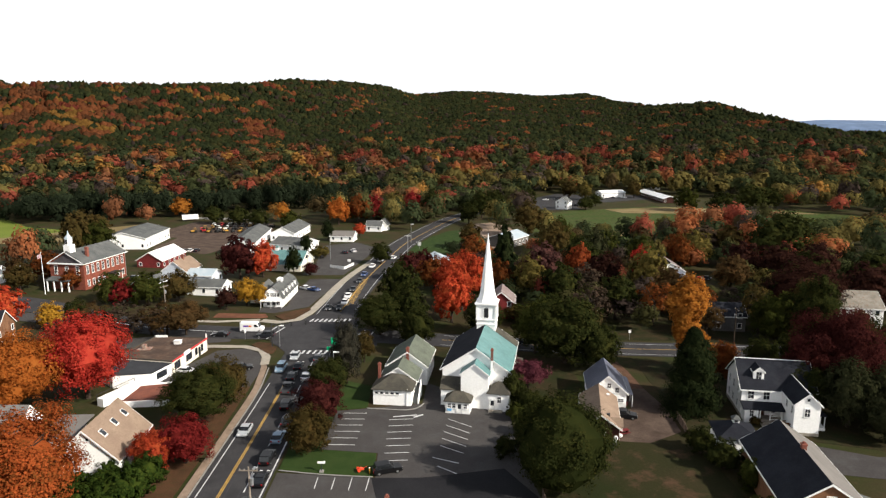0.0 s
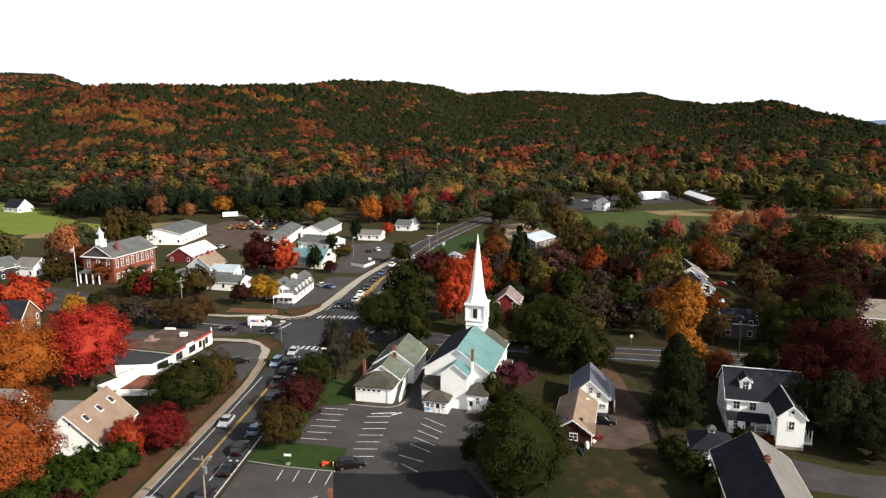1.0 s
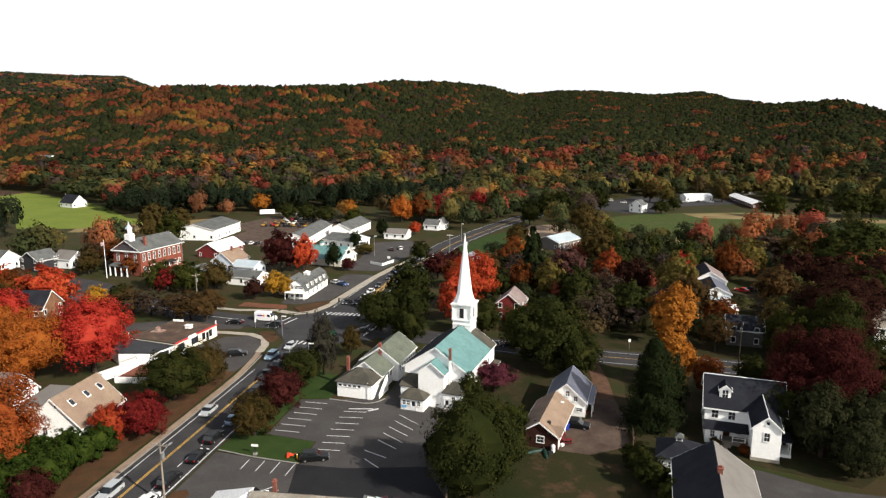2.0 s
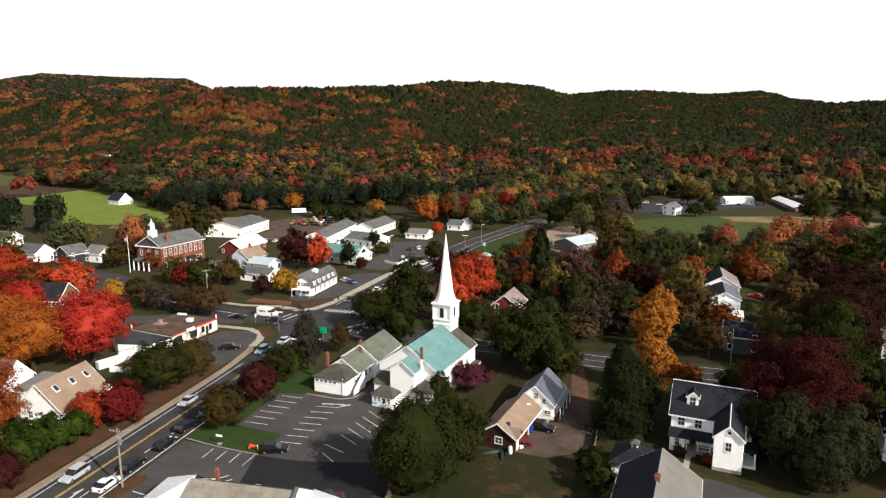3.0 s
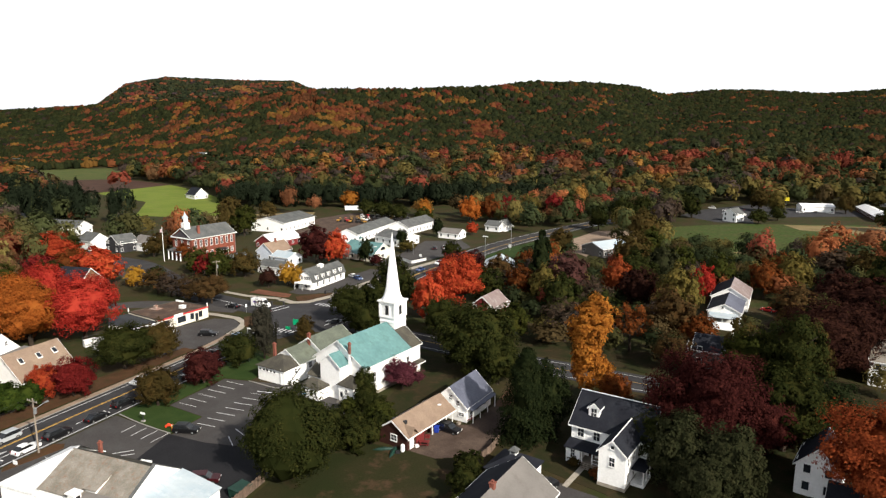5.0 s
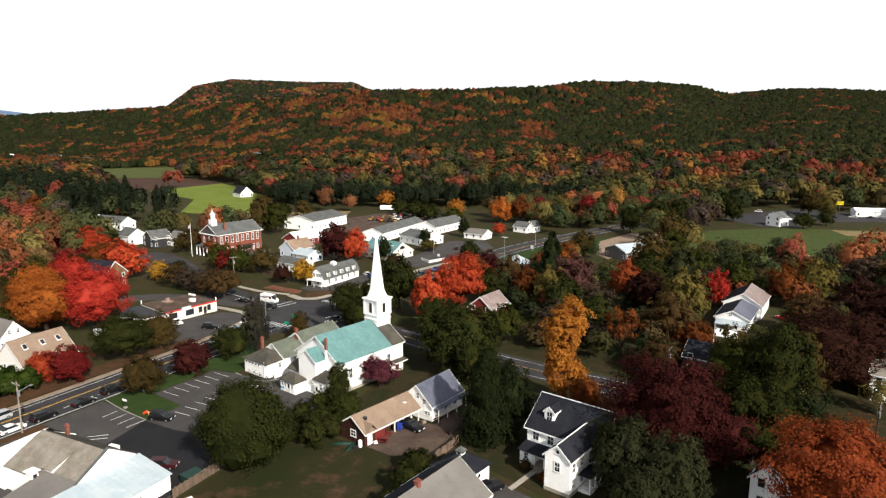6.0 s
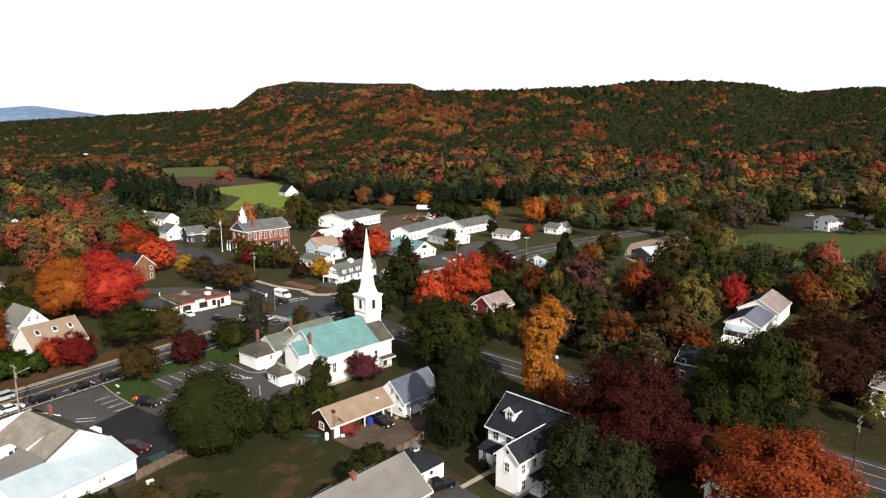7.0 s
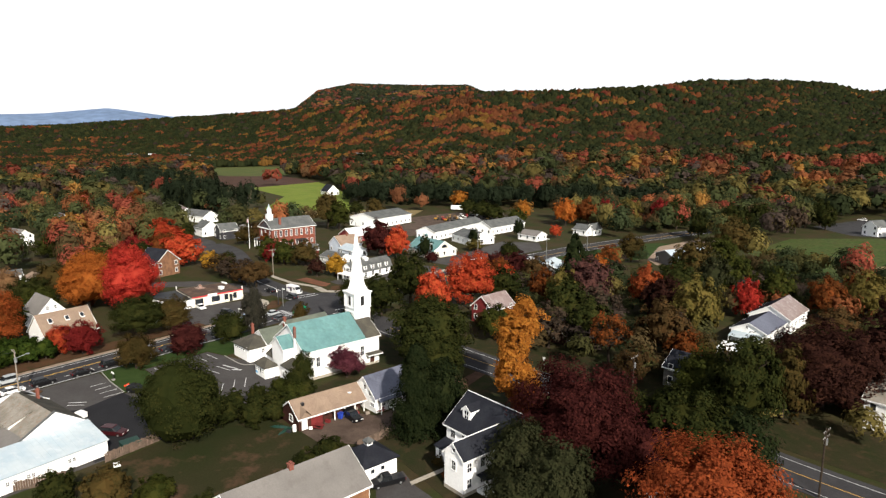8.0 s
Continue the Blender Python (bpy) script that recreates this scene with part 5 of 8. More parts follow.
    part("ramp", Geo().add([(-8.0, -3.4, 0), (-6.6, -4.0, 0), (-3.5, 3.6, 0), (-4.6, 4.2, 0), (-8.0, -3.4, 1.5), (-6.6, -4.0, 1.5), (-3.5, 3.6, 1.7), (-4.6, 4.2, 1.7)],
                           [(3, 2, 1, 0), (4, 5, 6, 7), (0, 1, 5, 4), (1, 2, 6, 5), (2, 3, 7, 6), (3, 0, 4, 7)]), WHITE, t, "white walled ramp")
    part("ramp_rail", Geo().rod((-8.0, -3.4, 2.1), (-4.7, 4.1, 2.3), 0.05).rod((-8.0, -3.4, 1.4), (-8.0, -3.4, 2.1), 0.05).rod((-6.3, 0.4, 1.5), (-6.3, 0.4, 2.2), 0.05).rod((-4.7, 4.1, 1.6), (-4.7, 4.1, 2.3), 0.05), DARK_METAL, t)


def brick_hall():
    z = 1.25
    th = thing("brick_town_hall", -111.6, 189.7, z, -9.5, "red brick public hall with white cupola and portico", "public building")
    block(th, -5.6, 5.6, 0, 19.3, 8.3, 11.6, "y", BRICK, GREY_ROOF, over=0.5)
    part("pediment", Geo().prism([(-5.2, 8.0), (5.2, 8.0), (0, 10.9)], "y", -0.12, -0.02), surface("dark_pediment", (0.06, 0.055, 0.06), (0.09, 0.08, 0.085), 2, 40, 0.8, 0.1), th)
    part("cornice", Geo().box(-5.9, 5.9, -0.5, -0.02, 7.75, 8.1), TRIM, th)
    c = part("cupola", Geo().box(-1.1, 1.1, 0.8, 3.0, 10.6, 13.4), TRIM, th)
    part("belfry", Geo().loft([[(r * math.cos(k * math.pi / 4 + math.pi / 8), 1.9 + r * math.sin(k * math.pi / 4 + math.pi / 8), h) for k in range(8)] for h, r in ((13.4, 1.0), (15.2, 1.0))]), TRIM, c)
    part("dome", Geo().loft([[(r * math.cos(k * math.pi / 4 + math.pi / 8), 1.9 + r * math.sin(k * math.pi / 4 + math.pi / 8), h) for k in range(8)] for h, r in ((15.2, 1.25), (15.9, 0.7), (16.5, 0.3), (17.6, 0.05))]), METAL_ROOF, c)
    part("opening", Geo().box(-0.3, 0.3, 0.86, 2.94, 13.7, 14.9), DARK_METAL, c)
    chimney(th, 3.6, 4.6, 8.8, 12.0, 0.8, 0.8)
    for k in range(8):
        window(th, "E", 5.6, 1.6 + 2.3 * k, 5.9, 0.9, 2.4)
        window(th, "E", 5.6, 1.6 + 2.3 * k, 1.9, 0.9, 1.7)
    for u in (-3.6, 0.0, 3.6):
        window(th, "S", 0, u, 5.9, 0.9, 2.4)
    p = part("portico", Geo().slab([(-5.2, -2.9, 3.4), (2.6, -2.9, 3.4), (2.6, 0, 4.0), (-5.2, 0, 4.0)], 0.3), GREY_ROOF, th)
    for x in (-4.8, -2.6, -0.2, 2.2):
        part("column", Geo().rod((x, -2.6, 0), (x, -2.6, 3.2), 0.24, 0.2, 10), TRIM, p)
    door(th, "S", 0, -1.2, 1.4, 2.4, 0.3, DARK_BOARDS)
    part("side_porch", Geo().slab([(5.6, 10.2, 3.2), (8.0, 10.2, 3.0), (8.0, 14.4, 3.0), (5.6, 14.4, 3.2)], 0.25), DARK_METAL, th)
    for y in (10.4, 14.2):
        part("post", Geo().rod((7.8, y, 0), (7.8, y, 2.8), 0.1), TRIM, th)


def inn():
    th = thing("inn", -46.8, 174.6, 0, -1.5, "white gambrel-roofed inn with a row of dormers", "inn")
    sec = [(-2.7, 0), (2.7, 0), (2.7, 2.5), (1.75, 4.6), (0, 5.7), (-1.75, 4.6), (-2.7, 2.5)]
    part("wall", Geo().prism(sec, "y", 0, 17.5), WHITE, th)
    g = Geo()
    for s in (-1, 1):
        g.prism([(0, 5.85), (s * 1.85, 4.68), (s * 1.78, 4.58), (0, 5.72)], "y", -0.3, 17.8)
        g.prism([(s * 1.86, 4.68), (s * 3.0, 2.25), (s * 2.9, 2.2), (s * 1.76, 4.62)], "y", -0.3, 17.8)
    part("roof", g, GREY_ROOF, th)
    for k in range(5):
        y = 2.4 + 3.2 * k
        part("dormer", Geo().box(1.4, 2.62, y - 0.7, y + 0.7, 2.6, 4.4), WHITE, th)
        part("dormer_roof", Geo().slab([(0.9, y - 0.85, 4.75), (2.8, y - 0.85, 4.4), (2.8, y + 0.85, 4.4), (0.9, y + 0.85, 4.75)], 0.1), GREY_ROOF, th)
        window(th, "E", 2.62, y, 3.55, 0.7, 1.1)
        window(th, "E", 2.7, y, 1.4, 0.9, 1.3)
    for u in (-1.3, 0.2, 1.5):
        window(th, "S", 0, u, 3.5, 0.7, 1.0, shutters=BLACK_PAINT if u == 0.2 else None)
        window(th, "S", 0, u, 1.3, 0.8, 1.3)
    c = part("cupola", Geo().box(-0.7, 0.7, 7.2, 8.6, 5.3, 6.3), TRIM, th)
    part("cupola_roof", hip_roof(-0.7, 0.7, 7.2, 8.6, 6.3, 6.9, 0.15), TRIM, c)
    block(th, -7.5, -2.72, 4.0, 14.0, 2.6, 4.6, "y", WHITE, GREY_ROOF, over=0.25)
    part("awning", Geo().slab([(-3.2, -1.6, 2.1), (3.0, -1.6, 2.1), (3.0, 0, 2.4), (-3.2, 0, 2.4)], 0.1), TRIM, th)
    for x in (-3.0, -0.2, 2.8):
        part("post", Geo().rod((x, -1.5, 0), (x, -1.5, 2.0), 0.08), TRIM, th)


def plain_house(name, x, y, w, d, eave, ridge, axis, rz, wall, roof, label, category="house", wins=2, storeys=1, z=None, roof_b=None, chim=False):
    """A simple gabled building, its middle at (x, y)."""
    th = thing(name, x, y, gz(x, y) if z is None else z, rz, label, category)
    block(th, -w / 2, w / 2, -d / 2, d / 2, eave, ridge, axis, wall, roof, over=0.3, roof_b=roof_b)
    for s in range(storeys):
        zz = 1.5 + 2.5 * s
        for u in spread(-w / 2 + 1.4, w / 2 - 1.4, wins):
            window(th, "S", -d / 2, u, zz, 0.85, 1.2, rails=False)
        for u in spread(-d / 2 + 1.4, d / 2 - 1.4, max(2, int(d / 3.2))):
            window(th, "E", w / 2, u, zz, 0.85, 1.2, rails=False)
            window(th, "W", -w / 2, u, zz, 0.85, 1.2, rails=False)
    if chim:
        chimney(th, 0.3, 0.4, ridge - 0.8, ridge + 1.0)
    return th


def green_house():
    th = plain_house("green_roofed_house", -55.1, 226.5, 15.4, 12.6, 2.5, 6.2, "x", -9, CREAM, COPPER, "cream house with green roof and arched gable window", wins=4)
    part("arch_window", Geo().add([(7.74, 1.5 * math.cos(k * math.pi / 8), 3.6 + 1.3 * math.sin(k * math.pi / 8)) for k in range(9)] + [(7.78, 1.5 * math.cos(k * math.pi / 8), 3.6 + 1.3 * math.sin(k * math.pi / 8)) for k in range(9)],
                                  [tuple(range(9)), tuple(range(17, 8, -1))] + [(i, i + 9, i + 10, i + 1) for i in range(8)] + [(8, 17, 9, 0)]), GLASS, th)
    c = part("cupola", Geo().box(-3.6, -2.6, -0.5, 0.5, 5.6, 7.2), TRIM, th)
    part("cupola_roof", hip_roof(-3.6, -2.6, -0.5, 0.5, 7.2, 7.9, 0.15), COPPER, c)
    part("porch_roof", Geo().slab([(-7.6, -9.2, 2.3), (-1.5, -9.2, 2.3), (-1.5, -6.3, 2.9), (-7.6, -6.3, 2.9)], 0.14), GREY_ROOF, th)
    for x in (-7.3, -4.5, -1.8):
        part("post", Geo().rod((x, -9.0, 0), (x, -9.0, 2.2), 0.1), DARK_METAL, th)


corner_store()
brick_hall()
inn()
green_house()
plain_house("long_barn", -80.5, 271, 10, 41, 3.9, 6.0, "y", 4.5, WHITE, GREY_ROOF, "long white barn with grey roof", "barn", 3)
plain_house("feed_barn", -68.3, 293, 10.6, 26, 3.5, 6.1, "y", -4, WHITE, GREY_ROOF, "white barn with grey roof", "barn", 3)
plain_house("farm_shop", -59.2, 259.2, 14.5, 12.5, 3.2, 5.3, "x", -20, WHITE, GREY_ROOF, "white farm shop with grey roof", "shop", 4)
plain_house("white_bungalow", -42.8, 281.6, 10.2, 7.2, 2.5, 4.3, "x", -6, WHITE, WARM_GREY_ROOF, "low white bungalow with grey roof", "house", 3)
plain_house("white_cape", -31.5, 309, 7.5, 7, 2.7, 4.9, "x", -10, WHITE, GREY_ROOF, "small white house with grey roof", "house", 2)
plain_house("white_cape", -27.8, 311, 4.5, 6, 3.0, 5.4, "y", -10, WHITE, GREY_ROOF, "small white gabled house", "house", 1)
plain_house("warehouse", -130, 274, 18.5, 27, 4.6, 7.0, "y", 3, WHITE, GREY_ROOF, "white warehouse with grey roof", "warehouse", 3)
plain_house("red_barn", -101.8, 233, 9.4, 17, 3.0, 5.8, "y", -6, BARN_RED, WHITE_ROOF, "red barn with white metal roof", "barn", 2)
plain_house("pale_blue_house", -85.0, 208.6, 8.2, 10, 3.5, 6.6, "y", -8, PALE_BLUE, TAN_ROOF, "pale blue house with tan roof", "house", 2, 1, chim=True)
plain_house("metal_roofed_annex", -76.4, 204.6, 8.6, 7.0, 2.9, 4.4, "x", -8, PALE_BLUE, METAL_ROOF, "pale annex with bluish metal roof", "house", 2)
plain_house("low_shop", -70.0, 190.5, 11, 7, 2.8, 4.3, "x", -6, WHITE, GREY_ROOF, "low white shop with grey roof", "shop", 3)
plain_house("red_shed", -88, 190.5, 5, 9, 2.8, 4.6, "y", -20, BARN_RED, GREY_ROOF, "small red shed with grey roof", "shed", 1)
plain_house("red_house", 15.9, 167.7, 7.0, 8.6, 4.3, 7.2, "y", -7, BARN_RED, PINK_ROOF, "red two-storey house with faded pale roof", "house", 2, 2)
plain_house("white_shed", -1.0, 225.5, 10, 11, 2.6, 4.8, "y", 16, WARM_GREY_ROOF, METAL_ROOF, "shed with pale metal roof", "shed", 2)
plain_house("brown_cottage", 38.0, 165.0, 5.6, 6.4, 2.7, 5.2, "y", -10, DARK_BOARDS, WARM_GREY_ROOF, "small dark brown cottage half hidden by trees", "house", 1)
plain_house("metal_barn", 28, 272, 11.5, 16, 3.4, 5.4, "y", -34, WARM_GREY_ROOF, METAL_ROOF, "barn with shiny metal roof", "barn", 2)
plain_house("edge_house", 104.6, 160, 10.5, 10, 5.2, 8.4, "x", -10, WHITE, STAINED_ROOF, "two-storey white house with stained grey roof and porch", "house", 3, 2)
plain_house("brick_house", -103.2, 140.4, 9.5, 9.0, 5.0, 8.8, "x", 10, STONE, SLATE_ROOF, "old brownstone house with a tall chimney", "house", 2, 2)


def double_house():
    th = thing("long_white_house", 72.0, 189.6, 0, -4.5, "long white farmhouse with blue-grey and faded red roofs", "house")
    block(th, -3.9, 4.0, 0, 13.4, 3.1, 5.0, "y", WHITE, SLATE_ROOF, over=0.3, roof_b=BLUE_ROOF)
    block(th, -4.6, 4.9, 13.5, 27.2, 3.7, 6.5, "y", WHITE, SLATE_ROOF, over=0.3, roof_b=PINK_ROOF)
    window(th, "S", 0, -0.4, 3.9, 0.5, 0.7)
    for y in (2.5, 5.5, 8.5, 11.5):
        window(th, "E", 4.0, y, 1.7, 0.8, 1.2)
    for y in (15, 18, 21, 24):
        window(th, "E", 4.9, y, 2.0, 0.8, 1.3)
    part("porch_roof", Geo().slab([(-3.4, -3.4, 2.1), (3.4, -3.4, 2.1), (3.4, -0.05, 2.6), (-3.4, -0.05, 2.6)], 0.14), METAL_ROOF, th)
    for x in (-3.2, 0.0, 3.2):
        part("post", Geo().box(x - 0.07, x + 0.07, -3.3, -3.16, 0, 2.0), TRIM, th)


double_house()
th = thing("carport", 72.0, 176.0, 0, -6, "white-roofed open carport beside the long farmhouse", "carport")
part("roof", Geo().slab([(-2.4, -1.8, 2.6), (2.4, -1.8, 2.6), (2.4, 1.8, 3.3), (-2.4, 1.8, 3.3)], 0.14), WHITE_ROOF, th)
for x, y, h in ((-2.2, -1.6, 2.5), (2.2, -1.6, 2.5), (-2.2, 1.6, 3.1), (2.2, 1.6, 3.1)):
    part("post", Geo().box(x - 0.08, x + 0.08, y - 0.08, y + 0.08, 0, h), TRIM, th)
plain_house("field_barn", -268, 359, 9.6, 12.5, 2.8, 7.4, "y", 72, WHITE, SLATE_ROOF, "white gabled barn with a low dark roof beside the hay field", "barn", 2, 1)

# the western neighbourhood and houses among the far trees
for x, y, w, d, eave, ridge, axis, rz, wall, roof in (
        (-150.5, 196.5, 9, 8, 4.2, 7.0, "y", -12, BLACK_PAINT, GREY_ROOF), (-166, 196, 9, 8, 4.0, 6.8, "x", -8, WHITE, GREY_ROOF), (-211, 219, 18, 9, 3.6, 6.2, "x", 6, WHITE, GREY_ROOF), (-232, 222, 12, 8, 3.6, 5.8, "x", -14, WHITE, PINK_ROOF), (-232, 162, 8, 7, 3.0, 4.8, "x", 6, WHITE, WARM_GREY_ROOF), (-143, 202, 8, 7, 3.6, 6.0, "x", -10, WHITE, WARM_GREY_ROOF),
        (-254, 226, 11, 9, 3.6, 6.2, "x", 12, CREAM, GREY_ROOF), (-255, 168, 12, 8, 3.4, 5.6, "x", -6, WHITE, GREY_ROOF), (-205, 131, 12, 7, 4.2, 6.8, "x", 8, WHITE, WARM_GREY_ROOF), (-128, 103.7, 5, 6, 2.6, 4.0, "y", -10, WHITE, GREY_ROOF),
        (-118.5, 107.6, 7.5, 5, 2.4, 3.6, "x", -10, WHITE, TAN_ROOF), (-494, 602, 16, 10, 5.2, 8.4, "x", 0, WHITE, GREY_ROOF), (-730, 543, 15, 10, 6.0, 9.5, "x", 12, WHITE, GREY_ROOF),
        (-834, 563, 16, 11, 6.0, 9.5, "x", 20, WHITE, GREY_ROOF), (-909, 548, 14, 10, 6.0, 9.5, "x", 20, WHITE, WHITE_ROOF), (-933, 528, 18, 10, 6.0, 9.5, "x", 20, WHITE, GREY_ROOF), (74, 392, 7.5, 7.5, 4.4, 7.2, "y", -30, WHITE, GREY_ROOF),
        (119, 458, 18, 9, 3.4, 4.8, "x", 14, WHITE, WHITE_ROOF), (147, 444, 9, 50, 3.0, 4.6, "y", 2, DARK_BOARDS, WHITE_ROOF), (165, 508, 9, 6, 4.0, 6.0, "x", 0, WHITE, WHITE_ROOF), (272, 486, 12, 8, 4.0, 6.4, "x", -20, WHITE, GREY_ROOF),):
    plain_house("black_house" if wall == BLACK_PAINT else "white_house", x, y, w, d, eave, ridge, axis, rz, wall, roof, "%s among the autumn trees" % ("small black-painted house" if wall == BLACK_PAINT else "cream house with a shingle roof" if wall == CREAM else "white house with a pale roof" if roof in (WARM_GREY_ROOF, TAN_ROOF, WHITE_ROOF) else "white house with a grey roof"), "house", 2, 2 if eave > 4.1 else 1)
plain_house("grey_roofed_house", 85.6, 110.0, 5.4, 7.6, 4.6, 7.4, "y", -14, WHITE, SLATE_ROOF, "two-storey white house with dark grey roof among trees", "house", 2, 2)
plain_house("kitchen_wing", 87.6, 103.6, 3.4, 3.0, 2.6, 4.2, "x", -14, WHITE, SLATE_ROOF, "low white annex with dark roof beside the house", "annex", 1)
# dark grey wall colour stands in for the shade of the trees around
plain_house("grey_house", 70.6, 156.0, 7.6, 7.4, 4.0, 6.4, "x", -8, surface("tree_shaded_paint", (0.110, 0.105, 0.100), (0.085, 0.082, 0.080), 3, 30, 0.7, 0.1, lines=("Z", 0.14, 0.5)), SLATE_ROOF, "house half hidden by trees across the street, walls darkened for shade", "house", 2, 2)


# ---- trees ----
def noise_unit(v, seed, f=1.6):
    return np.array([noise.noise(Vector((x * f + seed, y * f - seed, z * f + 2 * seed))) for x, y, z in v])


def ball_points(rng, n):
    d = rng.normal(size=(n, 3))
    return d / np.linalg.norm(d, axis=1)[:, None]


def quads(rng, centres, normals, size, stretch=1.0):
    """Small three-cornered leaves at centres, facing normals, each a piece of its own."""
    n = len(centres)
    u = np.cross(normals, rng.normal(size=(n, 3)))
    u /= np.linalg.norm(u, axis=1)[:, None] + 1e-9
    w = np.cross(normals, u)
    s = (size * rng.uniform(0.6, 1.4, n))[:, None]
    c = [centres + u * s * a * stretch + w * s * b for a, b in ((-1.0, -0.6), (1.0, -0.5), (0.0, 1.1))]
    v = np.stack(c, 1).reshape(-1, 3)
    f = np.arange(3 * n).reshape(-1, 3)
    return v, f


ICO = bmesh.new()
bmesh.ops.create_icosphere(ICO, subdivisions=2, radius=1.0)
ICO_V = np.array([v.co[:] for v in ICO.verts])
ICO_F = np.array([[v.index for v in f.verts] for f in ICO.faces])
ICO.free()


def crown_mesh(name, seed, shape, clumps, leaves, leaf, core=0.7):
    """A crown of unit size (radius 1, from z = -1 to 1): many clumps of leaves with gaps, about a dark core."""
    rng = np.random.default_rng(seed)
    d = ball_points(rng, clumps)
    if shape == "cone":
        z = rng.uniform(-1, 0.97, clumps)
        a = rng.uniform(0, 2 * math.pi, clumps)
        r = ((1 - z) / 2) ** 0.6 * (0.86 + 0.14 * np.sin(9.0 * z + 2.0 * a)) * rng.uniform(0.55, 1.0, clumps) + 0.03
        c = np.stack([r * np.cos(a), r * np.sin(a), z], 1)
        rc = 0.10 + 0.16 * (1 - z) / 2
        out = np.stack([np.cos(a), np.sin(a), np.full(clumps, 0.5)], 1)
    else:
        # clumps gather on a dozen boughs of uneven reach
        boughs = 13 if shape in ("spread", "thin") else 26 if shape == "ragged" else 44 if shape == "dome" else 20
        k = np.arange(boughs) + 0.5
        up = 1 - 1.7 * k / boughs
        turn = 2.4 * k + rng.uniform(-0.3, 0.3, boughs)
        ring = np.sqrt(np.clip(1 - up * up, 0, 1))
        reach = rng.uniform(0.42, 0.68, boughs) if boughs == 13 else rng.uniform(0.52, 0.66, boughs)
        bough = np.stack([ring * np.cos(turn), ring * np.sin(turn), up], 1) * reach[:, None]
        wide = rng.uniform(0.27, 0.42, boughs) * (0.72 if shape == "dome" else 1.0)
        of = rng.integers(0, boughs, clumps)
        c = bough[of] + d * (wide[of] * rng.uniform(0.55, 1.0, clumps))[:, None]
        d = d * 0.6 + c / (np.linalg.norm(c, axis=1)[:, None] + 1e-6) * 0.6
        if shape == "spread":
            c[:, 2] = np.where(c[:, 2] < 0, c[:, 2] * 0.75, c[:, 2])
        if shape == "egg":
            k = 1 - 0.32 * np.clip(c[:, 2], -1, 1)
            c[:, 0] *= k
            c[:, 1] *= k
        if shape == "ragged":
            # three heads one above another, each pushed to its own side
            k = (0.78 + 0.26 * np.cos(7.5 * c[:, 2] - 3.4)) * (0.72 + 0.28 * np.clip(c[:, 2] + 0.6, 0, 1))
            c[:, 0] = c[:, 0] * k + 0.22 * np.sin(3.2 * c[:, 2])
            c[:, 1] = c[:, 1] * k + 0.16 * np.cos(4.1 * c[:, 2])
        rc = rng.uniform(0.10, 0.20, clumps)
        out = d
    vs, fs, base = [], [], 0
    o = ball_points(rng, clumps * leaves)
    cc, rr, oo = np.repeat(c, leaves, 0), np.repeat(rc, leaves), np.repeat(out, leaves, 0)
    tall = 2.2 if shape == "ragged" else 1.0
    cc = cc * np.array([1, 1, tall])
    p = cc + o * (rr * rng.uniform(0.45, 1.0, clumps * leaves))[:, None] * (np.array([1, 1, 0.6]) if shape == "cone" else np.array([1, 1, 0.85]))
    nrm = o * 0.5 + oo * 0.9 + np.array([0, 0, 0.3]) + rng.normal(size=p.shape) * 0.32
    nrm /= np.linalg.norm(nrm, axis=1)[:, None]
    v, f = quads(rng, p, nrm, leaf, 1.5 if shape == "cone" else 1.0)
    v[:, 2] /= tall
    faces = [tuple(q) for q in f]
    if core:
        k = ICO_V * core * (1 + 0.3 * noise_unit(ICO_V, seed + 9.0, 2.2))[:, None]
        if shape == "cone":
            k = ICO_V.copy()
            k[:, :2] *= ((1 - ICO_V[:, 2]) / 2 * 0.62)[:, None]
        faces += [tuple(q + len(v)) for q in ICO_F]
        v = np.concatenate([v, k])
    me = bpy.data.meshes.new(name)
    me.from_pydata((v * UNIT).tolist(), [], faces)
    me.materials.append(LEAF["green"])
    return me


CROWN = {}
for shape, count, clumps, leaves, leaf, core in (("round", 4, 270, 44, 0.029, 0.62), ("spread", 3, 260, 44, 0.029, 0.5), ("egg", 3, 240, 44, 0.029, 0.5),
                                                 ("cone", 3, 220, 40, 0.034, 1.0), ("thin", 3, 110, 36, 0.030, 0.0), ("ragged", 1, 560, 44, 0.034, 0.0), ("shrub", 3, 110, 40, 0.050, 0.6)):
    CROWN[shape] = [crown_mesh("crown_" + shape, 11 + 7 * k + len(shape), shape, clumps, leaves, leaf, core) for k in range(count)]
# lighter crowns for trees farther off
for shape, clumps, leaves, leaf, core in (("round", 150, 24, 0.050, 0.52), ("egg", 140, 24, 0.050, 0.5), ("thin", 60, 24, 0.045, 0.0), ("cone", 110, 24, 0.07, 1.0)):
    CROWN[shape + "_far"] = [crown_mesh("crown_far", 51 + 7 * k + len(shape), shape, clumps, leaves, leaf, core) for k in range(3)]


# finer crowns for the trees along the camera's way
for shape, count, clumps, leaves, leaf, core in (("round", 3, 400, 70, 0.0195, 0.62), ("spread", 2, 420, 92, 0.0155, 0.48), ("cone", 1, 400, 62, 0.020, 1.0), ("dome", 1, 460, 70, 0.0195, 0.72)):
    CROWN[shape + "_near"] = [crown_mesh("crown_near", 151 + 7 * k + len(shape), shape, clumps, leaves, leaf, core) for k in range(count)]


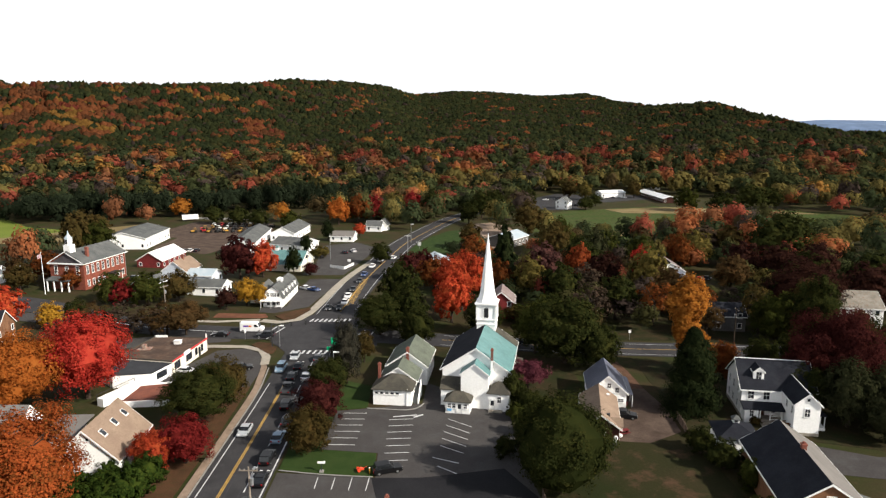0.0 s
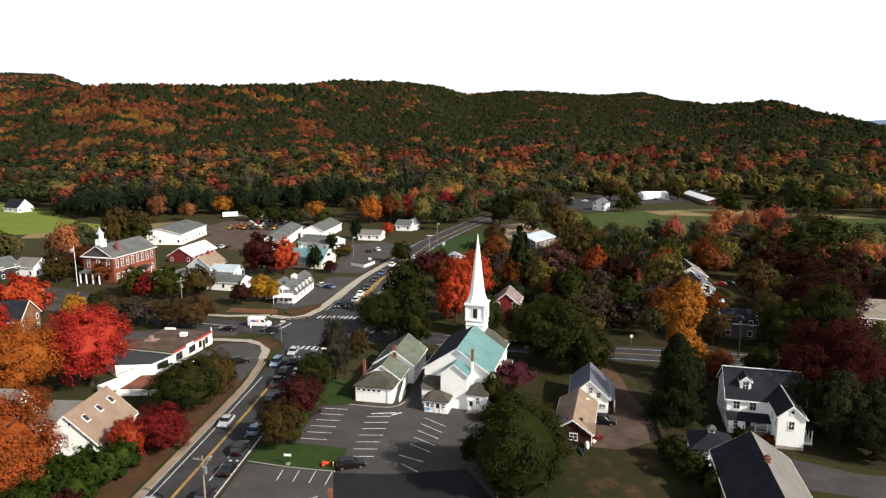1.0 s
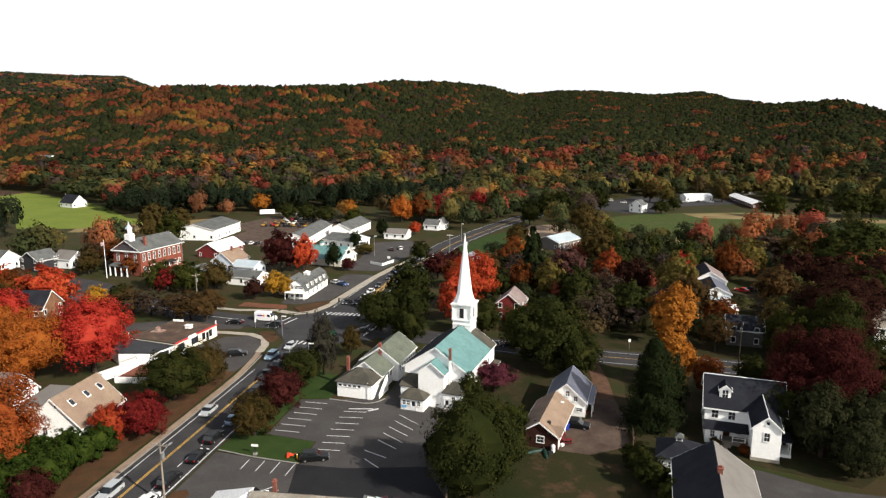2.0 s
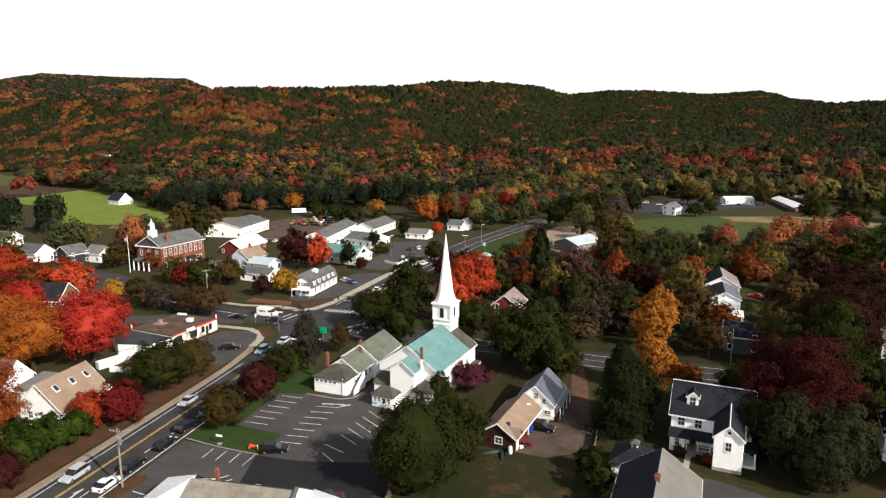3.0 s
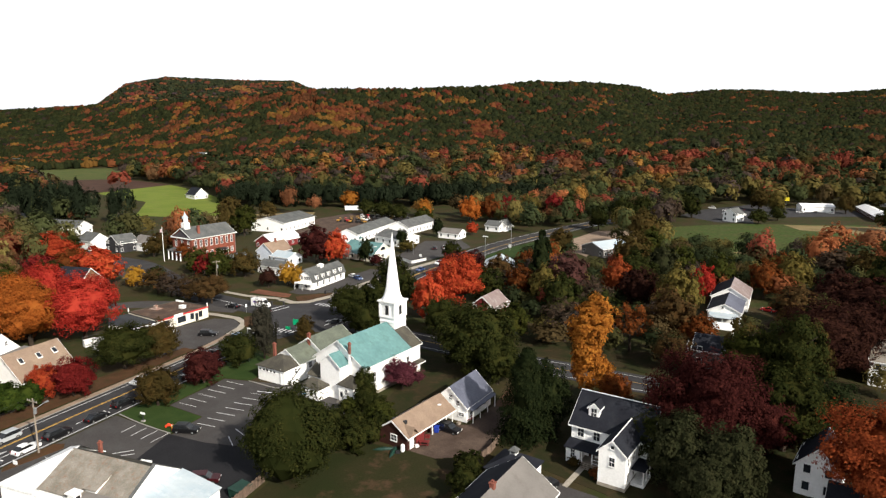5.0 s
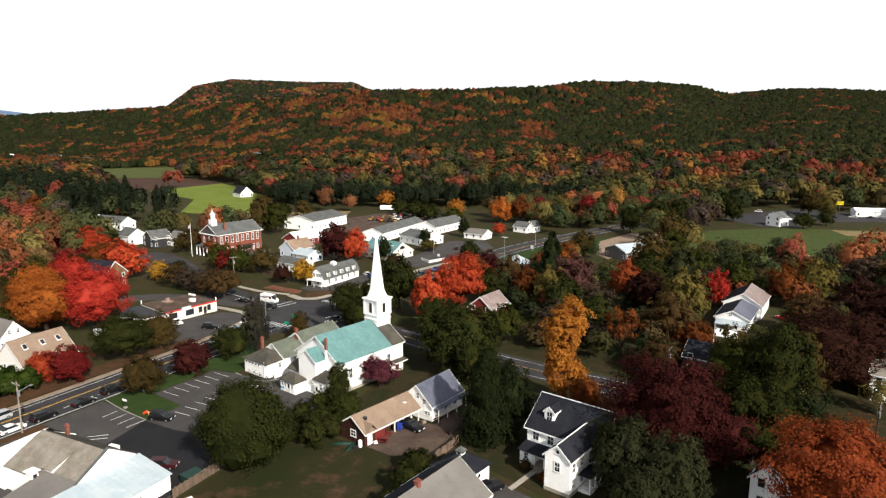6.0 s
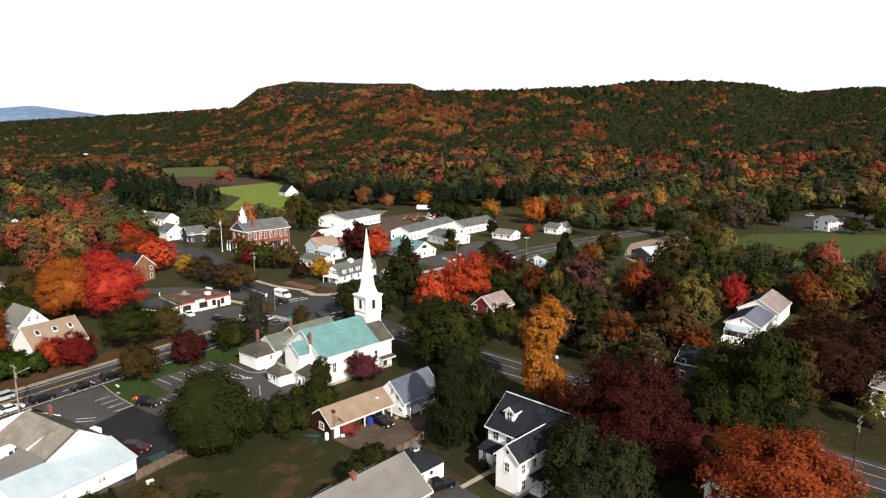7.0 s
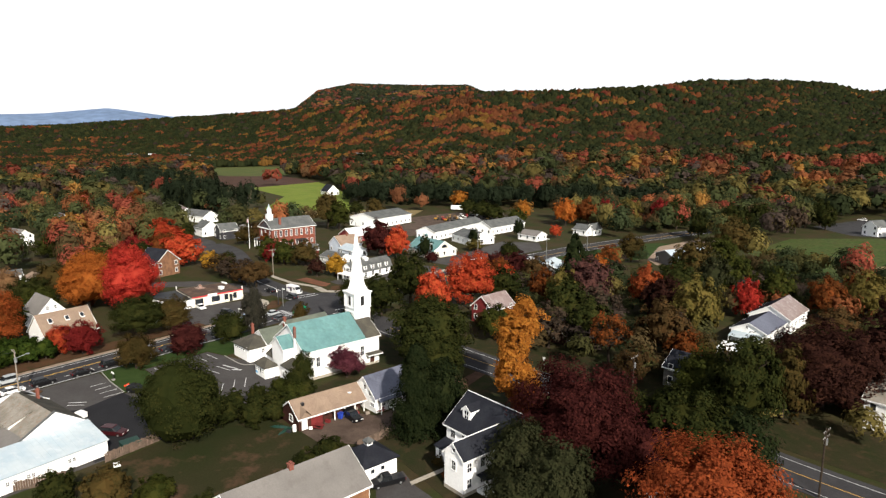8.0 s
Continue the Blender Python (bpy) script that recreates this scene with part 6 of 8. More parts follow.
def trunk_mesh(seed, limbs, reach):
    """A tapered trunk of unit height with limbs that fork into the crown."""
    rng = random.Random(seed)
    g = Geo()
    pts = [(0, 0, 0), (0.01, 0.005, 0.25), (-0.01, 0.01, 0.5), (0.01, -0.01, 0.8)]
    for i, (r0, r1) in enumerate(((0.042, 0.032), (0.032, 0.025), (0.025, 0.010))):
        g.rod(pts[i], pts[i + 1], r0, r1, 8)
    for k in range(limbs):
        a, z = 2.4 * k + rng.random(), 0.26 + 0.5 * k / limbs
        q = (math.cos(a) * 0.17 * reach, math.sin(a) * 0.17 * reach, z + 0.16)
        e = (math.cos(a + 0.3) * 0.30 * reach, math.sin(a + 0.3) * 0.30 * reach, z + 0.28)
        g.rod((0, 0, z), q, 0.017, 0.011, 6)
        g.rod(q, e, 0.011, 0.003, 5)
        for s in (-0.7, 0.7, 1.3):
            f = (q[0] + math.cos(a + s) * 0.15 * reach, q[1] + math.sin(a + s) * 0.15 * reach, q[2] + 0.13)
            g.rod(q, f, 0.007, 0.002, 4)
    me = g.mesh("trunk")
    me.materials.append(BARK)
    return me


TRUNK = [trunk_mesh(3, 7, 1.0), trunk_mesh(8, 8, 1.1), trunk_mesh(5, 14, 1.2)]
SPECIES_WORDS = {"green": "green", "dark": "dark green", "conifer": "dark evergreen", "olive": "olive-brown", "yellowgreen": "yellow-green", "yellow": "bright yellow", "gold": "golden orange",
                 "orange": "orange", "rust": "rust-orange", "red": "bright red", "scarlet": "scarlet", "maroon": "deep maroon", "brown": "brown", "crimson": "crimson red", "tan": "pale tan half-bare", "russet": "russet orange", "hedge": "leafy green", "turning": "half-green half-red", "umber": "dark umber-brown", "greyed": "grey-brown half-bare", "bare": "nearly bare grey-brown", "sage": "grey-green", "plum": "plum-red", "mauve": "mauve-brown"}
tree_count = 0


def tree(x, y, h, r, hue, shape="round", low=0.18, name="tree", where="", mid=None):
    """A tree with its foot at (x, y): height h, crown radius r; low: share of the height below the crown."""
    global tree_count
    tree_count += 1
    rng = random.Random(tree_count * 13)
    z = gz(x, y)
    noun = {"cone": "conifer", "shrub": "shrub"}.get(shape, "tree")
    word = SPECIES_WORDS[hue]
    th = thing(noun, x, y, z, rng.uniform(0, 360), "%s autumn %s %s" % (word, noun, where or "on leafy ground"), noun, "trees of the village")
    part("trunk", TRUNK[2 if hue == "bare" or shape == "thin" else tree_count % 2], None, th).scale = (min(h * 0.9, r * (1.9 if shape != "cone" else 0.8)), min(h * 0.9, r * (1.9 if shape != "cone" else 0.8)), h * (0.8 if shape != "shrub" else 0.5))
    kind = shape + ("_near" if r > 5.3 and y < 116 or r > 8 and y < 170 else "_far" if y > 150 else "")
    kind = kind if kind in CROWN else shape
    crown = part("crown", CROWN[kind][tree_count % len(CROWN[kind])], None, th)
    half = h * (1 - low) / 2
    crown.location = (0, 0, UNIT * (h - half * 1.04))
    k = {"cone": 1.0, "shrub": 1.0, "round": 1.2, "dome": 1.22, "egg": 1.2}.get(shape, 1.36)
    crown.scale = (r * k * rng.uniform(0.94, 1.06), r * k * rng.uniform(0.94, 1.06), half * (1.2 if shape != "cone" else 1.0))
    crown.material_slots[0].link = "OBJECT"
    crown.material_slots[0].material = LEAF[hue]
    return th


ROAD_SIDE = "beside the main road"
LOT = "at the edge of the car park"
YARD = "in a back yard"
# x, y, height, radius, hue, shape, foot share, where
TREES = (
    # left of the road
    (-65.5, 113.0, 16, 7.4, "red", "round", 0.12, "beside the corner store"), (-73, 105, 15, 7.2, "orange", "round", 0.12, YARD), (-52.8, 73.4, 16.0, 7.6, "turning", "spread", 0.03, YARD),
    (-45.6, 81.4, 4.6, 2.8, "hedge", "shrub", 0.01, "against the gable of the shingle house"), (-49.6, 79.6, 4.2, 2.6, "hedge", "shrub", 0.01, "against the gable of the shingle house"), (-46.5, 77, 4.8, 3.0, "hedge", "shrub", 0.01, "against the gable of the shingle house"), (-51.5, 76.5, 4.6, 3.0, "hedge", "shrub", 0.01, YARD), (-50, 72.5, 5.2, 3.2, "hedge", "shrub", 0.01, YARD),
    (-47, 66, 6, 4, "green", "round", 0.03, ROAD_SIDE), (-42.2, 86.4, 6.8, 2.9, "scarlet", "round", 0.05, ROAD_SIDE), (-38.3, 89.2, 7.6, 4.0, "crimson", "round", 0.05, ROAD_SIDE),
    (-41.2, 103.0, 9.9, 5.9, "dark", "round", 0.1, ROAD_SIDE), (-39.6, 111.0, 8.6, 4.2, "olive", "round", 0.04, ROAD_SIDE),
    (-109, 152, 13, 7, "scarlet", "round", 0.04, "by the green"), (-118, 150, 12, 6, "rust", "round", 0.04, "by the green"), (-97.3, 155.8, 6.5, 3.4, "yellow", "round", 0.04, "by the green"), (-93, 160, 6.5, 3.2, "dark", "round", 0.08, "by the green"),
    (-100, 128, 13, 5.5, "red", "round", 0.04, YARD), (-88, 112, 14, 6.5, "orange", "round", 0.04, YARD), (-78, 108, 12, 5, "rust", "round", 0.04, YARD),
    (-67, 84, 9, 4.6, "dark", "round", 0.02, YARD), (-75, 94, 9, 4.6, "green", "round", 0.02, YARD), (-85, 95, 10, 5, "dark", "round", 0.02, YARD), (-96, 105, 11, 5.2, "olive", "round", 0.02, YARD), (-92, 119, 10, 4.8, "dark", "round", 0.02, YARD), (-109, 118, 11, 5.2, "dark", "round", 0.02, YARD),
    (-118, 128, 11, 5.6, "green", "round", 0.02, YARD), (-102, 94, 10, 5, "tan", "round", 0.02, YARD), (-84, 124, 8, 4.0, "rust", "round", 0.02, YARD), (-112, 138, 11, 5.2, "dark", "round", 0.02, YARD), (-121, 142, 11, 5.4, "crimson", "round", 0.02, YARD),
    # car park and hall
    (-20.8, 104.0, 7.4, 4.0, "maroon", "round", 0.03, LOT), (-20.6, 92.4, 7.6, 4.1, "olive", "round", 0.03, LOT), (-21.2, 114.6, 7.4, 4.0, "dark", "round", 0.03, LOT), (-18.6, 119.6, 13.6, 3.0, "greyed", "egg", 0.03, "beside the church hall"),
    (-16.6, 131.5, 7, 2.4, "olive", "egg", 0.08, "behind the hall"), (16.4, 82.0, 13.8, 6.6, "dark", "dome", 0.0, LOT), (-14.9, 150, 10.5, 5.6, "dark", "round", 0.08, "beside the crossing"), (-9, 152, 12, 5.2, "dark", "egg", 0.08, "behind the church"),
    (-10.5, 165, 15.5, 6.0, "dark", "egg", 0.06, "behind the church"), (-6, 141, 9, 4, "dark", "round", 0.06, "behind the hall"), (5.5, 172, 16, 6.2, "scarlet", "spread", 0.1, "behind the church"), (2.5, 160, 13, 4.6, "scarlet", "round", 0.06, "behind the church"),
    (10, 150, 10, 4.5, "dark", "round", 0.08, "behind the church"), (12.6, 108.8, 6.9, 2.3, "dark", "egg", 0.04, "beside the church"), (17.4, 105.4, 3.6, 2.4, "dark", "shrub", 0.02, "beside the church"), (20.6, 100.4, 5, 2.6, "green", "round", 0.06, "beside the church"), (15.0, 105.2, 5.2, 2.4, "dark", "round", 0.04, "beside the church"),
    (16.3, 116.8, 6.4, 3.3, "plum", "spread", 0.06, "beside the church wall"), (26, 131, 15, 7.8, "dark", "round", 0.06, "behind the church"), (20.5, 137, 12, 5, "green", "round", 0.08, "behind the church"), (32, 127, 10, 4.4, "dark", "round", 0.06, YARD),
    # right-hand yards
    (9.6, 91.4, 3.2, 2.2, "dark", "shrub", 0.02, LOT), (13.5, 93, 4.2, 2.6, "dark", "shrub", 0.02, LOT), (16.4, 89.4, 5.0, 3.2, "dark", "shrub", 0.02, LOT), (20.5, 92, 4.6, 2.6, "dark", "shrub", 0.02, LOT), (21.6, 95.4, 4.2, 2.4, "dark", "shrub", 0.02, LOT), (21.6, 99, 4.4, 2.5, "dark", "shrub", 0.02, LOT), (18.0, 94.6, 4.4, 2.6, "dark", "shrub", 0.02, LOT), (17.4, 98.2, 4.0, 2.4, "dark", "shrub", 0.02, LOT), (13.2, 98.0, 3.6, 2.2, "dark", "shrub", 0.02, LOT), (12.4, 103.4, 3.2, 2.0, "green", "shrub", 0.02, LOT),
    # trees at (119, 111) and (124, 119) stay unseen, added to shade the verge
    (20.8, 62.0, 5.0, 3.2, "dark", "shrub", 0.02, YARD), (25.8, 66.2, 5.4, 3.6, "olive", "shrub", 0.02, YARD), (30.6, 70.2, 4.2, 3.0, "green", "shrub", 0.02, YARD), (119, 111, 13, 5, "dark", "round", 0.05, "beside the street"), (124, 119, 13, 5, "dark", "round", 0.05, "beside the street"), (40.2, 72, 4.6, 3.0, "dark", "shrub", 0.02, "beside the barn"), (52.6, 101.6, 1.5, 1.2, "olive", "shrub", 0.02, "beside the farmhouse"), (56.5, 99.4, 1.6, 1.3, "rust", "shrub", 0.02, "beside the farmhouse"),
    (43.6, 107.2, 15.5, 5.6, "conifer", "cone", 0.04, "between the houses"), (46.0, 111.0, 12.5, 3.8, "conifer", "egg", 0.04, "between the houses"), (50.2, 126.2, 20.6, 4.2, "gold", "ragged", 0.01, "beside the street"), (55.5, 121.2, 8.2, 2.8, "rust", "round", 0.1, "beside the street"),
    (70.8, 111, 18.5, 7.2, "maroon", "spread", 0.05, "behind the farmhouse"), (67.6, 100.8, 12, 4.6, "sage", "egg", 0.05, "beside the farmhouse"), (73.6, 99.4, 11.5, 4.8, "sage", "round", 0.05, "beside the farmhouse"), (70.4, 95.0, 8.5, 3.8, "sage", "round", 0.05, "beside the farmhouse"),
    (78.5, 116, 11, 4.6, "maroon", "round", 0.05, "behind the farmhouse"), (64.5, 124, 8, 3.6, "dark", "round", 0.02, "beside the street"), (73, 124, 10, 5, "dark", "round", 0.02, "beside the street"), (81.5, 119.5, 14, 6.4, "dark", "round", 0.02, "beside the street"), (88, 124, 11, 5, "conifer", "round", 0.02, "beside the street"), (84, 141, 17, 6, "dark", "egg", 0.03, "across the street"), (77, 144, 12, 5.5, "green", "round", 0.03, "across the street"), (64, 106, 9, 4, "dark", "round", 0.02, "behind the farmhouse"), (41.2, 87.2, 4.6, 3.0, "dark", "shrub", 0.02, "beside the barn"), (39.6, 92, 4.2, 2.8, "dark", "shrub", 0.02, "beside the barn"), (43, 82, 4.4, 2.6, "green", "shrub", 0.02, "beside the barn"), (91.6, 100.3, 17.8, 7.8, "russet", "spread", 0.10, "beside the drive"),
    (80, 146, 9, 5, "dark", "round", 0.06, "across the street"), (92, 160, 15.2, 9.4, "umber", "round", 0.03, "across the street"), (87.6, 151, 13.6, 4.8, "olive", "egg", 0.03, "across the street"), (100, 172, 15, 7.5, "umber", "round", 0.03, "across the street"), (92, 168, 13, 6.5, "dark", "round", 0.03, "across the street"),
    (62.6, 147.5, 9.5, 3.4, "brown", "thin", 0.1, "across the street"), (76.4, 150.5, 13, 4.0, "olive", "thin", 0.06, "across the street"), (67, 163, 9, 4.2, "rust", "round", 0.1, "across the street"), (61, 167, 13, 5.6, "brown", "round", 0.1, "across the street"), (53, 157, 12, 4.2, "rust", "thin", 0.12, "across the street"), (45, 163, 12, 5.5, "dark", "round", 0.03, "across the street"),
    (38, 158, 11, 5, "bare", "thin", 0.12, "across the street"), (26.3, 154.4, 9.0, 4.3, "green", "round", 0.05, "across the street"), (33, 175, 13, 5.5, "dark", "round", 0.03, YARD), (40, 178, 12, 5.0, "bare", "thin", 0.12, YARD), (61, 186.5, 15, 6.2, "yellowgreen", "round", 0.03, YARD), (50, 195, 12, 5.4, "umber", "round", 0.03, YARD),
    (29.8, 191.7, 14.6, 7.2, "mauve", "round", 0.03, YARD), (20, 203, 19, 5.2, "conifer", "cone", 0.03, YARD), (43.0, 200, 13.4, 4.2, "russet", "round", 0.04, YARD), (47, 214, 13, 6, "dark", "round", 0.04, YARD),
    (53.5, 223, 14, 5.2, "sage", "egg", 0.03, YARD), (58, 228, 13.5, 5.4, "green", "round", 0.03, YARD), (66, 210.6, 10.5, 3.6, "red", "round", 0.03, YARD), (70, 224, 12, 5, "green", "round", 0.03, YARD), (82.4, 220, 12.5, 4.8, "rust", "round", 0.08, "beside the meadow"),
    (88, 237.5, 11, 4.6, "rust", "round", 0.08, "beside the meadow"), (90.4, 228, 13, 6, "yellowgreen", "round", 0.08, "beside the meadow"), (88.4, 193.5, 11, 5.5, "brown", "round", 0.03, YARD), (99, 210, 12, 6, "umber", "round", 0.03, YARD), (106, 200, 13, 6.5, "umber", "round", 0.03, YARD),
    (110, 190, 13, 6.5, "dark", "round", 0.03, YARD), (118, 225, 18, 9, "dark", "round", 0.06, YARD), (130, 240, 18, 9, "dark", "round", 0.06, YARD), (112, 248, 12, 6, "olive", "round", 0.08, "beside the meadow"), (104, 256, 10, 7, "bare", "round", 0.1, "beside the meadow"),
    (112, 166, 14, 7, "umber", "round", 0.03, "across the street"), (118, 200, 14, 7, "umber", "round", 0.03, YARD), (124, 182, 14, 7, "dark", "round", 0.03, YARD), (26, 186, 12, 5, "yellowgreen", "round", 0.03, YARD), (9.5, 183, 11, 4.6, "dark", "round", 0.03, YARD), (17, 190, 10, 4.6, "rust", "round", 0.03, YARD),
    (6, 205, 10, 4.6, "brown", "round", 0.03, YARD), (-2.5, 196, 10, 5, "rust", "round", 0.03, YARD), (-11, 207, 9, 4.6, "maroon", "round", 0.08, ROAD_SIDE), (-6, 213, 9, 4.4, "maroon", "round", 0.08, ROAD_SIDE), (10, 222, 9, 4, "rust", "round", 0.03, YARD),
    (16, 228, 8, 3.6, "orange", "round", 0.03, YARD), (3, 192, 9, 4, "scarlet", "round", 0.03, YARD),
    (42, 240, 15, 6.5, "olive", "round", 0.03, YARD), (46, 254, 14, 6, "green", "round", 0.03, YARD), (12, 244, 9, 4.4, "rust", "round", 0.03, YARD), (12, 262, 11, 5, "olive", "round", 0.03, YARD),
    (40, 292, 16, 7, "olive", "round", 0.08, "beside the meadow"), (-90, 320, 9, 5.6, "dark", "round", 0.04, "behind the barns"), (-102, 325, 10, 6, "dark", "round", 0.04, "behind the barns"), (-116, 331, 9, 5.5, "dark", "round", 0.04, "behind the barns"), (-74, 317, 8.5, 5, "green", "round", 0.04, "behind the barns"), (-158, 297, 10, 5, "olive", "egg", 0.04, "behind the warehouse"), (-166, 290, 8, 4.6, "dark", "round", 0.04, "behind the warehouse"), (-52, 328, 14, 6, "orange", "round", 0.08, "behind the bungalow"), (-43, 335, 15, 7, "rust", "round", 0.08, "behind the bungalow"), (-34, 338, 14, 5, "crimson", "round", 0.08, "behind the white house"), (-25, 345, 15, 6, "yellowgreen", "round", 0.08, "behind the white house"),
    (-16, 362, 14, 5, "crimson", "round", 0.08, ROAD_SIDE), (-4, 352, 16, 6, "dark", "round", 0.06, ROAD_SIDE), (22, 352, 15, 6, "dark", "round", 0.06, ROAD_SIDE), (30, 366, 15, 6, "dark", "egg", 0.06, ROAD_SIDE), (14, 330, 12, 5, "dark", "round", 0.06, ROAD_SIDE), (44, 374, 13, 6, "bare", "round", 0.08, "beside the meadow"),
    (152, 349, 15, 8, "dark", "round", 0.05, "on the meadow"), (144, 380, 14, 7, "green", "round", 0.05, "on the meadow"), (184, 385, 15, 9, "dark", "round", 0.05, "on the meadow"), (196, 388, 14, 8, "dark", "round", 0.05, "on the meadow"), (222, 412, 10, 5.5, "red", "round", 0.05, "beside the meadow"), (86, 386, 8, 5, "dark", "round", 0.05, "beside the white house"), (53, 396, 13, 5, "dark", "round", 0.05, ROAD_SIDE), (48, 410, 13, 5.5, "dark", "round", 0.05, ROAD_SIDE), (96, 404, 8, 4.5, "dark", "round", 0.05, "beside the white house"), (97, 438, 13, 5, "yellowgreen", "round", 0.04, "at the roadside shops"), (88, 448, 13, 5.5, "olive", "round", 0.04, "at the roadside shops"), (134, 452, 12, 5, "olive", "round", 0.04, "at the roadside shops"),
    (-425, 464, 16, 10, "yellowgreen", "round", 0.02, "at the edge of the far field"), (-404, 450, 15, 8, "tan", "round", 0.02, "at the edge of the far field"), (19, 161, 4.5, 3.2, "olive", "round", 0.02, YARD), (-143, 357, 11, 6, "gold", "round", 0.08, "behind the machine yard"), (-82, 336, 11, 4, "gold", "egg", 0.08, "behind the machine yard"),
    # round the inn and the green
    (-93, 178, 9, 4.4, "green", "round", 0.02, "on the green"), (-89, 176.4, 8, 3.2, "crimson", "egg", 0.02, "on the green"), (-82.5, 177, 9.5, 5.0, "green", "round", 0.02, "on the green"), (-75, 180, 9.5, 4.8, "olive", "round", 0.02, "on the green"), (-61.5, 150.0, 8.5, 4.6, "brown", "spread", 0.08, "on the green"), (-78, 151.4, 7.5, 5.2, "bare", "thin", 0.08, "on the green"), (-70, 150.4, 7.5, 4.6, "bare", "thin", 0.08, "on the green"), (-84, 152, 8, 5.0, "brown", "thin", 0.08, "on the green"), (-66, 150.0, 8.5, 5.0, "brown", "thin", 0.08, "on the green"),
    (-58.8, 171.8, 6.5, 3.0, "umber", "round", 0.08, "beside the inn"), (-66, 208.5, 15, 6.2, "maroon", "round", 0.04, "behind the inn"), (-59.2, 211, 12.5, 4.6, "scarlet", "round", 0.04, "behind the inn"), (-50.6, 217.6, 9.5, 2.8, "conifer", "egg", 0.03, "beside the green-roofed house"), (-110, 189.0, 6.5, 3.0, "rust", "round", 0.1, "before the brick hall"), (-126, 189.5, 8, 4, "olive", "round", 0.05, "beside the hall"),
    (-164, 161, 11, 5.4, "crimson", "round", 0.04, YARD), (-146, 164, 13, 6.2, "scarlet", "spread", 0.04, YARD), (-135, 138, 12, 5.6, "tan", "round", 0.06, YARD), (-284, 191, 14, 6.4, "rust", "round", 0.04, YARD), (-261, 210, 15, 6.6, "rust", "round", 0.04, YARD), (-218, 166, 9, 5, "crimson", "round", 0.04, YARD), (-163, 184, 8, 3.8, "dark", "round", 0.02, YARD), (-162, 130, 10, 7, "green", "round", 0.03, YARD), (-137, 165, 9, 5, "scarlet", "round", 0.04, "by the green"),
    (-41.8, 72.5, 5.8, 3.4, "hedge", "shrub", 0.01, ROAD_SIDE), (-42.2, 76.2, 5.8, 3.2, "hedge", "shrub", 0.01, ROAD_SIDE), (-41.6, 79.6, 5.4, 3.0, "hedge", "shrub", 0.01, ROAD_SIDE), (-41.0, 82.8, 5.0, 2.8, "hedge", "shrub", 0.01, ROAD_SIDE), (-46.0, 72.4, 6.0, 3.6, "hedge", "shrub", 0.01, ROAD_SIDE), (-41.2, 68.6, 5.8, 3.2, "hedge", "shrub", 0.01, ROAD_SIDE), (-45.4, 68.4, 6.0, 3.6, "hedge", "shrub", 0.01, ROAD_SIDE), (-39.4, 67.4, 6, 3.0, "maroon", "round", 0.02, ROAD_SIDE),
    (-54.5, 176.2, 7.6, 3.6, "yellow", "round", 0.12, "beside the inn"), (-50.5, 175.6, 6.5, 2.6, "yellow", "round", 0.12, "beside the inn"),

    (-138, 245, 19, 7, "olive", "egg", 0.05, "behind the hall"), (-131, 246, 15, 6, "green", "egg", 0.05, "behind the hall"), (-125, 203, 9, 5, "rust", "round", 0.08, "beside the hall"), (-133, 200, 8, 4, "brown", "round", 0.03, YARD),
    (-53, 252, 8, 2.5, "conifer", "egg", 0.04, "beside the farm shop"), (-49.5, 281, 9, 2.8, "conifer", "egg", 0.04, "beside the bungalow"), (-46, 243, 5, 3.6, "yellowgreen", "round", 0.04, "beside the farm shop"),
    (-37, 292, 6, 3, "scarlet", "round", 0.08, "beside the bungalow"), (-22, 232, 8, 4, "dark", "round", 0.06, ROAD_SIDE), (-44, 214, 4.5, 2.6, "maroon", "round", 0.05, "beside the drive"),
)
for spec in TREES:
    tree(*spec[:7], where=spec[7])


# ---- vehicles ----
PAINTS = {}


def car_paint(name, rgb):
    if name not in PAINTS:
        m = surface("car_paint_" + name, rgb, tuple(c * 0.92 for c in rgb), 2, 20, 0.3, 0.0, metal=0.0, spec=0.18, grain=0.02)
        m.node_tree.nodes["Principled BSDF"].inputs["Coat Weight"].default_value = 0.05
        PAINTS[name] = m
    return PAINTS[name]


COLOURS = {"black": (0.008, 0.008, 0.009), "white": (0.75, 0.75, 0.75), "silver": (0.36, 0.38, 0.40), "grey": (0.055, 0.058, 0.064), "blue": (0.02, 0.05, 0.16), "pale_blue": (0.22, 0.32, 0.42), "dark_red": (0.036, 0.006, 0.008), "red": (0.38, 0.02, 0.02), "dark": (0.016, 0.018, 0.022)}
WORD = {"pale_blue": "pale blue", "dark_red": "dark red", "dark": "dark grey"}


def across(profile, half, inset):
    """A side profile of (y, z) drawn out across the car, with softened flanks."""
    cy, cz = sum(y for y, _ in profile) / len(profile), sum(z for _, z in profile) / len(profile)
    rings = []
    for x, k in ((-half, inset), (-half + 0.09, 0.0), (half - 0.09, 0.0), (half, inset)):
        rings.append([(x, y + (cy - y) * k, z + (cz - z) * k) for y, z in profile])
    return Geo().loft(rings)


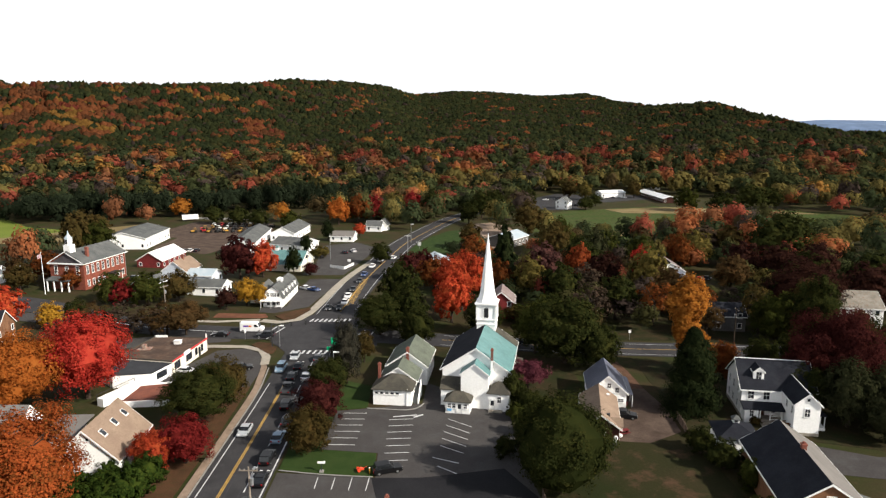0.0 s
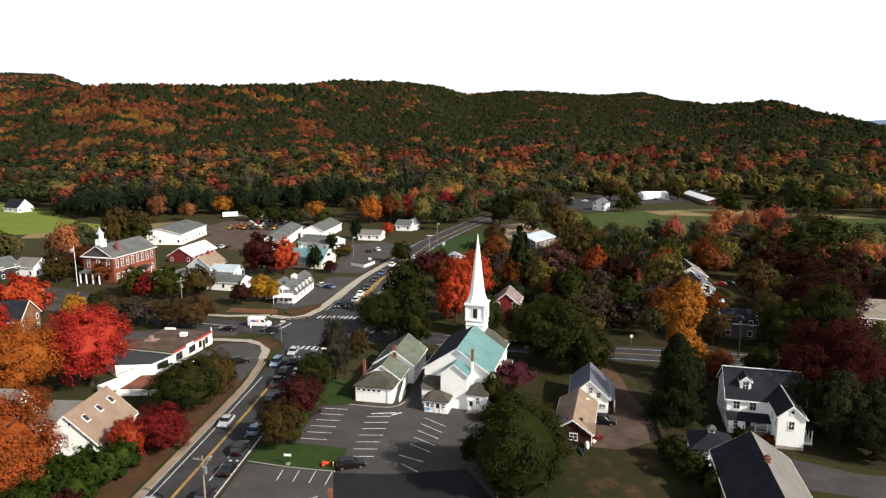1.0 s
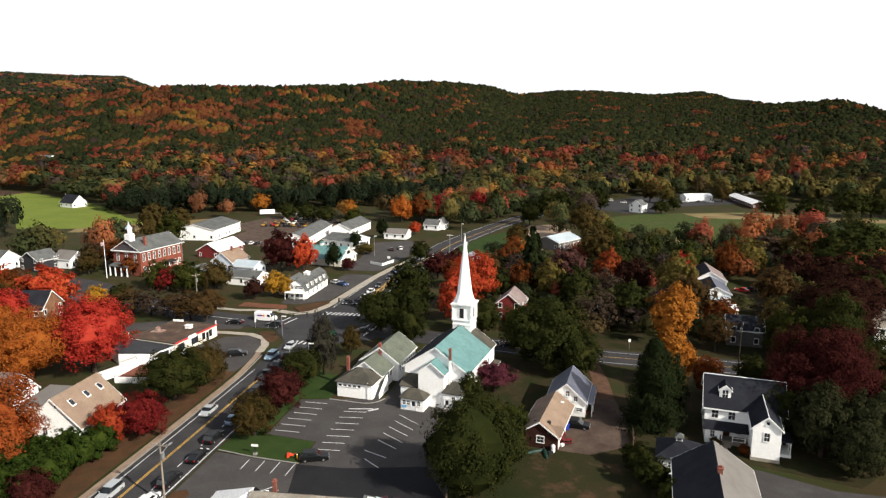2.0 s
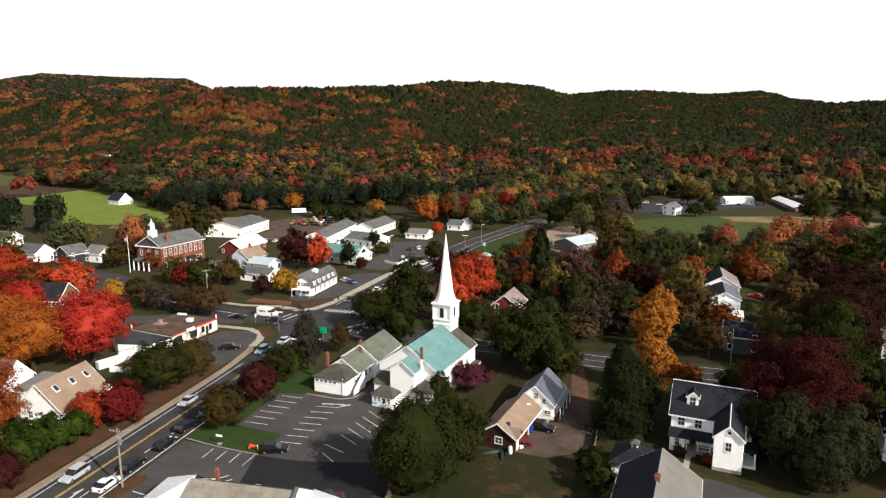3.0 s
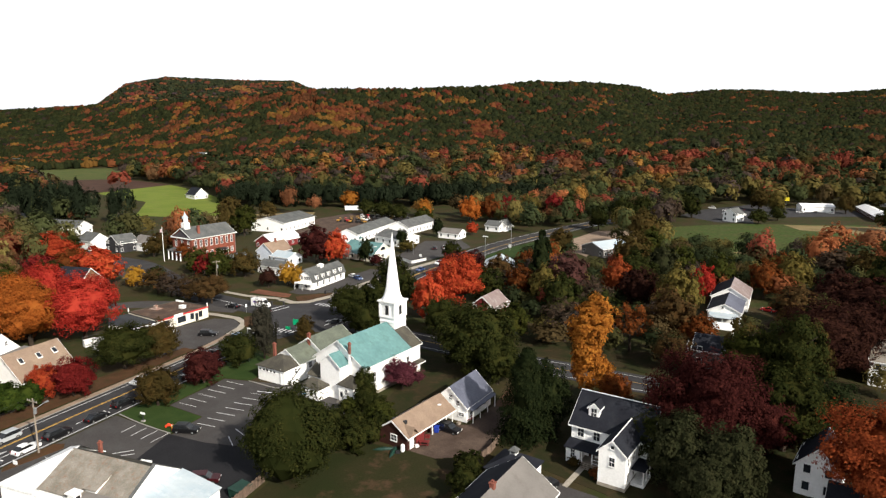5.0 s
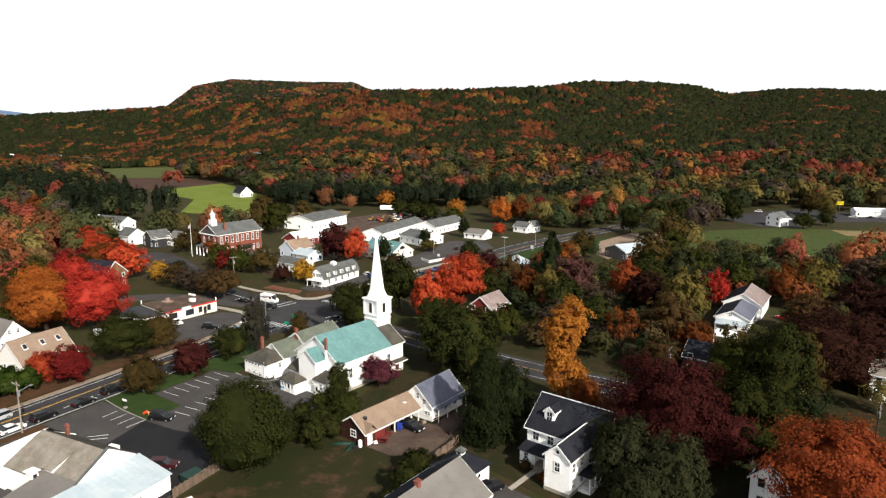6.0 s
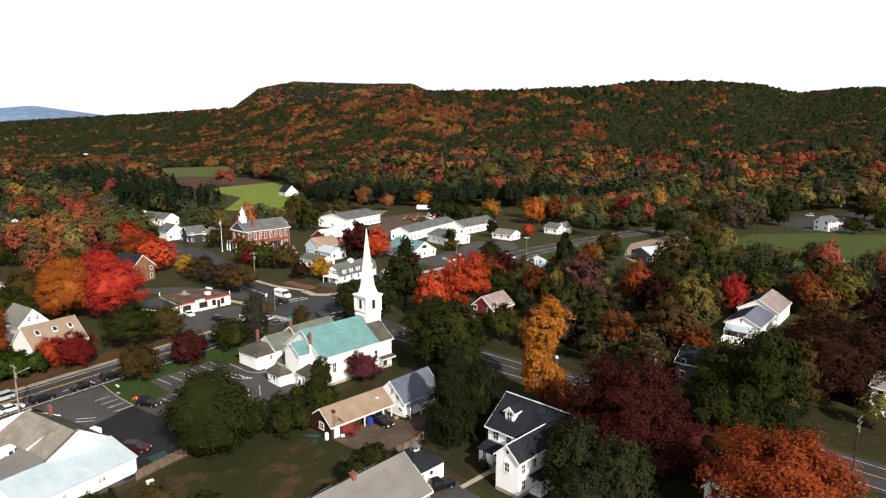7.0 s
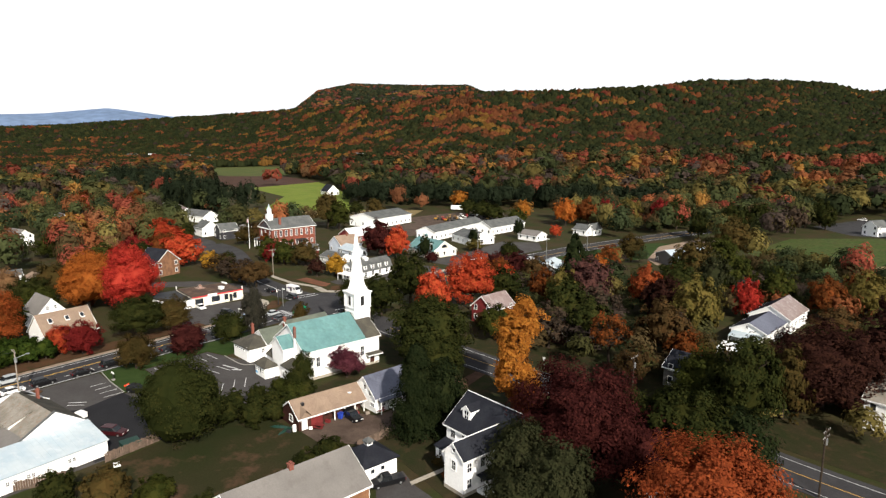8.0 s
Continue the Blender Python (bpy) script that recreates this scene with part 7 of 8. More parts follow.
def vehicle(kind, x, y, rz, colour, where, group="cars on the road"):
    """A car, suv, pickup or van that points along its local +y."""
    L, W, H = {"car": (4.1, 1.6, 1.26), "suv": (4.3, 1.68, 1.52), "pickup": (4.9, 1.75, 1.6), "van": (5.6, 1.85, 2.35)}[kind]
    name = {"car": "car", "suv": "suv", "pickup": "pickup_truck", "van": "delivery_van"}[kind]
    th = thing(name, x, y, gz(x, y) + 0.06, rz, "%s %s %s" % (WORD.get(colour, colour), {"car": "saloon car", "suv": "estate car", "pickup": "pickup truck", "van": "delivery van"}[kind], where), "car" if kind in ("car", "suv") else name.replace("_", " "), group)
    paint = car_paint(colour, COLOURS[colour])
    a, b = -L / 2, L / 2
    belt = {"car": 0.78, "suv": 0.88, "pickup": 0.92, "van": 1.2}[kind]
    low = 0.24
    if kind == "van":
        prof = [(a, low), (b - 0.1, low), (b, 0.45), (b, 0.85), (b - 0.25, 1.15), (b - 0.75, 1.3), (b - 1.35, H - 0.12), (b - 1.7, H), (a + 0.1, H), (a, H - 0.15)]
    else:
        nose = 0.78 if kind != "car" else 0.62
        prof = [(a + 0.08, low), (b - 0.08, low), (b, 0.42), (b - 0.02, nose - 0.08), (b - 0.2, nose), (b - 1.15, belt), (a + 0.25, belt), (a, belt - 0.08), (a - 0.02, 0.45)]
    body = part("body", across(prof, W / 2, 0.05), paint, th)
    if kind == "van":
        part("windscreen", across([(b - 0.72, 1.33), (b - 1.3, H - 0.2), (b - 1.5, H - 0.2), (b - 1.5, 1.33)], W / 2 - 0.1, 0.05), CARGLASS, th)
        for s in (-1, 1):
            part("side_window", Geo().prism([(b - 0.95, 1.35), (b - 1.35, H - 0.42), (b - 2.0, H - 0.42), (b - 2.0, 1.35)], "x", s * W / 2 - 0.02, s * W / 2 + 0.01), CARGLASS, th)
            part("emblem", Geo().prism([(-1.9, 1.35), (-0.6, 1.35), (-0.6, 1.75), (-1.9, 1.75)], "x", s * (W / 2 + 0.004) - 0.006, s * (W / 2 + 0.004) + 0.006), car_paint("emblem_blue", (0.10, 0.03, 0.25)), th)
            part("emblem", Geo().prism([(-0.55, 1.35), (0.1, 1.35), (0.1, 1.75), (-0.55, 1.75)], "x", s * (W / 2 + 0.004) - 0.006, s * (W / 2 + 0.004) + 0.006), car_paint("emblem_orange", (0.6, 0.12, 0.01)), th)
    else:
        back = {"car": a + 0.35, "suv": a + 0.1, "pickup": -0.55}[kind]
        rake = {"car": 0.75, "suv": 0.3, "pickup": 0.12}[kind]
        cab = part("cabin", across([(b - 1.1, belt - 0.03), (b - 1.85, H - 0.06), (back + rake, H - 0.06), (back, belt - 0.03)], W / 2 - 0.08, 0.1), CARGLASS, th)
        part("roof", across([(b - 1.75, H - 0.07), (b - 1.95, H), (back + rake + 0.12, H), (back + rake - 0.02, H - 0.07)], W / 2 - 0.16, 0.03), paint, cab)
        for s in (-1, 1):
            for yy in (b - 1.95, (b - 1.85 + back + rake) / 2, back + rake):
                part("pillar", Geo().rod((s * (W / 2 - 0.09), yy + 0.1, belt), (s * (W / 2 - 0.17), yy, H - 0.05), 0.035), paint, cab)
        if kind == "pickup":
            part("load_bed", Geo().box(-W / 2 + 0.1, W / 2 - 0.1, a + 0.1, -0.62, belt - 0.02, belt + 0.012), DARK_METAL, th)
    for s in (-1, 1):
        for yy in (a + 0.78, b - 0.82):
            w = part("wheel", Geo().rod((s * (W / 2 - 0.2), yy, 0.28), (s * (W / 2 + 0.01), yy, 0.28), 0.29, 0.29, 14), RUBBER, th)
            part("rim", Geo().rod((s * (W / 2 - 0.02), yy, 0.28), (s * (W / 2 + 0.022), yy, 0.28), 0.18, 0.16, 10), STEEL, w)
        part("headlight", Geo().box(s * (W / 2 - 0.28) - 0.2, s * (W / 2 - 0.28) + 0.2, b - 0.12, b + 0.012, 0.5, 0.66), LAMP_CLEAR, th)
        part("taillight", Geo().box(s * (W / 2 - 0.2) - 0.13, s * (W / 2 - 0.2) + 0.13, a - 0.03, a + 0.08, 0.55, 0.78), LAMP_RED, th)
        part("mirror", Geo().box(s * (W / 2 + 0.08) - 0.09, s * (W / 2 + 0.08) + 0.09, b - 1.35, b - 1.25, belt, belt + 0.12), paint, th)
    return th


QUEUE = "waiting in the queue on the road"
COMING = "driving on the main road"
for kind, x, y, rz, colour, where in (
        ("car", -25.9, 65.5, 0, "grey", QUEUE), ("car", -25.9, 71.6, 0, "white", QUEUE), ("suv", -26.0, 76.9, 0, "black", QUEUE), ("car", -25.7, 83.9, 0, "black", QUEUE), ("suv", -26.4, 90.0, 0, "black", QUEUE),
        ("car", -26.4, 96.6, 0, "pale_blue", QUEUE), ("car", -26.3, 102.6, 0, "dark", QUEUE), ("suv", -27.9, 109.0, 0, "black", QUEUE), ("pickup", -29.4, 116.4, 0, "grey", QUEUE), ("car", -30.0, 122.6, 0, "dark", QUEUE), ("car", -27.1, 122.5, 0, "white", QUEUE),
        ("car", -29.8, 128.2, 0, "dark", QUEUE), ("car", -26.6, 133.0, 0, "grey", QUEUE),
        ("suv", -32.2, 72.6, 180, "silver", COMING), ("car", -32.4, 99.0, 180, "silver", COMING), ("suv", -33.2, 127.0, 180, "pale_blue", COMING), ("car", -31.8, 134.0, 180, "silver", COMING),
        ("car", -30.9, 172.2, 180, "dark", QUEUE), ("car", -28.0, 172.4, 180, "dark", QUEUE), ("car", -27.4, 178.0, 178, "white", QUEUE), ("car", -27.5, 184.9, 178, "white", QUEUE), ("car", -27.0, 192.8, 178, "dark", QUEUE),
        ("car", -26.3, 203.6, 176, "dark", QUEUE), ("car", -25.9, 213.0, 174, "blue", QUEUE), ("car", -24.6, 226.0, 170, "white", QUEUE), ("car", -22.6, 236.0, 168, "silver", QUEUE), ("car", -18.2, 241.0, -10, "white", COMING),
        ("van", -46.4, 152.8, -92, "white", "crossing on the side street"), ("suv", -42.0, 148.4, 88, "dark", "waiting at the crossing"), ("car", -53.0, 149.0, 88, "black", "waiting at the crossing"), ("car", -19.0, 147.6, 96, "dark", "at the crossing"),
        ("car", 17.0, 143.2, 96, "dark", "on the cross street")):
    vehicle(kind, x, y, rz, colour, where)
for kind, x, y, rz, colour, where in (
        ("suv", -8.1, 86.6, -72, "black", "parked beside the church lawn"), ("suv", 5.8, 75.9, -60, "dark_red", "parked behind the shop"), ("suv", 31.3, 104.4, -100, "black", "parked in the gravel yard"), ("pickup", 50.4, 93.2, 155, "black", "parked beside the barn"),
        ("suv", -41.3, 127.1, -66, "black", "parked before the corner store"), ("car", -52.1, 125.5, -100, "white", "parked before the corner store"), ("car", -41.6, 194.2, -120, "white", "parked beside the inn"), ("car", -38.9, 192.6, -120, "blue", "parked beside the inn"),
        ("car", -105, 255.4, 0, "white", "parked in the machine yard"), ("car", -102.6, 255.6, 0, "dark", "parked in the machine yard"), ("car", -100.2, 255.8, 0, "white", "parked in the machine yard"), ("car", -97.8, 256, 0, "dark", "parked in the machine yard"), ("car", -143.0, 209.0, 80, "blue", "parked beside the brick hall"), ("car", -147.0, 211.0, 80, "dark", "parked beside the brick hall"), ("car", -98.5, 203.5, 0, "grey", "parked beside the brick hall"), ("car", 83.2, 205.6, 60, "red", "parked beside the farmhouse"), ("car", 86.0, 207.0, 60, "dark", "parked beside the farmhouse"),
        ("car", -38.0, 252.0, 20, "dark", "parked in the asphalt lot"), ("car", -35.0, 255.0, 20, "white", "parked in the asphalt lot"), ("pickup", 84.0, 404.0, 70, "dark", "parked beside the meadow"), ("car", 70.0, 436.0, 80, "white", "parked at the shops"),
        ("car", 78.0, 440.0, 80, "grey", "parked at the shops"), ("car", 110.0, 446.0, 80, "white", "parked at the shops"), ("car", 118.0, 448.0, 80, "dark", "parked at the shops"), ("car", 126.0, 449.0, 80, "silver", "parked at the shops"), ("suv", 62.0, 446.0, 80, "white", "parked at the shops")):
    vehicle(kind, x, y, rz, colour, where, "parked cars")


def tractor(x, y, rz, paint):
    th = thing("tractor", x, y, 0.05, rz, "small farm tractor standing in the machine yard", "tractor", "machines in the yard")
    part("body", Geo().box(-0.4, 0.4, -0.6, 1.5, 0.6, 1.25), paint, th)
    part("seat", Geo().box(-0.3, 0.3, -0.9, -0.4, 0.9, 1.2), DARK_METAL, th)
    part("roof", Geo().box(-0.6, 0.6, -1.0, 0.1, 2.1, 2.2).rod((-0.5, -0.9, 1.0), (-0.5, -0.9, 2.1), 0.04).rod((0.5, -0.9, 1.0), (0.5, -0.9, 2.1), 0.04), paint, th)
    for s in (-1, 1):
        part("wheel", Geo().rod((s * 0.45, -0.6, 0.6), (s * 0.8, -0.6, 0.6), 0.62, 0.62, 12), RUBBER, th)
        part("wheel", Geo().rod((s * 0.42, 1.2, 0.34), (s * 0.68, 1.2, 0.34), 0.36, 0.36, 12), RUBBER, th)
    return th


first = {}
yard_rng = random.Random(5)
for k in range(34):
    row, col = divmod(k, 9)
    hue = yard_rng.choice(("yellow", "dark", "dark", "dark", "yellow", "red", "white"))
    x, y = -116 + col * 3.6 + 2 * row, 303 + row * 8 + yard_rng.uniform(-1, 1)
    if hue not in first:
        first[hue] = tractor(x, y, yard_rng.uniform(0, 360), {"yellow": YELLOW_PAINT, "dark": DARK_METAL, "green": TEAL, "white": TRIM, "red": RED_TRIM}[hue])
    else:
        copy_thing(first[hue], at(x, y, 0.05, yard_rng.uniform(0, 360)))


def trailer(x, y, rz, length, paint=TRIM):
    th = thing("trailer", x, y, 0.05, rz, "white box trailer standing at the yard", "trailer", "trailers")
    part("box", Geo().box(-1.1, 1.1, 0, length, 0.9, 3.2), paint, th)
    for yy in (0.8, 1.8):
        for s in (-1, 1):
            part("wheel", Geo().rod((s * 0.7, yy, 0.45), (s * 1.05, yy, 0.45), 0.45, 0.45, 12), RUBBER, th)
    part("leg", Geo().box(-0.8, -0.65, length - 1.2, length - 1.05, 0, 0.9).box(0.65, 0.8, length - 1.2, length - 1.05, 0, 0.9), DARK_METAL, th)


trailer(-136, 340, -62, 8)
for k in range(14):
    th = thing("block", -132 + 2.3 * k, 349 - 0.35 * k, 0, -8, "pale concrete barrier block edging the yard", "barrier", "barrier blocks")
    part("body", Geo().prism([(-0.4, 0), (0.4, 0), (0.2, 0.9), (-0.2, 0.9)], "x", -0.9, 0.9), CURB, th)

# ---- poles, lamps and signs ----


def utility_pole(x, y, h, rz, label, arms=1, lamp=False, wood=PALE_WOOD):
    th = thing("utility_pole", x, y, gz(x, y), rz, label, "utility pole", "utility poles")
    part("pole", Geo().rod((0, 0, 0), (0, 0, h), 0.15, 0.10, 10), wood, th)
    for k in range(arms):
        arm = part("crossarm", Geo().box(-1.2, 1.2, -0.16, -0.06, h - 0.5 - 0.9 * k, h - 0.37 - 0.9 * k), wood, th)
        for u in (-1.05, -0.5, 0.5, 1.05):
            part("insulator", Geo().rod((u, -0.11, h - 0.37 - 0.9 * k), (u, -0.11, h - 0.15 - 0.9 * k), 0.06, 0.04), CURB, arm)
    part("transformer", Geo().rod((0.3, 0, h - 2.4), (0.3, 0, h - 1.5), 0.24, 0.24, 10), STEEL, th)
    if lamp:
        a = part("lamp_arm", Geo().rod((0, 0, h - 1.8), (0, 1.9, h - 1.3), 0.05), STEEL, th)
        part("lamp_head", Geo().box(-0.14, 0.14, 1.8, 2.4, h - 1.4, h - 1.25), STEEL, a)


utility_pole(-23.6, 72.0, 9.0, -2, "weathered wooden utility pole on the kerbed island", 1, True)
utility_pole(97.4, 127.6, 10.0, 80, "tall dark utility pole beside the street", 2, wood=BARK)
utility_pole(65.7, 139.8, 9.5, 85, "dark wooden utility pole beside the street", 1, wood=BARK)
utility_pole(-72.0, 164.0, 9.0, 60, "wooden utility pole on the green", 1)
for u in (-1.05, 0.5, 1.05):
    wire = Geo()
    for k in range(12):
        a, b = k / 12, (k + 1) / 12
        wire.rod((-23.6 + u, 20 + 52 * a, 8.8 - 1.6 * a * (1 - a)), (-23.6 + u, 20 + 52 * b, 8.8 - 1.6 * b * (1 - b)), 0.012, 0.012, 4)
    tagged(part("overhead_wire", wire, DARK_METAL), "thin dark overhead wire strung from the pole", "wire", "overhead wires")


def street_lamp(x, y, h, heads=1, rz=0, label="grey metal street lamp beside the road"):
    th = thing("street_lamp", x, y, gz(x, y), rz, label, "street lamp", "street lamps")
    part("pole", Geo().rod((0, 0, 0), (0, 0, h), 0.11, 0.07, 8), STEEL, th)
    for k in range(heads):
        s = 1 - 2 * k
        part("lamp_head", Geo().box(min(0, s * 1.1), max(0, s * 1.1), -0.14, 0.14, h - 0.1, h + 0.08), TRIM, th)


for x, y, h, n in ((-12.8, 243, 8.5, 2), (-41.5, 239, 8, 1), (-20.6, 117, 7.5, 1), (-45, 214, 7, 1), (-13.0, 276, 8, 1), (45.0, 96.0, 1.6, 1), (-37.0, 141.6, 5, 1), (-103, 208, 8, 1), (-128, 192, 7, 1)):
    street_lamp(x, y, h, n)


def flagpole():
    th = thing("flagpole", -115.7, 184.7, gz(-115.7, 184.7), 0, "tall white flagpole with a hanging flag before the brick hall", "flagpole")
    part("pole", Geo().rod((0, 0, 0), (0, 0, 12.6), 0.12, 0.06, 8), TRIM, th)
    part("ball", Geo().loft([[(r * math.cos(k), r * math.sin(k), 12.6 + z) for k in (0, 1.05, 2.1, 3.15, 4.2, 5.25)] for r, z in ((0.04, 0), (0.13, 0.1), (0.13, 0.18), (0.03, 0.28))]), YELLOW_PAINT, th)
    g = Geo()
    g.add([(-0.05 - 0.16 * k, 0.08 * math.sin(1.3 * k), z - 0.05 * k) for z in (12.0, 10.8) for k in range(8)] + [(-0.05 - 0.16 * k, 0.02 + 0.08 * math.sin(1.3 * k), z - 0.05 * k) for z in (12.0, 10.8) for k in range(8)],
          [(k, k + 1, k + 9, k + 8) for k in range(7)] + [(k + 24, k + 25, k + 17, k + 16) for k in range(7)])
    part("flag", g, surface("flag_cloth", (0.42, 0.06, 0.08), (0.6, 0.58, 0.58), 0.5, 30, 0.8, 0.05), th, "red and white striped cloth flag")


flagpole()


def road_sign(x, y, h, w, t, material, rz, label):
    th = thing("road_sign", x, y, 0.05, rz, label, "sign", "signs")
    part("post", Geo().rod((0, 0, 0), (0, 0, h), 0.05), STEEL, th)
    part("panel", Geo().box(-w / 2, w / 2, -0.06, -0.02, h - t, h), material, th)


road_sign(-23.7, 138.2, 3.2, 2.0, 1.5, GREEN_SIGN, 0, "green road direction sign at the crossing")
road_sign(-24.6, 136.0, 1.9, 1.4, 0.8, GREEN_SIGN, 0, "small green road sign at the crossing")
road_sign(-23.4, 93.0, 2.0, 0.5, 0.7, GREEN_SIGN, 0, "small green roadside sign")
road_sign(-23.0, 68.0, 0.9, 1.0, 0.6, TRIM, 0, "low white sign on the kerbed island")
road_sign(-46.3, 146.6, 2.4, 0.7, 0.9, TRIM, 90, "white road sign at the crossing")
road_sign(44.0, 146.0, 2.4, 0.6, 0.7, TRIM, 0, "white road sign beside the street")
road_sign(-33.0, 228.0, 2.6, 1.2, 0.9, TRIM, -10, "white roadside board on a post")
road_sign(-9.0, 262.0, 2.6, 1.4, 1.4, TRIM, -20, "pale roadside board on posts")
road_sign(79.5, 402.0, 3.0, 2.0, 1.0, TRIM, 0, "white board beside the meadow")
road_sign(104.0, 470.0, 6.5, 3.6, 2.2, surface("yellow_sign", (0.62, 0.50, 0.02), (0.55, 0.45, 0.02), 2, 20, 0.5, 0.0), 0, "large yellow roadside sign")


def signal_mast(x, y, rz, reach):
    th = thing("traffic_signal", x, y, 0.1, rz, "dark metal traffic signal mast at the crossing", "traffic signal", "traffic signals")
    part("pole", Geo().rod((0, 0, 0), (0, 0, 5.6), 0.14, 0.11, 8), DARK_METAL, th)
    arm = part("mast_arm", Geo().rod((0, 0, 5.2), (reach, 0, 5.6), 0.1, 0.06, 8), DARK_METAL, th)
    for u in (reach * 0.55, reach * 0.95):
        head = part("signal_head", Geo().box(u - 0.18, u + 0.18, -0.2, 0.1, 4.5, 5.5), DARK_METAL, arm)


signal_mast(-38.6, 141.2, 18, 8.0)
signal_mast(-21.5, 158.5, 190, 7.0)


def church_sign():
    th = thing("notice_sign", -17.6, 86.4, 0.16, 0, "small church notice board with a white panel on the lawn", "sign")
    part("post", Geo().box(-0.06, 0.06, -0.06, 0.06, 0, 1.7), DARK_METAL, th)
    part("panel", Geo().box(-0.55, 0.55, -0.08, 0.0, 1.35, 1.7), TRIM, th)
    part("base", Geo().box(-0.3, 0.3, -0.25, 0.25, 0, 0.25), CURB, th)


church_sign()


def red_barrow(x, y):
    th = thing("flower_cart", x, y, 0.16, 20, "bright red ornamental cart with a post on the lawn", "cart")
    part("tub", Geo().box(-0.5, 0.5, -0.2, 0.2, 0.25, 0.42), ORANGE_RED, th)
    part("handle", Geo().rod((0.5, 0, 0.35), (0.9, 0, 0.6), 0.04), ORANGE_RED, th)
    for s in (-1, 1):
        part("wheel", Geo().rod((-0.3, s * 0.4, 0.32), (-0.3, s * 0.48, 0.32), 0.2, 0.2, 12), ORANGE_RED, th)
    part("blossom", Geo().loft([[(r * math.cos(k * 0.785), 0.6 * r * math.sin(k * 0.785), 0.65 + z) for k in range(8)] for r, z in ((0.34, -0.25), (0.3, -0.12), (0.12, 0.0))]), ORANGE_RED, th)


red_barrow(-12.0, 86.6)
th = thing("bollard", -10.6, 85.9, 0.16, 0, "short yellow bollard at the lawn's corner", "bollard")
part("post", Geo().rod((0, 0, 0), (0, 0, 0.9), 0.1, 0.1, 8), YELLOW_PAINT, th)
part("cap", Geo().rod((0, 0, 0.9), (0, 0, 0.98), 0.11, 0.05, 8), TRIM, th)


def board_fence(points, h, material, label, step=0.22):
    """A fence of single boards on posts and rails."""
    x0, y0 = points[0]
    th = thing("fence", x0, y0, 0, 0, label, "fence", "fences")
    rails = Geo()
    for (ax, ay), (bx, by) in zip(points[:-1], points[1:]):
        a, b = Vector((ax - x0, ay - y0)), Vector((bx - x0, by - y0))
        d = (b - a).normalized()
        n = int((b - a).length / step)
        for k in range(n):
            c = a + (b - a) * (k + 0.5) / n
            s, w = d * step * 0.44, Vector((d.y, -d.x)) * 0.025
            top = h * (0.94 + 0.06 * math.sin(k * 2.3))
            pts = [(c - s - w), (c + s - w), (c + s + w), (c - s + w)]
            part("board", Geo().add([(p.x, p.y, 0) for p in pts] + [(p.x, p.y, top) for p in pts], [(3, 2, 1, 0), (4, 5, 6, 7), (0, 1, 5, 4), (1, 2, 6, 5), (2, 3, 7, 6), (3, 0, 4, 7)]), material, th)
        for z in (0.3, h - 0.3):
            rails.rod((a.x, a.y, z), (b.x, b.y, z), 0.05)
    part("rail", rails, material, th)


WOOD_FENCE = surface("weathered_fence", (0.15, 0.105, 0.08), (0.10, 0.075, 0.058), 1, 50, 0.9, 0.3, varied=0.25)
board_fence([(13.4, 79.6), (13.7, 74.5), (13.9, 71.0)], 1.6, WOOD_FENCE, "weathered brown board fence behind the shop", 0.3)
board_fence([(14.6, 65.4), (13.2, 61.4), (11.2, 57.0)], 1.5, WOOD_FENCE, "weathered brown board fence behind the shop", 0.3)
board_fence([(40.2, 104.0), (40.0, 99.8), (39.6, 97.6)], 1.5, WOOD_FENCE, "weathered board fence beside the gravel yard", 0.35)
board_fence([(-39.5, 226.0), (-34.0, 222.5), (-31.6, 230.0)], 1.1, TRIM, "white picket fence beside the road", 0.5)


def dumpster(x, y, rz):
    th = thing("dumpster", x, y, 0.05, rz, "dark green metal rubbish skip beside the fence", "skip")
    part("body", Geo().prism([(-0.8, 0.1), (0.8, 0.1), (0.9, 1.2), (-0.9, 1.2)], "x", -1.3, 1.3), TEAL, th)
    part("lid", Geo().slab([(-1.35, -0.95, 1.25), (1.35, -0.95, 1.25), (1.35, 0.95, 1.4), (-1.35, 0.95, 1.4)], 0.08), TEAL, th)
    part("rim", Geo().box(-1.38, 1.38, -0.98, -0.9, 1.1, 1.22), TEAL, th)


dumpster(12.6, 75.4, 85)


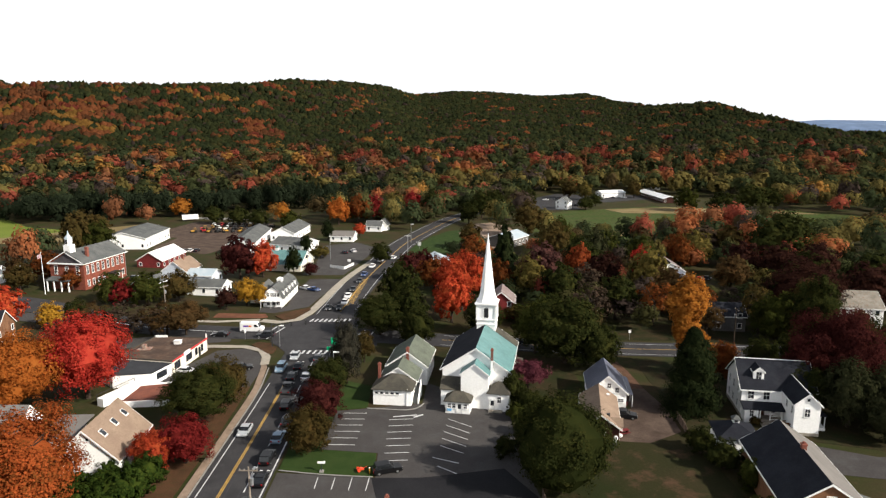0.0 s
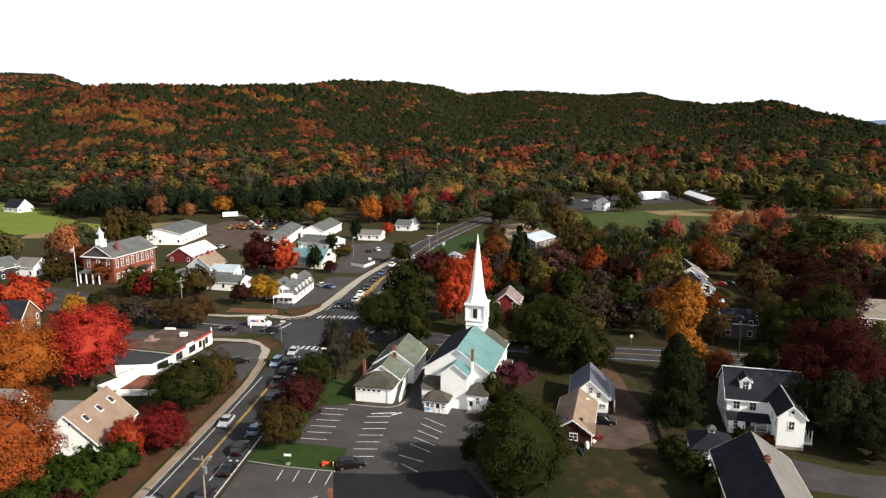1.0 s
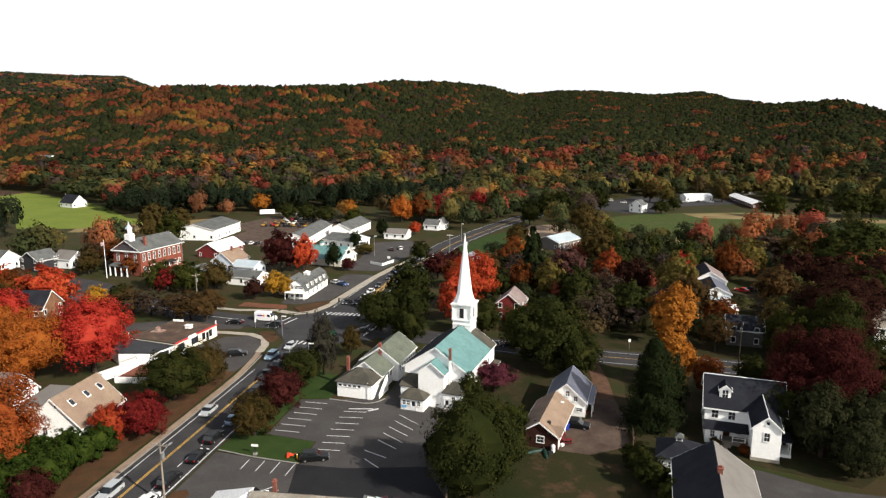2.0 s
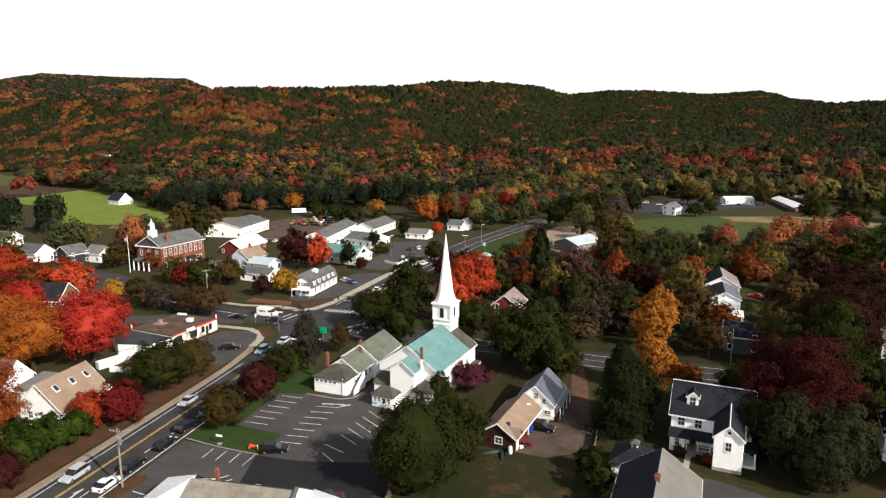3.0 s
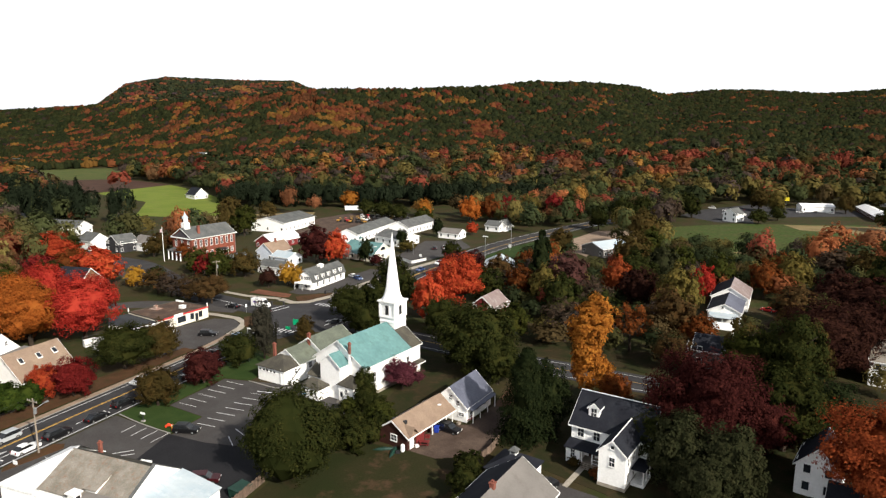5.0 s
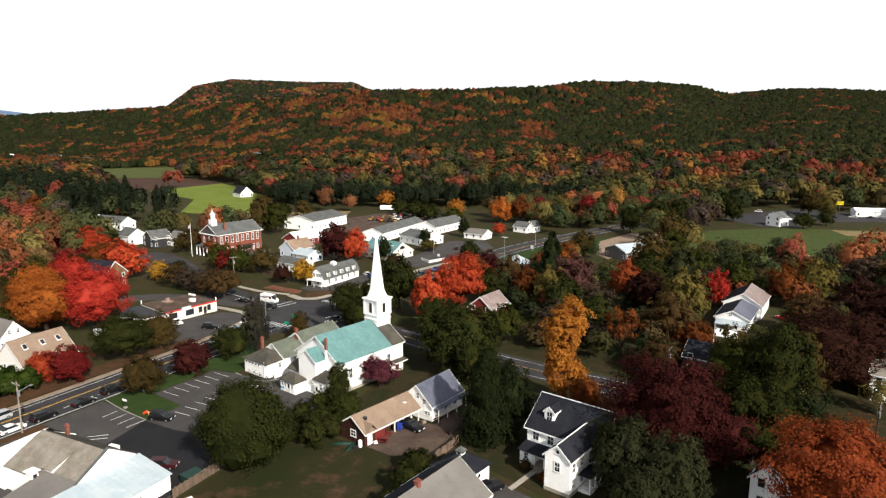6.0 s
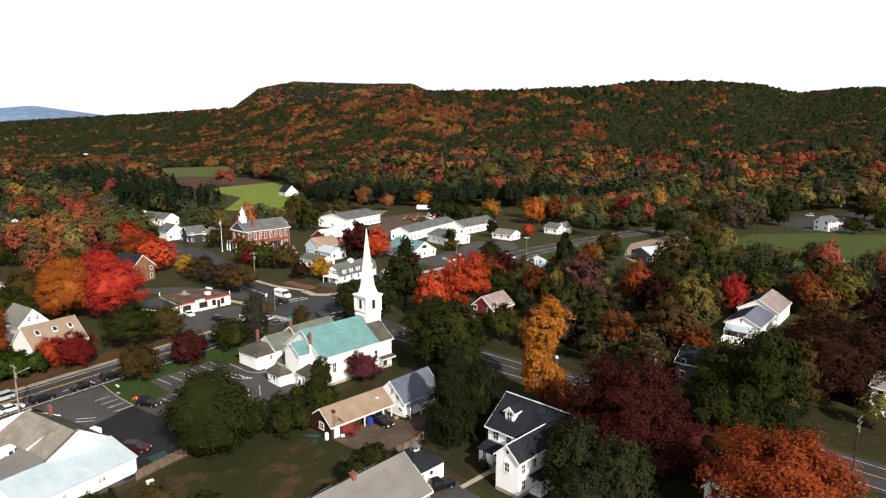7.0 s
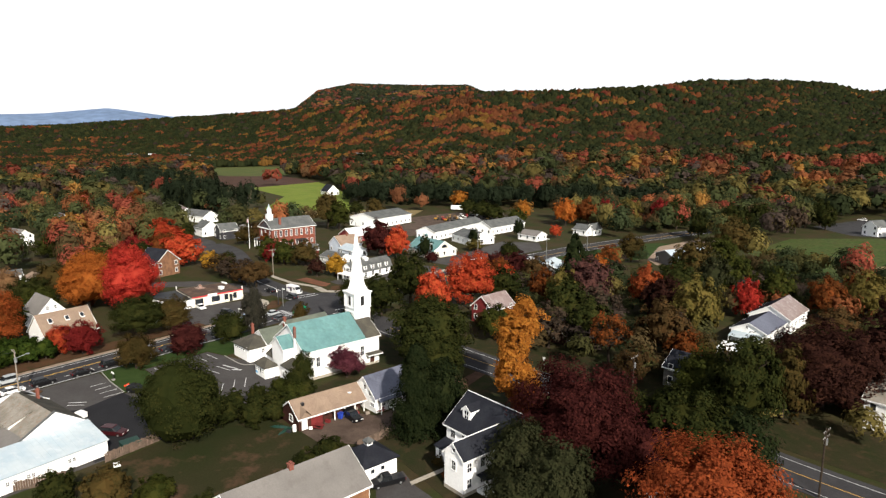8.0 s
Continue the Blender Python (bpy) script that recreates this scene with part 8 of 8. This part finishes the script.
def yard_bits():
    for x, y, rz in ((24.6, 94.6, 30), (26.2, 94.4, 100)):
        th = thing("canoe", x, y, 0.05, rz, "green upturned canoe lying beside the workshop", "canoe")
        part("hull", Geo().loft([[(u, w * math.cos(k * math.pi / 6), 0.05 + w * 1.1 * math.sin(k * math.pi / 6)) for k in range(7)] for u, w in ((-1.9, 0.03), (-1.2, 0.26), (0, 0.38), (1.2, 0.26), (1.9, 0.03))]), TEAL, th)
        part("keel", Geo().rod((-1.8, 0, 0.1), (1.8, 0, 0.44), 0.03), DARK_METAL, th)
    th = thing("rubbish_bin", 29.6, 103.2, 0.06, 10, "blue plastic wheeled rubbish bin", "bin")
    part("body", Geo().prism([(-0.3, 0.08), (0.3, 0.08), (0.38, 1.0), (-0.38, 1.0)], "x", -0.33, 0.33), BLUE_PLASTIC, th)
    part("lid", Geo().slab([(-0.4, -0.42, 1.0), (0.4, -0.42, 1.0), (0.4, 0.42, 1.1), (-0.4, 0.42, 1.1)], 0.08), BLUE_PLASTIC, th)
    for x, y, rz in ((29.6, 98.4, 20), (32.6, 109.6, 70)):
        th = thing("picnic_table", x, y, 0.06, rz, "small red painted picnic table", "table", "picnic tables")
        part("tabletop", Geo().box(-0.8, 0.8, -0.35, 0.35, 0.62, 0.7), BARN_RED, th)
        for s in (-1, 1):
            part("bench", Geo().box(-0.8, 0.8, s * 0.65 - 0.12, s * 0.65 + 0.12, 0.36, 0.42), BARN_RED, th)
            part("leg", Geo().box(s * 0.6 - 0.04, s * 0.6 + 0.04, -0.75, 0.75, 0.3, 0.36).box(s * 0.6 - 0.04, s * 0.6 + 0.04, -0.3, 0.3, 0.0, 0.62), BARN_RED, th)
    th = thing("gas_tank", 27.4, 95.2, 0.05, 0, "small white upright gas tank", "tank")
    part("tank", Geo().loft([[(r * math.cos(k * 0.628), r * math.sin(k * 0.628), z) for k in range(10)] for r, z in ((0.3, 0), (0.34, 0.15), (0.34, 1.0), (0.2, 1.2), (0.06, 1.25))]), TRIM, th)
    part("valve", Geo().rod((0, 0, 1.25), (0, 0, 1.4), 0.06), DARK_METAL, th)


yard_bits()


def yard_crate(x, y, rz, w, material, label):
    th = thing("crate", x, y, 0.06, rz, label, "crate", "yard clutter")
    part("box", Geo().box(-w / 2, w / 2, -w * 0.35, w * 0.35, 0, w * 0.5), material, th)
    part("lid", Geo().box(-w / 2 - 0.03, w / 2 + 0.03, -w * 0.35 - 0.03, w * 0.35 + 0.03, w * 0.5, w * 0.5 + 0.05), material, th)


for x, y, rz, w, m, lb in ((-5.2, 75.4, 10, 1.7, TRIM, "white covered box standing behind the shop"), (16.4, 71.6, 70, 0.9, TRIM, "white box standing beside the board fence"), (29.0, 100.9, 12, 0.8, BARN_RED, "dark red box standing in the gravel yard"), (28.8, 97.4, 50, 0.6, TRIM, "small white box beside the workshop"), (30.4, 106.2, -20, 0.9, BARN_RED, "dark red box beside the cottage"), (27.0, 94.4, 25, 0.7, DARK_METAL, "dark metal box beside the workshop"), (31.8, 107.4, 70, 0.7, PALE_WOOD, "weathered wooden crate beside the cottage")):
    yard_crate(x, y, rz, w, m, lb)


# ---- woods: one piece of stuff for each stretch ----
HUES = np.array([(0.024, 0.031, 0.014), (0.034, 0.040, 0.016), (0.046, 0.045, 0.017), (0.052, 0.037, 0.017), (0.115, 0.048, 0.023), (0.175, 0.062, 0.026), (0.15, 0.038, 0.024), (0.092, 0.074, 0.024), (0.045, 0.033, 0.027), (0.19, 0.098, 0.026)])


def hue_of(rng, x, y, warm):
    """Picks a tint for each tree: turned trees stand in clusters and in streaks along the slopes."""
    n = len(x)
    d, az = np.hypot(x - 50, y - 15), np.degrees(np.arctan2(x - 50, y - 15))
    # clusters of a few hundred metres, bands that run along the slope, and small groups of trees
    score = np.array([0.5 * noise.noise(Vector((a * 0.011, b * 0.011, 3.0))) + 0.9 * noise.noise(Vector((c * 0.24, e * 0.024, 5.0))) + 0.9 * noise.noise(Vector((a * 0.05, b * 0.05, 8.0))) for a, b, c, e in zip(x, y, az, d)]) + rng.normal(0, np.where(d > 700, 0.12, 0.25), n)
    rank = np.argsort(np.argsort(score)) / n
    kind = np.array([noise.noise(Vector((a * 0.022, b * 0.022, 11.0))) for a, b in zip(x, y)]) + rng.normal(0, 0.16, n)
    turned = np.where(d > 700, np.where(kind < -0.20, 4, np.where(kind < -0.12, 6, np.where(kind < 0.28, 5, 9))), np.where(kind < -0.22, 6, np.where(kind < -0.05, 4, np.where(kind < 0.16, 5, np.where(kind < 0.26, 9, 7)))))
    p = rng.random(n)
    far = np.where(d > 700, 0.45, 1.0)
    gold = np.where(d > 560, 0.0, 0.06) + 0.45 * np.exp(-((d - 465) / 55) ** 2) * np.clip((az + 12) / 8, 0.05, 1)
    still = np.where(rng.random(n) < gold, 7, np.where(p < far * 0.10, 8, np.where(p < far * 0.22, 3, np.where(p < far * 0.45, 2, np.where(p < 0.70, 1, 0)))))
    pick = np.where(rank > 1 - warm, turned, np.where((d > 720) & (still == 7), 2, still))
    return HUES[pick] * np.where(d > 700, rng.uniform(0.82, 1.2, n), rng.uniform(0.75, 1.3, n))[:, None]


def woodland(name, x, y, r, h, tint, template, label):
    """Joins crowns of one of a few templates at the places given into one mesh with a tint for each tree."""
    rng = np.random.default_rng(len(x))
    z = land(x, y)
    which = rng.integers(0, len(template), len(x))
    vs, fs, ts, base = [], [], [], 0
    for k, (tv, tf) in enumerate(template):
        idx = np.nonzero(which == k)[0]
        if not len(idx):
            continue
        a = rng.uniform(0, 2 * math.pi, len(idx))
        ca, sa = np.cos(a)[:, None], np.sin(a)[:, None]
        px = x[idx][:, None] + (tv[:, 0] * ca - tv[:, 1] * sa) * r[idx][:, None]
        py = y[idx][:, None] + (tv[:, 0] * sa + tv[:, 1] * ca) * r[idx][:, None]
        pz = z[idx][:, None] + h[idx][:, None] * (0.5 + 0.5 * tv[:, 2])
        vs.append(np.stack([px, py, pz], 2).reshape(-1, 3))
        n, m = len(idx), len(tv)
        fs.append((tf[None, :, :] + (np.arange(n) * m)[:, None, None] + base).reshape(-1, tf.shape[1]))
        ts.append(np.repeat(tint[idx], m, 0))
        base += n * m
    v, t = np.concatenate(vs) * UNIT, np.concatenate(ts)
    f = np.concatenate(fs)
    me = bpy.data.meshes.new(name)
    me.vertices.add(len(v))
    me.vertices.foreach_set("co", v.astype(np.float32).ravel())
    me.loops.add(f.size)
    me.loops.foreach_set("vertex_index", f.astype(np.int32).ravel())
    me.polygons.add(len(f))
    me.polygons.foreach_set("loop_start", np.arange(0, f.size, f.shape[1], dtype=np.int32))
    me.polygons.foreach_set("use_smooth", np.ones(len(f), dtype=bool))
    me.update(calc_edges=True)
    att = me.attributes.new("tint", "FLOAT_COLOR", "POINT")
    att.data.foreach_set("color", np.concatenate([t, np.ones((len(t), 1))], 1).astype(np.float32).ravel())
    me.materials.append(WOODS)
    ob = new(name, me)
    return tagged(ob, label, "woodland", kind="stuff")


def dome(seed):
    """A far crown: two or three uneven rounded heads grown together."""
    rng = np.random.default_rng(seed)
    vs, fs = [], []
    lobes = 2 + seed % 2
    for lobe in range(lobes):
        turn = 2 * math.pi * lobe / lobes + rng.uniform(-0.5, 0.5)
        far = rng.uniform(0.25, 0.5)
        wide, top = rng.uniform(0.5, 0.8), rng.uniform(0.45, 1.0)
        rings = []
        for z, q, twist in ((-0.9, 1.0, 0.0), (0.3, 0.9, 0.5)):
            a = (np.arange(5) + twist) * math.pi * 0.4 + rng.uniform(-0.25, 0.25, 5)
            k = wide * q * rng.uniform(0.7, 1.25, 5)
            rings.append(np.stack([far * math.cos(turn) + k * np.cos(a), far * math.sin(turn) + k * np.sin(a), np.minimum(z * top + rng.uniform(-0.2, 0.2, 5), top)], 1))
        tip = np.array([[far * math.cos(turn) + rng.uniform(-0.2, 0.2), far * math.sin(turn) + rng.uniform(-0.2, 0.2), top]])
        base = 11 * lobe
        for k in range(5):
            n = (k + 1) % 5
            fs += [(base + k, base + n, base + 5 + k), (base + n, base + 5 + n, base + 5 + k), (base + 5 + k, base + 5 + n, base + 10)]
        vs += rings + [tip]
    return np.concatenate(vs), np.array(fs)


def tuft(seed, clumps, leaves, leaf, cone=False):
    rng = np.random.default_rng(seed)
    d = ball_points(rng, clumps)
    d[:, 2] = np.abs(d[:, 2]) * rng.choice([1, 1, 1, -0.5], clumps)
    c = d * rng.uniform(0.55, 0.88, clumps)[:, None] * (1 + 0.3 * noise_unit(d, seed * 2.1, 1.5))[:, None]
    if cone:
        z = rng.uniform(-0.8, 0.97, clumps)
        a = rng.uniform(0, 2 * math.pi, clumps)
        rr = (1 - z) / 2 * rng.uniform(0.6, 1, clumps)
        c = np.stack([rr * np.cos(a), rr * np.sin(a), z], 1)
    o = ball_points(rng, clumps * leaves)
    p = np.repeat(c, leaves, 0) + o * 0.24 * rng.uniform(0.5, 1, clumps * leaves)[:, None]
    nrm = o * 0.35 + np.repeat(c, leaves, 0) * 1.3 + np.array([0, 0, 0.15])
    nrm /= np.linalg.norm(nrm, axis=1)[:, None]
    return quads(rng, p, nrm, leaf)


TUFTS = [tuft(k, 52, 11, 0.085) for k in range(5)]
PINES = [tuft(20 + k, 50, 11, 0.10, True) for k in range(3)]


def inside(px, py, poly):
    ok = np.zeros(len(px), bool)
    n = len(poly)
    for i in range(n):
        (x0, y0), (x1, y1) = poly[i], poly[(i + 1) % n]
        cross = (y0 > py) != (y1 > py)
        ok ^= cross & (px < (x1 - x0) * (py - y0) / (y1 - y0 + 1e-12) + x0)
    return ok


def scatter(rng, r0, r1, a0, a1, gap):
    """Jittered places in a ring about the camera's way, at gaps that widen with distance."""
    xs, ys = [], []
    r = r0
    while r < r1:
        g = gap(r)
        n = int(math.radians(a1 - a0) * r / g)
        a = np.radians(a0 + (a1 - a0) * (np.arange(n) + rng.uniform(0, 1, n)) / n)
        q = r + rng.uniform(-0.5, 0.5, n) * g
        xs.append(50 + q * np.sin(a))
        ys.append(15 + q * np.cos(a))
        r += g * 0.9
    return np.concatenate(xs), np.concatenate(ys)


HAY = [(-360, 352), (-364, 428), (-312, 402), (-247, 361), (-205, 320), (-176, 308), (-204, 281), (-232, 275), (-281, 327)]
PLOUGH = [(-514, 405), (-500, 416), (-452, 455), (-364, 430), (-361, 353), (-408, 347)]
FAR_GREEN = [(-687, 440), (-645, 484), (-610, 570), (-568, 564), (-451, 458), (-490, 418)]
STUBBLE = [(-204, 281), (-176, 308), (-150, 330), (-134, 300), (-150, 282), (-200, 270)]
MEADOW = [(40, 308), (52, 298), (72, 276), (110, 300), (142, 322), (165, 298), (205, 296), (240, 350), (205, 382), (132, 402), (76, 382), (46, 357)]
SHOPS = [(46, 405), (66, 384), (84, 388), (84, 412), (128, 436), (160, 448), (160, 470), (100, 470), (84, 478), (58, 440)]
TOWN = [(-125, -60), (-105, 120), (-165, 180), (-165, 205), (-132, 212), (-148, 262), (-148, 300), (-134, 338), (-86, 338), (-28, 322), (-12, 300), (8, 355), (16, 374), (30, 366), (28, 350), (22, 318), (60, 265), (110, 250), (128, 180), (128, -60)]
OPEN = [(40, 357), (76, 378), (132, 398), (205, 378), (215, 430), (160, 470), (84, 466), (44, 412)]
BELT = [(-232, 322), (-190, 318), (-150, 332), (-86, 342), (-40, 400), (-40, 440), (-76, 424), (-104, 408), (-164, 374), (-226, 352)]
HAY_EDGE = [(-236, 273), (-200, 281), (-172, 306), (-134, 300), (-140, 250), (-168, 226), (-196, 226), (-262, 268), (-330, 302), (-405, 343), (-361, 353), (-281, 327)]
sheet("field_hay", HAY, 0.05, FIELD, "bright green hay field", "field")
sheet("field_ploughed", PLOUGH, 0.05, PLOUGHED, "brown ploughed field", "field")
sheet("field_far", FAR_GREEN, 0.05, FAR_FIELD, "green field at the edge of the woods", "field")
sheet("field_stubble", STUBBLE, 0.045, STRAW, "straw-coloured stubble strip", "field")
sheet("meadow", MEADOW, 0.05, FIELD_DULL, "green meadow with dry patches", "field")
sheet("meadow_dry", [(104, 372), (98, 388), (139, 398), (200, 378), (216, 366), (150, 366)], 0.07, STRAW, "dry grass patch", "field")
sheet("shops_lot", SHOPS, 0.055, ROAD_TAR, "grey asphalt lot of the roadside shops", "parking lot")


NEIGHBOURS = ((-150.5, 196.5), (-166, 196), (-143, 202), (-211, 219), (-232, 222), (-254, 226), (-255, 168), (-232, 162), (-205, 131), (-128, 103.7), (-118.5, 107.6))


def grow(name, ring, gap, size, tall, template, warm, label, keep=1.0):
    """Woods in a ring of distances about the village, outside fields and streets."""
    rng = np.random.default_rng(int(ring[0]))
    x, y = scatter(rng, ring[0], ring[1], ring[2], ring[3], gap)
    ok = rng.random(len(x)) < keep
    for poly in (HAY, PLOUGH, FAR_GREEN, STUBBLE, MEADOW, SHOPS, TOWN, OPEN, HAY_EDGE, BELT):
        ok &= ~inside(x, y, poly)
    if ring[0] > 600:
        d, az = np.hypot(x - 50, y - 15), np.degrees(np.arctan2(x - 50, y - 15))
        crest = np.interp(az, [a for a, _, _ in RIDGE], [c for _, c, _ in RIDGE])
        ok &= (d < crest * 1.06) | ((d > 1700) & (az > -60) & (az < -27))
    if ring[0] < 200:
        for hx, hy in NEIGHBOURS:
            d = math.hypot(97 - hx, 25 - hy)
            for k in (0, 9, 17):
                ok &= np.hypot(x - hx - (97 - hx) / d * k, y - hy - (25 - hy) / d * k) > 9
    x, y = x[ok], y[ok]
    r = rng.uniform(*size, len(x)) * (gap(np.hypot(x - 50, y - 15)) / gap(ring[0]))
    h = rng.uniform(*tall, len(x))
    # bluer tint beyond 1650 paints the air's haze into the mesa leaves
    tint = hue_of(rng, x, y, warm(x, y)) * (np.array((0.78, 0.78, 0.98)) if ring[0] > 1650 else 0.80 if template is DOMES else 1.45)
    woodland(name, x, y, r, h, tint, template, label)


def glow_map(x, y):
    """How much of the woods has turned: most along the foot of the hills and on the western slopes."""
    d, az = np.hypot(x - 50, y - 15), np.degrees(np.arctan2(x - 50, y - 15))
    foot = np.exp(-((d - 590) / 95) ** 2)
    west = 0.95 * np.exp(-((az + 33) / 14) ** 2) * np.exp(-((d - 1000) / 330) ** 2)
    plain = 0.30 * np.clip((-40 - az) / 8, 0, 1) * np.exp(-((d - 900) / 240) ** 2)
    return np.clip(0.09 + 0.35 * foot + plain + 0.38 * west - 0.05 * np.clip((az + 8) / 12, 0, 1) + 0.15 * np.clip((d - 1600) / 200, 0, 1), 0.04, 0.9)


LIGHT_TUFTS = [tuft(40 + k, 26, 8, 0.145) for k in range(6)]
DOMES = [dome(60 + k) for k in range(14)]
grow("village_trees", (135, 420, -77, 40), lambda d: 12.0 + 0 * d, (4.6, 7.4), (10, 17), TUFTS, lambda x, y: np.where(x < 0, 0.40, 0.26), "mixed autumn trees between the houses and fields", 0.75)
grow("valley_woods", (420, 700, -77, 40), lambda d: 12.6 + 0 * d, (5.6, 10.0), (12, 20), LIGHT_TUFTS, glow_map, "mixed autumn woods along the foot of the hills")
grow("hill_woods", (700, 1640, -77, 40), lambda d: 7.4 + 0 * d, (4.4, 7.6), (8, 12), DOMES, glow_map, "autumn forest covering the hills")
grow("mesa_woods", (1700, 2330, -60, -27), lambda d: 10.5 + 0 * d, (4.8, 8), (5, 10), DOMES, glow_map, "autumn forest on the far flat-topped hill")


def pine_row(name, line, width, step, label, tall=(11, 16)):
    rng = np.random.default_rng(77)
    pts = smooth(line, step)
    x = np.array([p.x for p in pts for _ in range(int(width / step))]) + rng.uniform(-width / 2, width / 2, len(pts) * int(width / step))
    y = np.array([p.y for p in pts for _ in range(int(width / step))]) + rng.uniform(-width / 2, width / 2, len(pts) * int(width / step))
    tint = np.array([0.021, 0.029, 0.016]) * rng.uniform(0.8, 1.3, (len(x), 1))
    woodland(name, x, y, rng.uniform(4.0, 6.0, len(x)), rng.uniform(*tall, len(x)), tint, TUFTS + PINES[:1], label)


pine_row("pine_belt", [(-224, 342), (-193, 348), (-164, 362), (-134, 378), (-104, 396), (-76, 412), (-48, 430)], 30, 6.0, "dark belt of pines beside the fields")
pine_row("pine_grove", [(-430, 285), (-340, 262), (-290, 250), (-250, 240), (-228, 240)], 36, 8.5, "dark grove of pines", (17, 23))


def grove(name, poly, gap, size, tall, template, warm, label, keep_off=(), seed=5):
    """Trees and brush in a piece of the plan, away from the circles named."""
    rng = np.random.default_rng(seed)
    x0, x1 = min(p[0] for p in poly), max(p[0] for p in poly)
    y0, y1 = min(p[1] for p in poly), max(p[1] for p in poly)
    nx, ny = int((x1 - x0) / gap) + 1, int((y1 - y0) / gap) + 1
    gx, gy = np.meshgrid(np.arange(nx), np.arange(ny))
    x = x0 + (gx.ravel() + rng.uniform(0, 1, nx * ny)) * gap
    y = y0 + (gy.ravel() + rng.uniform(0, 1, nx * ny)) * gap
    ok = inside(x, y, poly)
    for cx, cy, r in keep_off:
        ok &= np.hypot(x - cx, y - cy) > r
    x, y = x[ok], y[ok]
    woodland(name, x, y, rng.uniform(*size, len(x)), rng.uniform(*tall, len(x)), 1.3 * hue_of(rng, x, y, warm + 0 * x), template, label)


HOMES = ((15.9, 167.7, 11), (20, 158, 8), (72, 176, 8), (71, 150, 8), (38, 165, 6), (73.5, 196, 13), (75, 209, 13), (84, 206, 7), (-1, 225, 11), (104.6, 160, 11), (28, 272, 16), (26, 252, 9), (25, 238, 8), (50.4, 128, 9))
grove("street_brush", [(22, 153), (70, 149), (96, 146), (150, 140), (150, 258), (108, 250), (62, 264), (28, 300), (4, 246), (6, 184)], 8.0, (3.2, 5.2), (4, 9), TUFTS, 0.12, "dense brown and green trees behind the street", HOMES)
grove("far_brush", [(-30, 326), (-8, 326), (4, 366), (22, 402), (28, 460), (0, 490), (-60, 480), (-44, 400), (-70, 345)], 9.5, (3.6, 6.0), (6, 12), TUFTS, 0.35, "mixed autumn trees beside the far road", ((-31, 309, 12),), 6)
grove("meadow_brush", [(62, 264), (108, 250), (150, 258), (162, 318), (120, 300), (100, 276), (70, 285), (40, 298)], 8.5, (3.4, 6.0), (6, 11), TUFTS, 0.25, "trees along the edge of the meadow", (), 7)
grove("road_end", [(8, 374), (26, 372), (40, 396), (42, 424), (20, 424)], 9.0, (4.0, 6.0), (9, 14), PINES + TUFTS, 0.2, "trees closing the view of the far road", (), 9)
sheet("meadow_yellow", [(74, 294), (84, 291), (93, 306), (86, 312)], 0.075, STRAW, "patch of yellow dry grass", "field")
